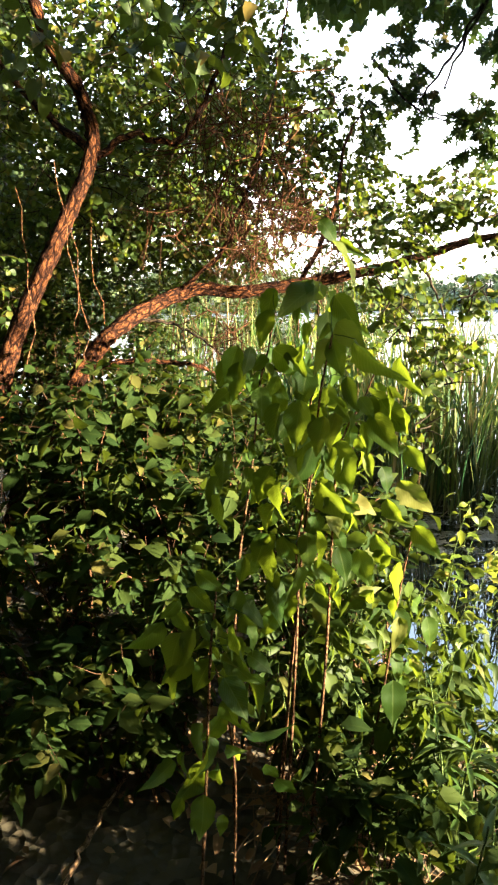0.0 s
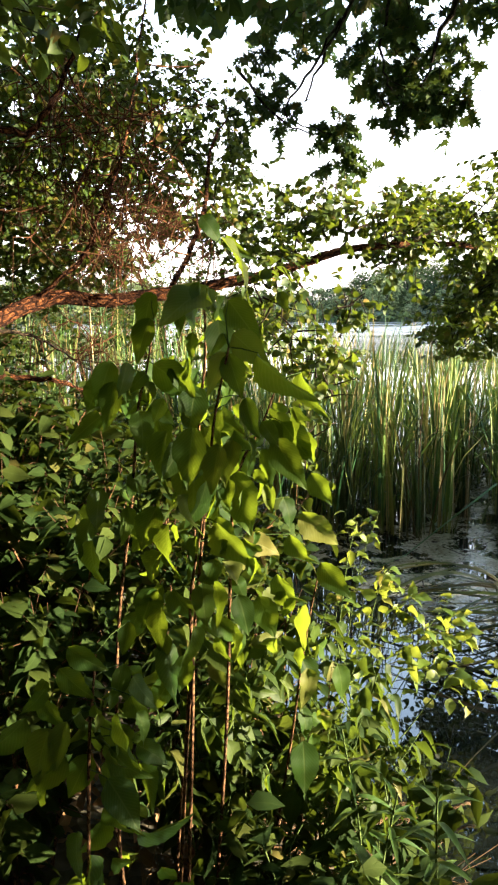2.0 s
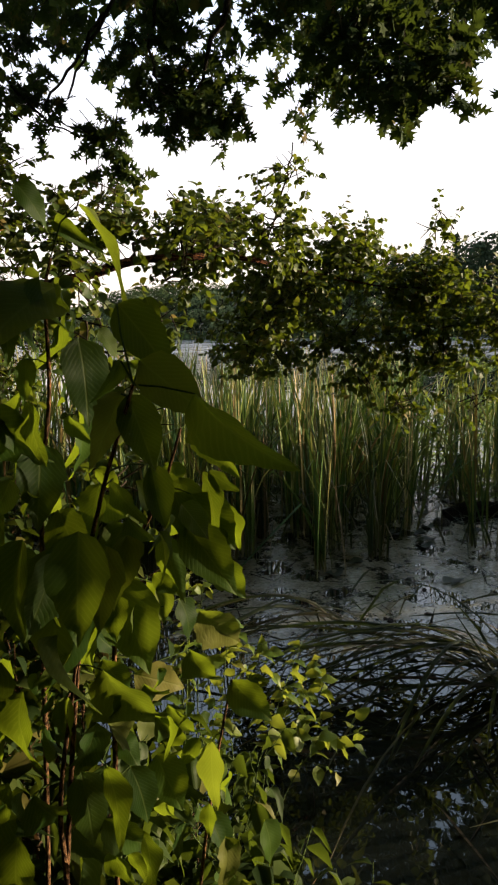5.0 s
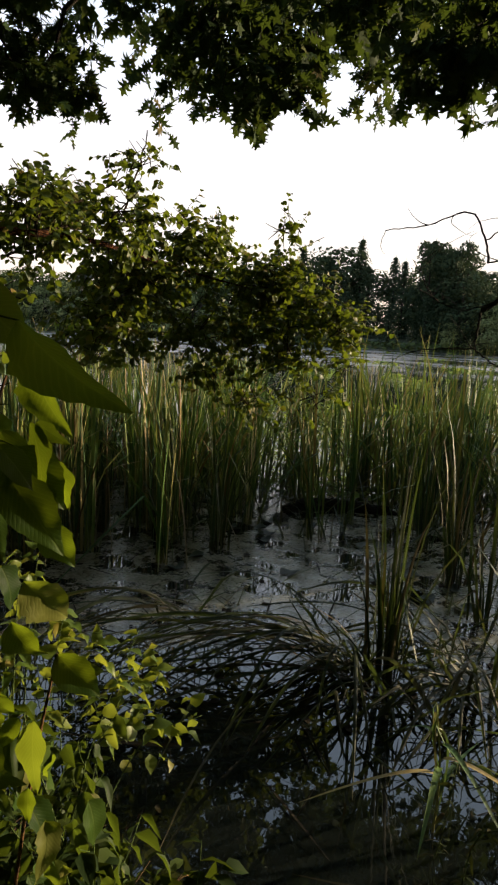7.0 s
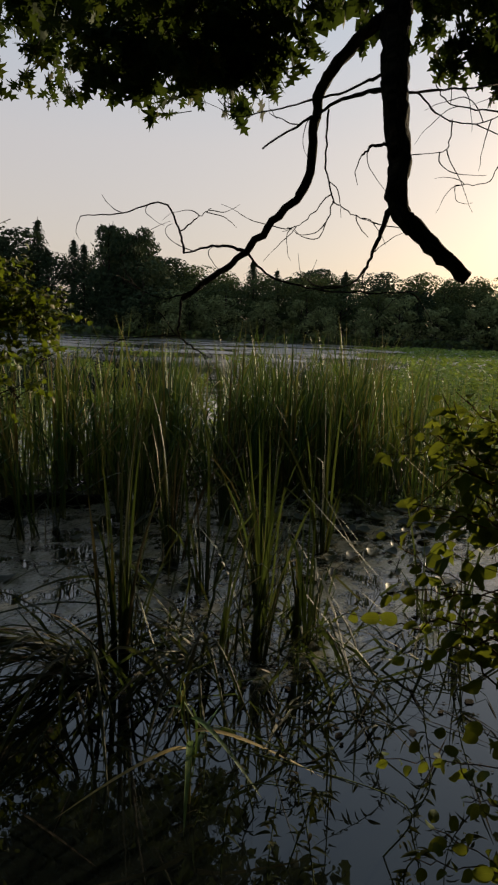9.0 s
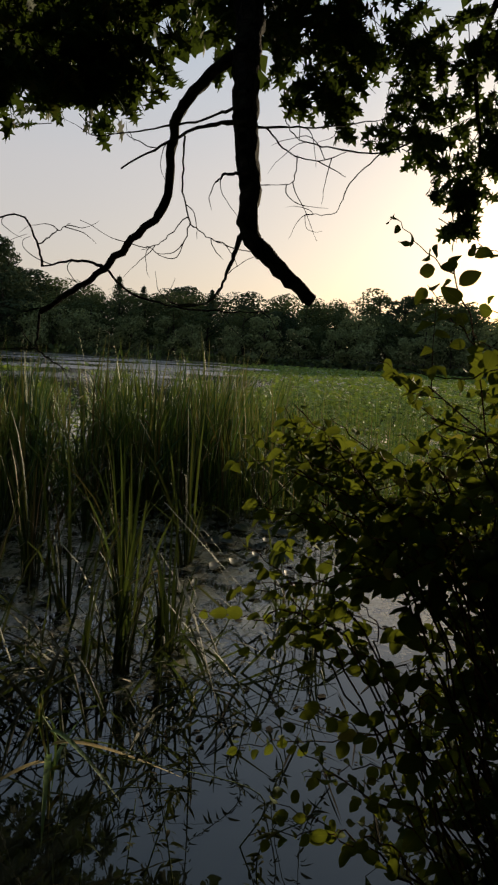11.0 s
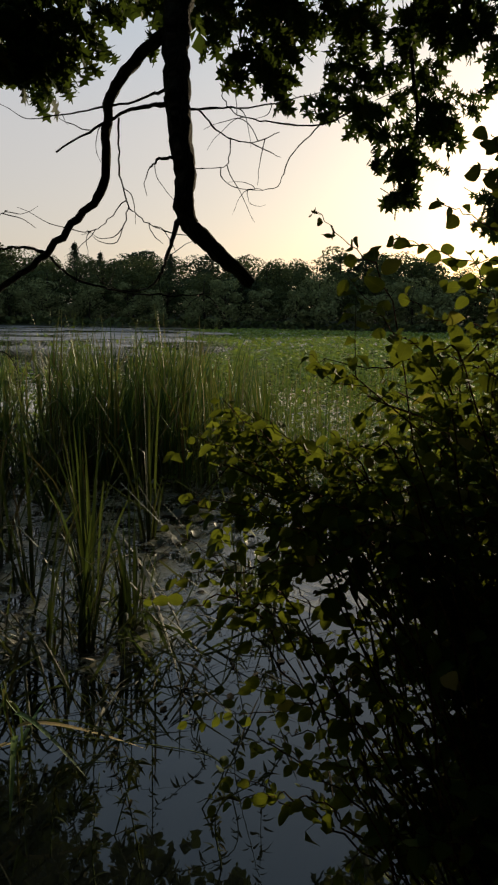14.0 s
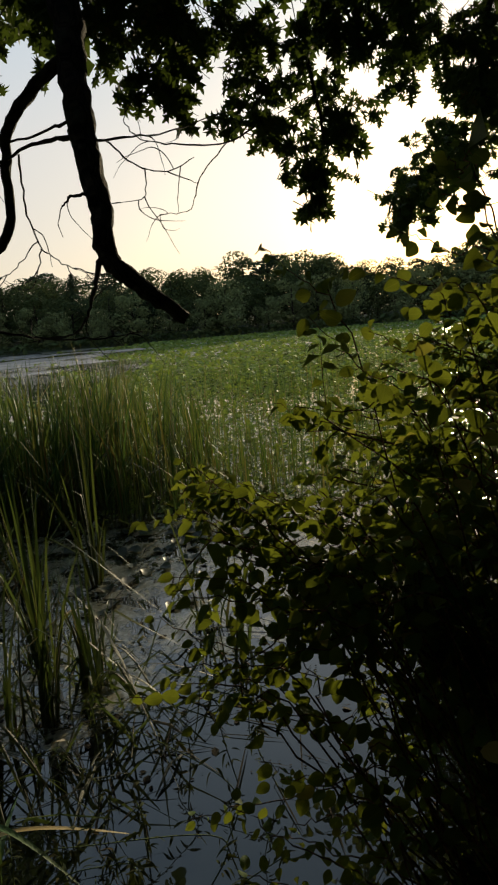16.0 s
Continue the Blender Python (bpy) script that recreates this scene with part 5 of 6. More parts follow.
    # boughs that carry the leaves
    bough = (
        [(1.4, -3.2, 5.4), (1.8, 0.5, 6.2), (2.1, 3.6, 5.6), (2.05, 5.2, 4.5), (1.7, 6.0, 3.9), (1.5, 6.35, 3.4)],
        [(1.8, 0.5, 6.2), (2.9, 2.6, 5.4), (3.0, 4.2, 4.2), (2.9, 4.7, 3.6)],
        [(2.2, -1.2, 5.5), (3.6, 1.0, 4.8), (3.6, 2.4, 3.8), (3.4, 2.9, 3.2)],
        [(2.2, -1.2, 5.5), (4.0, -0.4, 5.0), (4.6, 0.6, 3.8), (4.6, 0.6, 2.9)],
        [(2.2, -1.2, 5.5), (4.6, -1.2, 4.8), (5.5, -0.7, 3.9), (5.5, -0.8, 3.4)],
        [(1.8, 0.5, 6.2), (3.0, 4.0, 6.6), (4.2, 7.0, 6.2), (4.6, 8.6, 5.6)],
        [(3.0, 4.2, 4.2), (2.4, 5.2, 3.9), (2.2, 5.6, 3.3)],
    )
    for pts in bough:
        limb(t, pts, 0.045, 0.008, BARK_DARK, "bough", sides=7, wander=0.01)
    for pts in ([(2.05, 5.6, 4.2), (1.95, 5.75, 3.7), (2.0, 5.7, 3.35), (2.15, 5.65, 3.2)], [(1.7, 6.0, 3.9), (1.45, 6.1, 3.5), (1.3, 6.2, 3.25), (1.7, 6.25, 3.12)], [(0.9, 6.2, 3.6), (1.2, 6.2, 3.25), (1.55, 6.25, 3.1)]):
        limb(t, pts, 0.014, 0.004, BARK_DARK, "bare_branch", sides=6, wander=0.008)
    near_left = (((1.13, 6.2, 3.654), 0.28, 12), ((1.34, 6.3, 3.324), 0.26, 13), ((1.75, 6.35, 3.204), 0.24, 12), ((1.85, 6.4, 2.984), 0.2, 10), ((2.07, 6, 3.604), 0.34, 21), ((2.24, 5.9, 3.324), 0.27, 16), ((2.45, 5.85, 3.554), 0.34, 21), ((2.45, 5.6, 3.204), 0.25, 15), ((2.1, 5.6, 3.154), 0.2, 11), ((2.07, 5.73, 3.854), 0.35, 18), ((1.4, 6.3, 4.1), 0.3, 8), ((0.9, 6.2, 3.204), 0.22, 10))
    middle = (((2.632, 5.163, 3.878), 0.36, 22), ((2.975, 5, 3.448), 0.27, 18), ((3.281, 4.705, 3.328), 0.28, 20), ((3.483, 4.609, 3.378), 0.27, 17), ((3.1, 4.782, 3.778), 0.34, 22), ((3.557, 4.431, 3.728), 0.34, 22), ((2.938, 4.349, 3.128), 0.24, 16), ((3.072, 4.151, 3.088), 0.22, 15), ((2.884, 4.548, 3.478), 0.28, 18), ((3.249, 3.805, 3.408), 0.24, 15), ((3.504, 3.56, 3.628), 0.3, 17))
    facing = (((3.271, 3.175, 3.008), 0.2, 16), ((3.414, 3.008, 3.078), 0.24, 20), ((3.568, 2.811, 3.128), 0.24, 21), ((3.721, 2.664, 3.178), 0.22, 18), ((3.824, 2.516, 3.328), 0.24, 18), ((3.515, 2.96, 3.428), 0.32, 22), ((3.725, 2.464, 3.628), 0.34, 22), ((3.671, 2.663, 3.228), 0.22, 16), ((3.835, 1.966, 3.478), 0.34, 25), ((4.044, 1.47, 3.478), 0.3, 21), ((3.743, 1.564, 3.778), 0.36, 20))
    right = (((5.27, -0.57, 3.28), 0.26, 12), ((5.39, -0.49, 2.87), 0.26, 12), ((5.11, -0.03, 3.49), 0.26, 12), ((5.15, -0.67, 3.55), 0.26, 12), ((4.473, 1.548, 3.228), 0.22, 16), ((4.579, 1.25, 3.578), 0.34, 25), ((4.764, 0.964, 3.128), 0.28, 22), ((4.76, 0.664, 2.808), 0.2, 15), ((4.73, 0.683, 2.588), 0.1, 7), ((4.833, 0.505, 3.078), 0.26, 20), ((4.636, 0.901, 3.528), 0.34, 25), ((4.513, 0.499, 3.478), 0.3, 21), ((4.549, 0.229, 3.628), 0.32, 20), ((4.341, 1.636, 3.578), 0.3, 20), ((5.643, -0.469, 3.728), 0.28, 17), ((5.617, -0.71, 3.448), 0.26, 17), ((5.658, -0.249, 3.978), 0.3, 16), ((5.689, -0.799, 3.928), 0.3, 17), ((5.491, -0.902, 3.228), 0.22, 12), ((6.6, -0.55, 3.1), 0.36, 26), ((7.2, -0.9, 3.4), 0.4, 26), ((6.9, -0.3, 2.8), 0.3, 22), ((7.4, -0.5, 3.0), 0.34, 24), ((6.2, -0.9, 3.5), 0.34, 24))
    twigs = Geo()
    for cluster in (near_left, middle, facing, right):
        leaves = Geo()
        for c, r, n in cluster:
            a, b = cloud(c, r, n, 0.28, 0.45, 0.85)
            sticks(twigs, a, b, 0.004, 0.0015, 0.04)
            stamp(leaves, OAK_LEAF, *leaves_along(a, b, 9, 0.112, 0.55, 0.75, 0.35, 0.3))
        part("foliage", leaves, LEAF_OAK, t, "dense hanging mass of pointed dark oak leaves", "stuff")
    # the crown goes on overhead, out of view, added to cut the sky light
    leaves = Geo()
    k = 0
    while k < 120:
        c = (rng.uniform(-4.0, 8.0), rng.uniform(-6.0, 8.5), rng.uniform(4.6, 7.6))
        if math.hypot(c[0] - 2.0, c[1] - 1.5) > 7.0 or c[2] - 1.65 < (0.47 if c[1] > 0.45 * c[0] else 0.75) * math.hypot(c[0], c[1] - 1):
            continue
        k += 1
        a, b = cloud(c, 0.8, 16, 0.45, 0.3, 0.6)
        sticks(twigs, a, b, 0.006, 0.002, 0.04)
        stamp(leaves, FAR_LEAF, *leaves_along(a, b, 7, 0.17, 0.5, 0.75, 0.5, 0.3))
    # more unseen leaves over the pond, added to darken what the water reflects
    k = 0
    while k < 130:
        c = (rng.uniform(0.0, 9.5), rng.uniform(-2.5, 9.0), rng.uniform(4.4, 6.6))
        if c[2] - 1.65 < 0.43 * math.hypot(c[0], c[1] - 1) or c[2] < (0.5 if math.atan2(c[0] - 2.2, c[1] - 2.0) < 1.05 else 1.0) * math.hypot(c[0] - 2.2, c[1] - 2.0):
            continue
        k += 1
        a, b = cloud(c, 0.8, 18, 0.45, 0.3, 0.6)
        stamp(leaves, FAR_LEAF, *leaves_along(a, b, 6, 0.2, 0.5, 0.75, 0.6, 0.3))
    # low unseen clusters that keep sky light off the left bank
    k = 0
    while k < 60:
        c = (rng.uniform(-3.2, 0.5), rng.uniform(-0.5, 4.0), rng.uniform(2.9, 4.8))
        reach = math.hypot(c[0], c[1] - 0.9)
        if c[2] - 1.65 < (0.78 if c[0] > -0.5 * (c[1] - 0.9) else 0.35) * reach + 0.5:
            continue
        k += 1
        a, b = cloud(c, 0.55, 16, 0.4, 0.3, 0.6)
        sticks(twigs, a, b, 0.005, 0.002, 0.04)
        stamp(leaves, FAR_LEAF, *leaves_along(a, b, 7, 0.15, 0.5, 0.75, 0.5, 0.3))
    # unseen clusters farther out, added for black reflections off the bank
    for k in range(76):
        a, d = radians(rng.uniform(12, 52) if k < 34 else rng.uniform(46, 64)), rng.uniform(7.5, 10.5)
        z = d * rng.uniform(0.75, 0.95) - 1.66
        a, b = cloud((d * math.sin(a), 0.9 + d * math.cos(a), z), 0.75, 18, 0.45, 0.3, 0.7)
        sticks(twigs, a, b, 0.006, 0.002, 0.04)
        stamp(leaves, OAK_LEAF, *leaves_along(a, b, 7, 0.17, 0.5, 0.75, 0.5, 0.3))
    part("foliage", leaves, LEAF_OAK, t, "dense oak leaves added overhead, out of view", "stuff")
    part("twig_mass", twigs, BARK_DARK, t, "", "stuff")


leaning_tree()
hanging_vines()
oak_tree()


# ---- shrubs ----
def shrub(name, label, category, base, tips, per_stem, twig, per_twig, size, shape, leaf_mat, stem_mat, droop=0.35, single=0, single_meshes=None, group="", stem_r=0.008, arch=0.12, low=0.25, crook=0.03):
    """A shrub: arching stems from one root, side twigs, leaves. The first `single` leaves are parts of their own."""
    base = np.array([base[0], base[1], ground_z(base[0], base[1]) if len(base) < 3 else base[2]])
    t = thing(name, tuple(base), label, category, group)
    P, D, N, S, stems = [], [], [], [], []
    tw = Geo()
    for tip in tips:
        tip = np.array(tip, float)
        root = base + np.array([rng.normal(0, 0.05), rng.normal(0, 0.05), -0.04])
        ln = np.linalg.norm(tip - root)
        m1 = root + (tip - root) * np.array([0.22, 0.22, 0.42]) + rng.normal(0, crook, 3)
        m2 = root + (tip - root) * np.array([0.58, 0.58, 0.78]) + np.array([0, 0, arch * ln * 0.5]) + rng.normal(0, crook, 3)
        g = Geo()
        c = tube(g, [root, m1, m2, tip], stem_r, stem_r * 0.3, 6, 6, 0.05)
        stems.append((part("stem", g, stem_mat, t), c))
        k = rng.uniform(low, 1.0, per_stem) * (len(c) - 1.001)
        i = k.astype(int)
        a = c[i] + (c[i + 1] - c[i]) * (k - i)[:, None]
        along = unit(c[i + 1] - c[i])
        d = unit(along * 0.5 + rng.normal(0, 0.75, (per_stem, 3)) + np.array([0, 0, 0.1]))
        b = a + d * twig * rng.uniform(0.4, 1.25, (per_stem, 1))
        sticks(tw, a, b, stem_r * 0.28, 0.0008, 0.04)
        for out, v in zip((P, D, N, S), leaves_along(a, b, per_twig, size, droop)):
            out.append(v)
        for out, v in zip((P, D, N, S), leaves_along(c[len(c) // 2 : -1], c[len(c) // 2 + 1 :], 1, size, droop)):
            out.append(v)
    part("twig_mass", tw, stem_mat, t, "", "stuff")
    P, D, N, S = [np.concatenate(q) for q in (P, D, N, S)]
    ok = P[:, 2] > 0.03
    P, D, N, S = P[ok], D[ok], N[ok], S[ok]
    order = rng.permutation(len(P))
    one, rest = order[:single], order[single:]
    if single:
        near = np.array([np.linalg.norm(P[one][:, None] - c[None], axis=2).min(1) for _, c in stems]).argmin(0)
        for k, (stem, c) in enumerate(stems):
            mine = one[near == k]
            if len(mine):
                leaf_parts("leaf", single_meshes, P[mine], D[mine], N[mine], S[mine], stem)
    if len(rest):
        g = Geo()
        half = len(rest) // 2
        stamp(g, shape, P[rest[:half]], D[rest[:half]], N[rest[:half]], S[rest[:half]])
        stamp(g, ovate(0.6, 0.25, 0.45, 2 if len(rest) > 9000 else 3, 0.15, 0.8), P[rest[half:]], D[rest[half:]], N[rest[half:]], S[rest[half:]])
        part("foliage", g, leaf_mat, t, "", "stuff")
    return t


BIG_MESHES = leaf_meshes("leaf", [full_leaf(0.52, 0.2, 0.4, 0.06, 0.1, 1), full_leaf(0.58, 0.12, 0.25, 0.07, -0.1, 2), full_leaf(0.46, 0.5, 0.55, 0.05, 0.3, 3), full_leaf(0.54, 0.26, 0.15, 0.08, -0.35, 4), full_leaf(0.48, 0.35, 0.75, 0.1, 0.2, 5), full_leaf(0.55, 0.15, 0.5, 0.1, 0.5, 6), full_leaf(0.36, 0.9, 0.9, 0.08, -0.5, 7), full_leaf(0.42, 0.6, 1.15, 0.1, 0.6, 8), full_leaf(0.44, 0.4, 0.95, 0.12, -0.7, 9)], LEAF_BIG_ONE)
FRESH_MESHES = leaf_meshes("leaf", [full_leaf(0.4, 0.3, 0.5, 0.06, 0.2, 11), full_leaf(0.44, 0.2, 0.3, 0.08, -0.2, 12), full_leaf(0.34, 0.5, 0.8, 0.06, 0.4, 13)], LEAF_FRESH_ONE)
ROUND_MESHES = leaf_meshes("leaf", [ovate(0.74, 0.14, 0.2, 8, 0.06, 0.85, 0.0, 0.65), ovate(0.64, 0.25, 0.35, 8, 0.1, 0.85, 0.0, 0.65), ovate(0.7, 0.08, 0.12, 8, 0.1, 0.85, 0.3, 0.7)], LEAF_ROUND_ONE)
LIME_MESHES = leaf_meshes("leaf", [ovate(0.7, 0.14, 0.25, 5, 0.15, 0.7), ovate(0.6, 0.25, 0.4, 5, 0.2, 0.7)], LEAF_LIME_ONE)
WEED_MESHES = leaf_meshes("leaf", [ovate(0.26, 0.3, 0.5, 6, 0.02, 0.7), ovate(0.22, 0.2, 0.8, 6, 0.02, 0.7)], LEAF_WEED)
HERB_MESHES = leaf_meshes("leaf", [ovate(0.2, 0.3, 0.5, 6, 0.02, 0.7), ovate(0.17, 0.2, 0.8, 6, 0.02, 0.7)], LEAF_HERB)


def broad_leaved_shrub():
    """The tall-stemmed shrub with large drooping leaves beside the path."""
    t = thing("broad_leaved_shrub", (0.22, 1.65, ground_z(0.22, 1.65)), "tall shrub with large drooping green leaves on brown stems", "shrub")
    facing = np.array([-0.1, -0.95, 0.3])

    def shoot(points, leaves, filler=0):
        """One stem with its large leaves, each from stalk to tip, and smaller leaves in pairs further down."""
        g = Geo()
        c = tube(g, points, 0.0042, 0.0018, 7, 8, 0.03)
        stem = part("stem", g, STEM_RED, t)
        stalks = Geo()
        a = np.array([q[0] for q in leaves])
        b = np.array([q[1] for q in leaves])
        d = b - a
        close = np.linalg.norm(a[:, None] - c[None], axis=2)
        near = c[close.argmin(1)]
        short = close.min(1) < 0.16
        sticks(stalks, near[short], a[short], 0.0012, 0.001, -0.08)
        part("leaf_stalk", stalks, STEM_GREEN, stem, "", "stuff")
        n = facing + rng.normal(0, 0.42, d.shape)
        turn = rng.random(len(d)) < 0.3
        n[turn] = np.cross(d[turn], facing) + 0.35 * facing
        leaf_parts("leaf", BIG_MESHES, a, d, n, np.linalg.norm(d, axis=1) * 1.06, stem)
        at = rng.uniform(0.3, 0.86, filler) * (len(c) - 1)
        p = c[at.astype(int)]
        turn = rng.uniform(0, 6.283, filler)
        out = np.stack([np.cos(turn), np.sin(turn), np.full(filler, 0.2)], -1)
        leaf_parts("leaf", BIG_MESHES, p + out * rng.uniform(0.02, 0.11, (filler, 1)), out * 0.6 - np.array([0, 0, 1.0]) * rng.uniform(0.5, 1.8, (filler, 1)), np.where(rng.random((filler, 1)) < 0.6, np.cross(out, [0, 0, 1.0]) * rng.choice([-1, 1], (filler, 1)) + 0.35 * facing, facing + out * 0.8) + rng.normal(0, 0.4, (filler, 3)), 0.04 + 0.075 * rng.random(filler) ** 1.3, stem)

    shoot([(0.20, 1.68, 0.10), (0.27, 1.74, 0.80), (0.31, 1.80, 1.40), (0.33, 1.79, 1.60), (0.33, 1.78, 1.72), (0.34, 1.78, 1.77)], (
        ((0.358, 1.700, 1.822), (0.446, 1.690, 1.730)), ((0.338, 1.760, 1.733), (0.243, 1.660, 1.692)), ((0.278, 1.760, 1.733), (0.276, 1.720, 1.657)),
        ((0.504, 1.900, 1.729), (0.517, 1.880, 1.686)), ((0.306, 1.800, 1.645), (0.296, 1.780, 1.596)), ((0.340, 2.000, 1.901), (0.391, 1.980, 1.846)),
        ((0.395, 2.000, 1.849), (0.436, 1.950, 1.808)),
    ), 34)
    shoot([(0.22, 1.60, 0.10), (0.26, 1.62, 0.75), (0.29, 1.63, 1.10), (0.32, 1.62, 1.38), (0.33, 1.56, 1.51), (0.35, 1.50, 1.63)], (
        ((0.356, 1.560, 1.706), (0.401, 1.520, 1.639)), ((0.357, 1.500, 1.652), (0.406, 1.460, 1.603)), ((0.391, 1.450, 1.623), (0.437, 1.400, 1.532)),
        ((0.350, 1.520, 1.619), (0.370, 1.500, 1.548)), ((0.347, 1.530, 1.619), (0.310, 1.500, 1.569)), ((0.349, 1.580, 1.525), (0.358, 1.560, 1.471)),
        ((0.384, 1.560, 1.540), (0.399, 1.540, 1.456)), ((0.345, 1.520, 1.651), (0.331, 1.500, 1.621)),
    ), 34)
    shoot([(0.10, 1.80, 0.10), (0.12, 1.79, 0.90), (0.17, 1.76, 1.30), (0.19, 1.75, 1.49), (0.21, 1.74, 1.57), (0.23, 1.74, 1.67)], (
        ((0.222, 1.740, 1.676), (0.182, 1.720, 1.599)), ((0.225, 1.740, 1.587), (0.306, 1.700, 1.524)), ((0.209, 1.740, 1.570), (0.177, 1.700, 1.536)),
        ((0.211, 1.750, 1.509), (0.261, 1.720, 1.472)), ((0.228, 1.780, 1.724), (0.188, 1.740, 1.647)), ((0.180, 1.760, 1.367), (0.175, 1.730, 1.319)),
        ((0.209, 1.760, 1.456), (0.239, 1.720, 1.412)),
    ), 34)
    shoot([(0.30, 1.68, 0.10), (0.35, 1.68, 0.80), (0.37, 1.68, 1.30), (0.39, 1.67, 1.40), (0.43, 1.66, 1.48), (0.46, 1.66, 1.56)], (
        ((0.441, 1.640, 1.486), (0.448, 1.600, 1.432)), ((0.463, 1.640, 1.481), (0.515, 1.620, 1.402)), ((0.516, 1.720, 1.567), (0.531, 1.700, 1.467)),
        ((0.543, 1.750, 1.353), (0.586, 1.740, 1.282)), ((0.536, 1.800, 1.254), (0.613, 1.770, 1.152)), ((0.485, 1.750, 1.302), (0.515, 1.730, 1.238)),
        ((0.441, 1.720, 1.343), (0.461, 1.700, 1.273)), ((0.393, 1.660, 1.351), (0.404, 1.630, 1.269)), ((0.499, 1.750, 1.221), (0.527, 1.730, 1.124)),
    ), 34)
    shoot([(0.24, 1.58, 0.10), (0.28, 1.62, 0.92), (0.28, 1.62, 1.13), (0.30, 1.62, 1.26), (0.32, 1.62, 1.38)], (
        ((0.316, 1.600, 1.387), (0.297, 1.580, 1.277)), ((0.303, 1.660, 1.438), (0.281, 1.620, 1.293)), ((0.327, 1.640, 1.378), (0.349, 1.620, 1.295)),
        ((0.369, 1.660, 1.387), (0.399, 1.630, 1.264)), ((0.333, 1.600, 1.302), (0.376, 1.570, 1.179)), ((0.393, 1.680, 1.245), (0.465, 1.660, 1.206)),
        ((0.295, 1.620, 1.272), (0.278, 1.600, 1.211)), ((0.249, 1.600, 1.177), (0.279, 1.580, 1.081)), ((0.480, 1.800, 1.113), (0.509, 1.780, 1.004)),
        ((0.377, 1.660, 1.131), (0.401, 1.630, 1.052)), ((0.425, 1.700, 1.109), (0.451, 1.670, 1.023)),
    ), 34)
    shoot([(0.05, 1.40, 0.10), (0.08, 1.42, 0.60), (0.10, 1.43, 0.97), (0.11, 1.43, 1.06), (0.12, 1.42, 1.15)], (
        ((0.078, 1.420, 1.165), (0.132, 1.400, 1.119)), ((0.062, 1.420, 1.129), (0.109, 1.400, 1.077)), ((0.171, 1.500, 1.165), (0.158, 1.480, 1.103)),
        ((0.160, 1.460, 1.108), (0.148, 1.440, 1.051)), ((0.174, 1.420, 1.072), (0.190, 1.410, 0.993)), ((0.179, 1.420, 0.983), (0.235, 1.400, 0.956)),
        ((0.152, 1.400, 1.020), (0.171, 1.390, 0.946)), ((0.115, 1.420, 1.061), (0.117, 1.410, 1.018)), ((0.137, 1.400, 0.996), (0.193, 1.360, 0.928)),
        ((0.032, 1.420, 1.081), (0.057, 1.400, 1.024)), ((0.133, 1.380, 0.953), (0.186, 1.330, 0.897)), ((0.072, 1.400, 1.047), (0.046, 1.360, 0.988)),
    ), 34)
    shoot([(0.12, 1.5, 0.1), (0.14, 1.5, 0.6), (0.12, 1.48, 0.85), (0.1, 1.44, 0.96)], (
        ((0.10, 1.44, 0.96), (0.06, 1.41, 0.89)), ((0.12, 1.47, 0.92), (0.17, 1.44, 0.85)), ((0.12, 1.46, 0.82), (0.08, 1.43, 0.74)),
    ), 16)
    shoot([(0.4, 1.75, 0.1), (0.5, 1.8, 0.6), (0.54, 1.78, 0.95), (0.57, 1.76, 1.15)], (
        ((0.57, 1.76, 1.15), (0.62, 1.72, 1.07)), ((0.54, 1.77, 1.05), (0.51, 1.73, 0.97)), ((0.53, 1.78, 0.92), (0.58, 1.74, 0.84)),
    ), 22)


def spreading_weeds():
    """Soft leafy stems that fill the bank between the tall shrub and the water."""
    for base, tips in (
        ((0.4, 1.85), ((0.39, 1.9, 1.0), (0.41, 1.8, 0.72), (0.36, 1.8, 0.86), (0.3, 1.8, 0.8), (0.51, 2.0, 0.79), (0.47, 1.88, 0.9), (0.2, 1.75, 0.75), (0.25, 1.9, 0.95))),
        ((0.58, 1.85), ((0.55, 1.8, 0.64), (0.66, 1.8, 0.63), (0.69, 1.7, 0.6), (0.59, 2.0, 0.71), (0.73, 2.1, 0.59), (0.62, 1.72, 0.7), (0.78, 1.9, 0.55))),
        ((0.78, 2.2), ((0.83, 2.1, 0.49), (1.0, 2.2, 0.41), (0.78, 2.4, 0.69), (0.92, 2.5, 0.52), (0.7, 2.3, 0.72), (0.9, 2.3, 0.6), (0.92, 2.35, 0.42))),
    ):
        shrub("leafy_weed", "soft light green leafy weed on the sunlit bank", "weed", base, tips, 6, 0.13, 3, 0.08, full_leaf(0.38, 0.4, 0.6, 0.06, 0.2, 9), LEAF_FRESH, STEM_GREEN, 0.75, 90, FRESH_MESHES, group="weeds by the water", stem_r=0.004, low=0.3)


def ring_tips(x, y, r, z0, z1, n):
    out = []
    for k in range(n):
        a, q = rng.uniform(0, 6.283), r * math.sqrt(rng.uniform(0.05, 1))
        out.append((x + math.cos(a) * q, y + math.sin(a) * q, rng.uniform(z0, z1)))
    return out


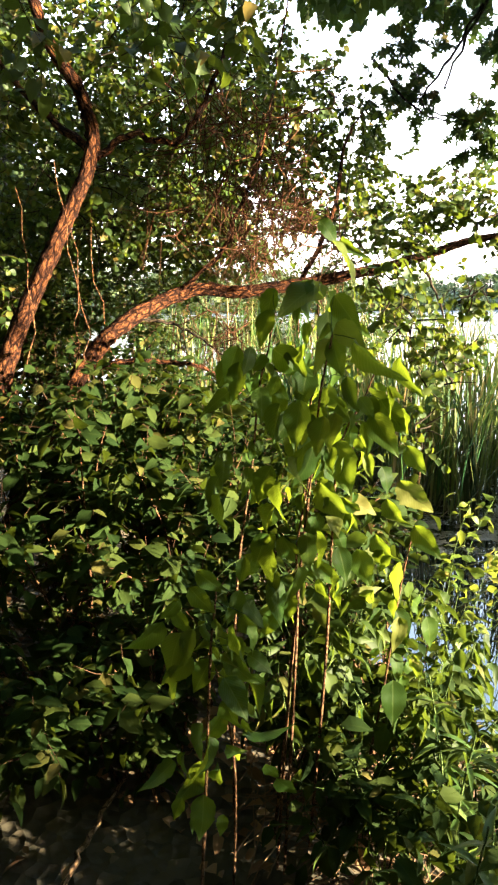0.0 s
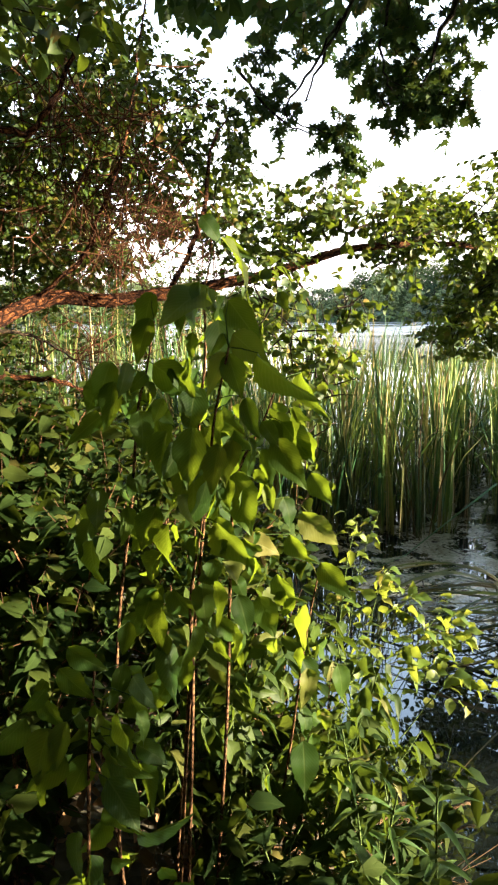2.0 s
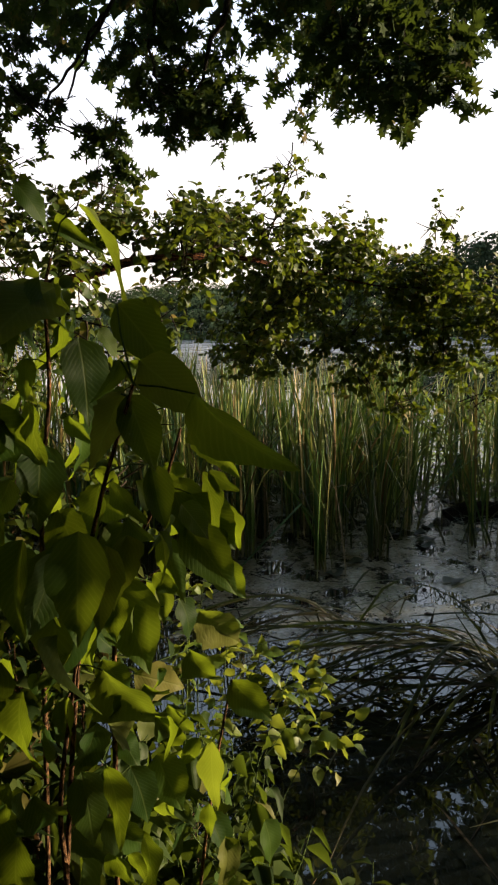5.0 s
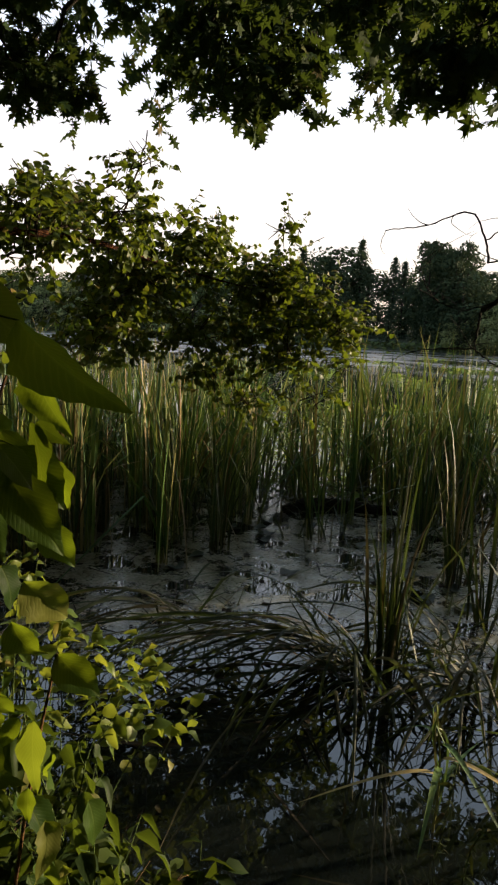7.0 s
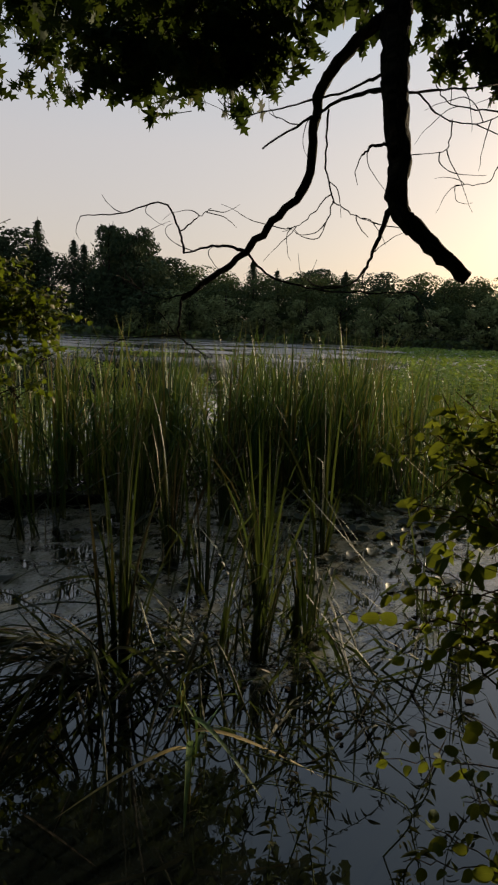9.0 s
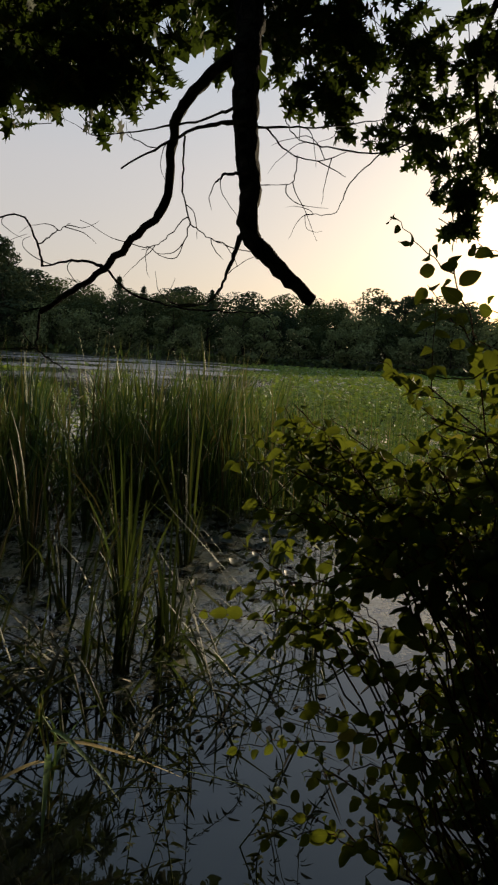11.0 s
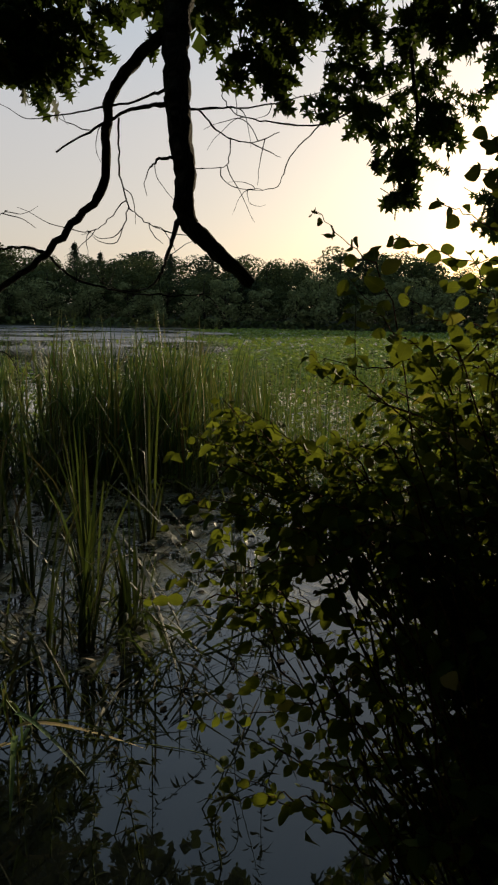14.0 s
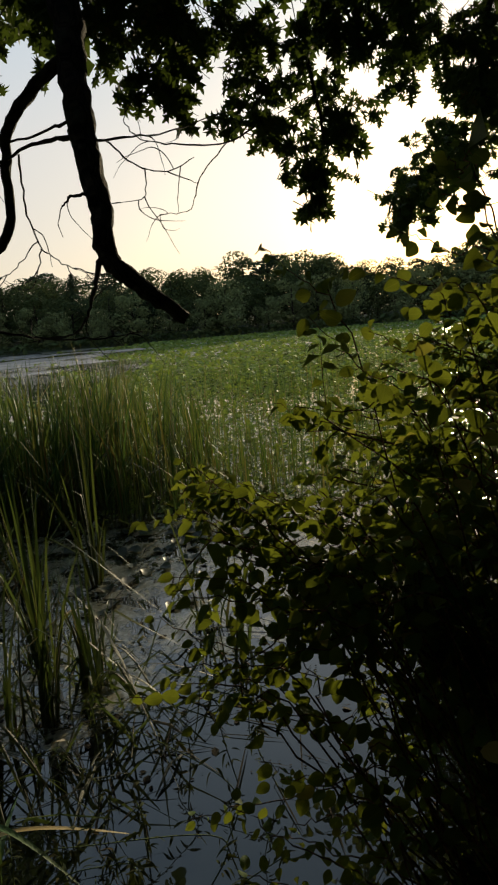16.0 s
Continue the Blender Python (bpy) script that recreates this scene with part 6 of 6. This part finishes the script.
def undergrowth():
    front = ((-0.55, 2.4, 0.42, 0.7, 1.35, 13, 0.055), (-0.08, 2.5, 0.38, 0.7, 1.25, 13, 0.055), (-1.15, 2.6, 0.45, 0.7, 1.4, 12, 0.055), (0.28, 2.45, 0.3, 0.6, 1.05, 11, 0.05), (-0.5, 1.95, 0.28, 0.45, 0.75, 7, 0.055), (-0.15, 1.95, 0.25, 0.5, 1.0, 10, 0.05), (-0.95, 2.05, 0.3, 0.45, 0.8, 7, 0.055), (-0.35, 3.1, 0.4, 0.8, 1.4, 12, 0.05))
    behind = ((-0.6, 3.95, 0.4, 0.9, 1.45, 12, 0.05), (-0.4, 4.5, 0.4, 0.8, 1.4, 12, 0.05), (-0.95, 4.6, 0.45, 0.9, 1.6, 12, 0.055), (-1.6, 2.9, 0.5, 0.9, 1.6, 12, 0.055), (0.2, 3.1, 0.35, 0.6, 1.2, 11, 0.05), (0.62, 2.2, 0.25, 0.45, 0.8, 9, 0.05), (0.5, 2.9, 0.25, 0.4, 0.95, 9, 0.05), (-0.75, 2.95, 0.4, 1.0, 1.5, 13, 0.055), (-0.2, 3.35, 0.42, 1.0, 1.45, 14, 0.05), (0.25, 3.5, 0.36, 0.9, 1.35, 13, 0.05), (-0.3, 2.75, 0.32, 0.9, 1.4, 12, 0.055))
    for x, y, r, z0, z1, n, size in front + behind:
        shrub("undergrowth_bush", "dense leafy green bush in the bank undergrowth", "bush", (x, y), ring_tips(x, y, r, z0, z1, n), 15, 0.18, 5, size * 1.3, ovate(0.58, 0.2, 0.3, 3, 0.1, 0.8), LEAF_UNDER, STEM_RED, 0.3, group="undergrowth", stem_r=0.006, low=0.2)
    for x, y, r, z0, z1, n in ((0.5, 1.55, 0.22, 0.42, 0.7, 10), (0.75, 1.75, 0.22, 0.35, 0.65, 10), (0.72, 1.3, 0.2, 0.35, 0.7, 9), (0.35, 1.95, 0.22, 0.4, 0.8, 9)):
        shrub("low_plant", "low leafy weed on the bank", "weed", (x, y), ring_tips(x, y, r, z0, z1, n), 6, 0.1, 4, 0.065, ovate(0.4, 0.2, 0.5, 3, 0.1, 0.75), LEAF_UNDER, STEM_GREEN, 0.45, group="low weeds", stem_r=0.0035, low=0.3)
    # unseen bushes behind the path, added to block sky light from the undergrowth
    for x, y in ((0.3, -1.9), (-0.6, -1.5), (-1.4, -0.6), (-1.7, 0.4), (-1.6, 1.4), (-0.95, 0.75), (-0.75, 0.0)):
        shrub("thicket_bush", "tall leafy bush of the shaded thicket and its unseen light screen", "bush", (x, y), ring_tips(x, y, 0.5, 0.9, 2.1, 12), 18, 0.3, 6, 0.08, ovate(0.6, 0.2, 0.3, 2, 0.1, 0.8), LEAF_UNDER, STEM_RED, 0.3, group="thicket", stem_r=0.01, low=0.1)
    # a taller outer ring, also out of view, added to cut the fill light
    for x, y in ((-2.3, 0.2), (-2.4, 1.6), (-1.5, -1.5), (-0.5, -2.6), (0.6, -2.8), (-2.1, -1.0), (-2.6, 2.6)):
        shrub("thicket_bush", "tall leafy bush of the shaded thicket and its unseen light screen", "bush", (x, y), ring_tips(x, y, 0.8, 1.2, 3.3, 16), 26, 0.35, 6, 0.1, ovate(0.6, 0.2, 0.3, 2, 0.1, 0.8), LEAF_UNDER, STEM_RED, 0.3, group="thicket", stem_r=0.012, low=0.1)
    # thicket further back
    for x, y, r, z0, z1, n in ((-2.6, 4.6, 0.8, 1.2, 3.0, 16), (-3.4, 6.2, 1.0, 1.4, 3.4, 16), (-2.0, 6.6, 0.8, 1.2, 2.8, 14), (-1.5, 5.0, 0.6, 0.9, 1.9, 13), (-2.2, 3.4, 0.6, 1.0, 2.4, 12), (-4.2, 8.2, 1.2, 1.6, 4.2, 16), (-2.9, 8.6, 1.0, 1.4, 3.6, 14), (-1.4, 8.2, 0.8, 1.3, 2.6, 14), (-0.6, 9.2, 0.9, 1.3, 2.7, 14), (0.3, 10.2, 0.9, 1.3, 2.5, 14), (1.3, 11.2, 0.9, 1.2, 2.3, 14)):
        shrub("thicket_bush", "tall leafy bush of the shaded thicket and its unseen light screen", "bush", (x, y), ring_tips(x, y, r, z0, z1, n), 24, 0.35, 7, 0.07, ovate(0.6, 0.2, 0.3, 2, 0.1, 0.8), LEAF_UNDER, STEM_RED, 0.3, group="thicket", stem_r=0.012, low=0.15)


def creeper():
    shrub("creeper", "lime green creeper trailing over the water's edge", "creeper", (0.78, 2.5), ((1.25, 3.4, 0.75), (1.17, 3.0, 0.62), (0.92, 2.9, 0.6), (1.19, 2.8, 0.59), (1.41, 2.9, 0.53), (0.95, 2.7, 0.5), (1.49, 2.9, 0.45), (1.05, 3.1, 0.8), (1.5, 2.62, 0.3), (1.4, 2.75, 0.4)), 6, 0.13, 3, 0.06, BROAD, LEAF_LIME, STEM_GREEN, 0.3, 150, LIME_MESHES, stem_r=0.003, low=0.45)


def herb(x, y, height, n):
    """An upright herb with narrow leaves in whorls round one stem."""
    z = ground_z(x, y)
    t = thing("herb", (x, y, z), "upright green herb with narrow pointed leaves", "herb", "herbs on the bank")
    g = Geo()
    top = np.array([x + rng.normal(0, 0.04), y + rng.normal(0, 0.04), z + height])
    c = tube(g, [(x, y, z - 0.03), (x + rng.normal(0, 0.02), y, z + height * 0.5), top], 0.004, 0.002, 6, 8, 0.04)
    stem = part("stem", g, STEM_GREEN, t)
    P, D, N, S = [], [], [], []
    for k in range(n):
        f = 0.3 + 0.7 * k / n
        p = c[min(len(c) - 1, int(f * (len(c) - 1)))] + np.array([0, 0, rng.uniform(-0.01, 0.01)])
        a = k * 2.4
        P.append(p)
        D.append((math.cos(a), math.sin(a), 0.2 + 0.9 * f ** 6))
        N.append((0, 0, 1.0))
        S.append((0.125 - 0.055 * f) * rng.uniform(0.8, 1.15))
    leaf_parts("leaf", HERB_MESHES, np.array(P), np.array(D, float), np.array(N, float), np.array(S), stem)


def water_weed(x, y, height):
    t = thing("water_weed", (x, y, 0), "thin smartweed stem standing in the dark water", "water plant", "water weeds")
    g = Geo()
    c = tube(g, [(x, y, -0.05), (x + rng.normal(0, 0.07), y + rng.normal(0, 0.07), height * 0.45), (x + rng.normal(0, 0.16), y + rng.normal(0, 0.16), height * 0.85)], 0.003, 0.0015, 5, 8, 0.04)
    stem = part("stem", g, STEM_GREEN, t)
    n = 34
    k = rng.integers(3, len(c), n)
    a = np.arange(n) * 2.6 + rng.normal(0, 0.5, n)
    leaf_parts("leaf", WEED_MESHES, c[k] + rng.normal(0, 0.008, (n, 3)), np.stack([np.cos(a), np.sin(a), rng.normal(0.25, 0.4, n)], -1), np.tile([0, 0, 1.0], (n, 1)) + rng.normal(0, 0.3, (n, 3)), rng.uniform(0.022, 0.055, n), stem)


def round_leaved_shrub():
    """The shrub on the right-hand bank, in front of the low sun: a dense body and long leafy shoots."""
    root = np.array([1.5, 0.12, ground_z(1.5, 0.12)])
    body = [(1.35, 0.5, 0.85), (1.3, 0.66, 0.65), (1.4, 0.3, 1.05), (1.25, 0.55, 0.5)]
    for k in range(80):
        way, reach = rng.uniform(91.5, 114), rng.uniform(1.45, 2.4)
        top = 1.64 + reach * math.tan(radians(np.interp(way, [91, 98, 104, 114], [-4.0, 0.0, 4.5, 9.0])))
        low = np.interp(way, [91, 95], [0.75, 0.1])
        body.append((reach * math.sin(radians(way)), 0.86 + reach * math.cos(radians(way)), top - (top - low) * rng.random() ** 1.5 - 0.08))
    for k in range(11):
        way, reach = rng.uniform(79, 92), rng.uniform(1.4, 1.8)
        body.append((0.12 + reach * math.sin(radians(way)), 0.92 + reach * math.cos(radians(way)), 1.28 + 0.36 * rng.random() * (way - 70) / 22))
    # low stems added to keep the sun off the foot of the bank
    for k in range(9):
        way, reach = rng.uniform(100, 116), rng.uniform(1.25, 1.8)
        body.append((reach * math.sin(radians(way)), 0.86 + reach * math.cos(radians(way)), rng.uniform(0.3, 0.85)))
    t = shrub("round_leaved_shrub", "backlit shrub with round leaves on arching stems over the water", "shrub", (1.5, 0.12), body, 21, 0.19, 7, 0.05, ovate(0.74, 0.16, 0.22, 4, 0.08, 0.85, 0.0, 0.65), LEAF_ROUND, STEM_RED, 0.35, 60, ROUND_MESHES, stem_r=0.006, low=0.12, crook=0.09)

    def spray(a, b, size):
        """A long shoot: bare towards its foot, then round leaves set left and right along it."""
        a, b = np.array(a), np.array(b)
        g = Geo()
        mid = (a + b) / 2 + np.array([0, 0, 0.05 * np.linalg.norm(b - a)]) + rng.normal(0, 0.012, 3)
        foot = root + (a - root) * np.array([0.55, 0.55, 0.4]) + rng.normal(0, 0.07, 3)
        c = tube(g, [root + np.append(rng.normal(0, 0.08, 2), 0), foot, a, mid, b], 0.0034, 0.001, 6, 8, 0.05, 0.006)
        stem = part("shoot", g, STEM_RED, t)
        run = c[int(len(c) * 0.5):]
        seg = np.concatenate([[0], np.linalg.norm(np.diff(run, axis=0), axis=1).cumsum()])
        n = max(6, int(seg[-1] / 0.024))
        at = np.linspace(0.03, 1, n) * seg[-1]
        p = np.stack([np.interp(at, seg, run[:, q]) for q in range(3)], -1)
        along = unit(run[-1] - run[0])
        side = unit(np.cross(along, [0, 0, 1.0]) + rng.normal(0, 0.25, 3))
        sign = np.where(np.arange(n) % 2 == 0, 1.0, -1.0)[:, None]
        d = along * 0.55 + sign * side * 0.8 + rng.normal(0, 0.35, (n, 3)) - np.array([0, 0, 0.35])
        toward = np.array([-0.85, 0.1, 0.35])
        keep = rng.random(n) < 0.86
        leaf_parts("leaf", ROUND_MESHES, (p + d * 0.012)[keep], d[keep], (toward + rng.normal(0, 0.5, (n, 3)))[keep], (size * rng.uniform(0.7, 1.15, n) * np.linspace(1.08, 0.7, n))[keep], stem)

    # a second shrub added behind: shades the lower bank and fills gaps
    body = []
    for k in range(58):
        way, reach = rng.uniform(91.0, 112), rng.uniform(2.3, 3.9)
        top = 1.68 + reach * math.tan(radians(np.interp(way, [91, 98, 104, 112], [-3.0, 2.0, 5.0, 7.5])))
        body.append((reach * math.sin(radians(way)), 0.9 + reach * math.cos(radians(way)), top - (top - 0.4) * rng.random() ** 1.5 - 0.1))
    shrub("round_leaved_shrub", "dense round-leaved shrub over the pond, added to shade the bank", "shrub", (2.0, -0.4), body, 24, 0.22, 6, 0.06, ovate(0.78, 0.16, 0.22, 3, 0.08, 0.9, 0.0, 0.55), LEAF_ROUND, STEM_RED, 0.35, stem_r=0.01, low=0.25)

    upper = (
        ((2.02, 0.77, 1.78), (1.94, 0.99, 2.02)), ((1.92, 0.41, 1.75), (1.95, 0.77, 1.96)), ((1.81, 0.42, 1.86), (1.83, 0.68, 2.02)), ((1.70, 0.46, 1.95), (1.71, 0.62, 2.08)),
        ((1.70, 0.49, 2.03), (1.63, 0.59, 2.13)), ((1.94, 0.46, 1.72), (1.95, 0.62, 1.85)), ((1.86, 0.61, 1.56), (1.87, 0.89, 1.84)), ((1.86, 0.59, 1.65), (1.87, 0.74, 1.79)),
        ((1.76, 0.63, 1.54), (1.77, 0.99, 1.64)), ((1.65, 0.59, 1.57), (1.68, 0.80, 1.71)), ((1.82, 0.40, 1.66), (1.84, 0.59, 1.90)), ((1.65, 0.54, 1.58), (1.57, 0.71, 1.65)),
    )
    lower = (
        ((1.37, 0.79, 1.24), (1.53, 1.21, 1.45)), ((1.44, 0.82, 1.33), (1.56, 1.08, 1.51)), ((1.32, 0.84, 1.23), (1.40, 1.21, 1.33)), ((1.40, 0.83, 1.16), (1.48, 1.17, 1.18)),
        ((1.45, 1.02, 1.03), (1.54, 1.37, 1.02)), ((1.46, 0.80, 1.04), (1.57, 1.05, 1.07)), ((1.41, 0.77, 0.93), (1.58, 1.07, 0.96)), ((1.35, 0.76, 0.82), (1.57, 1.08, 0.83)),
        ((1.30, 0.78, 0.74), (1.46, 1.06, 0.73)), ((1.34, 0.85, 0.62), (1.45, 1.13, 0.64)), ((1.45, 0.72, 1.38), (1.57, 0.93, 1.48)), ((1.33, 0.71, 1.29), (1.46, 0.89, 1.38)),
        ((1.54, 0.96, 0.98), (1.64, 1.16, 1.02)), ((1.39, 0.70, 0.91), (1.52, 0.90, 0.93)),
    )
    for a, b in upper:
        spray(a, b, 0.062)
    for a, b in lower:
        spray(a, b, 0.048)
        for k in range(2):
            spray(np.array(a) + rng.normal(0, 0.05, 3), np.array(b) + rng.normal(0, 0.1, 3) + (np.array(a) - np.array(b)) * rng.uniform(0.05, 0.35), 0.042)


def litter():
    """Dead leaves, straw and fallen sticks on the bank."""
    n = 5200
    x, y = rng.uniform(-2.4, 1.9, n), rng.uniform(-1.8, 3.4, n)
    ok = (bank_distance(x, y) > 0.03) & ((x > -0.1) | (y > 2.2) | (rng.random(n) < 0.25))
    x, y = x[ok], y[ok]
    n = len(x)
    p = np.stack([x, y, land_height(x, y) + rng.uniform(0.004, 0.03, n)], -1)
    d = rng.normal(0, 1, (n, 3)) * np.array([1, 1, 0.25])
    g = Geo()
    stamp(g, ovate(0.55, 0.3, 0.5, 3, 0.3, 0.8), p, d, rng.normal(0, 0.4, (n, 3)) + np.array([0, 0, 1.0]), rng.uniform(0.03, 0.085, n))
    tagged(new("leaf_litter", g.mesh("leaf_litter", LEAF_DEAD)), "brown curled dead leaves covering the bank", "leaf litter", kind="stuff")
    n = 900
    x, y = rng.uniform(0.1, 1.15, n), rng.uniform(1.1, 2.9, n)
    ok = bank_distance(x, y) > 0.06
    x, y = x[ok], y[ok]
    n = len(x)
    a = np.stack([x, y, np.maximum(0.01, land_height(x, y)) + rng.uniform(0.01, 0.08, n)], -1)
    t = rng.normal(0.6, 0.7, n)
    b = a + np.stack([np.cos(t), np.sin(t), rng.normal(0, 0.22, n)], -1) * rng.uniform(0.08, 0.35, (n, 1))
    g = Geo()
    sticks(g, a, b, 0.0022, 0.0012, 0.05)
    tagged(new("dry_straw", g.mesh("dry_straw", TWIG_DRY)), "pale dry stalks lying across the bank", "straw", kind="stuff")
    for x, y, ln, t in ((0.45, 1.5, 0.6, 0.5), (0.5, 1.75, 0.45, 0.2), (0.55, 2.0, 0.6, 0.9), (0.2, 1.9, 0.6, -0.3), (-0.3, 1.5, 0.5, 1.4), (0.75, 2.35, 0.5, -0.1)):
        g = Geo()
        e = (x + math.cos(t) * ln, y + math.sin(t) * ln)
        tube(g, [(x, y, ground_z(x, y) + 0.02), (x * 0.5 + e[0] * 0.5, y * 0.5 + e[1] * 0.5, max(0.02, ground_z(x * 0.5 + e[0] * 0.5, y * 0.5 + e[1] * 0.5)) + 0.03), (e[0], e[1], max(0.01, ground_z(*e)) + 0.03)], 0.009, 0.005, 7, 8, 0.1, 0.006)
        tagged(new("fallen_stick", g.mesh("fallen_stick", TWIG_DRY)), "fallen brown stick lying on the bank", "stick", "fallen sticks")


def background_trunk():
    t = thing("background_tree", (-2.85, 7.2, ground_z(-2.85, 7.2)), "grey-barked tree standing in the thicket", "tree")
    limb(t, [(-2.85, 7.2, 0.3), (-2.8, 7.25, 2.3), (-2.75, 7.4, 3.5), (-2.6, 7.6, 5.2)], 0.13, 0.09, BARK_GREY, "trunk", "", 12)
    limb(t, [(-2.76, 7.35, 3.2), (-2.3, 7.2, 3.9), (-1.6, 7.1, 4.5)], 0.04, 0.015, BARK_GREY, "branch")
    crown, twigs = Geo(), Geo()
    for c, r, n in (((-2.4, 7.0, 4.6), 0.8, 60), ((-1.4, 7.0, 4.7), 0.7, 50), ((-3.2, 7.2, 4.0), 0.8, 60), ((-0.6, 7.4, 5.0), 0.7, 40), ((-3.4, 6.6, 3.2), 0.7, 50), ((-2.0, 7.2, 3.6), 0.6, 34)):
        a, b = cloud(c, r, n, 0.4)
        sticks(twigs, a, b, 0.005, 0.002, 0.05)
        stamp(crown, SMALL_LEAF, *leaves_along(a, b, 9, 0.07, 0.3))
    part("crown", crown, LEAF_SMALL, t, "", "stuff")
    part("twig_mass", twigs, TWIG_DARK, t, "", "stuff")


background_trunk()
undergrowth()
broad_leaved_shrub()
spreading_weeds()
creeper()
for x, y, h, n in ((0.57, 1.12, 0.6, 26), (0.73, 1.46, 0.62, 28), (0.66, 1.3, 0.5, 22), (0.62, 1.0, 0.45, 22), (0.6, 1.65, 0.55, 20), (0.7, 1.62, 0.5, 20)):
    herb(x, y, h, n)
for x, y, h in ((1.75, 1.75, 0.45), (1.9, 1.6, 0.5), (2.05, 1.75, 0.4), (1.8, 1.45, 0.42), (2.2, 1.55, 0.48), (2.3, 1.75, 0.35), (1.95, 1.95, 0.35), (1.6, 1.5, 0.3), (2.3, 1.3, 0.6), (2.45, 1.45, 0.55), (2.6, 1.25, 0.6), (2.1, 1.35, 0.55), (2.7, 1.5, 0.45), (1.85, 1.2, 0.5), (2.5, 1.05, 0.5)):
    water_weed(x, y, h)
round_leaved_shrub()
litter()
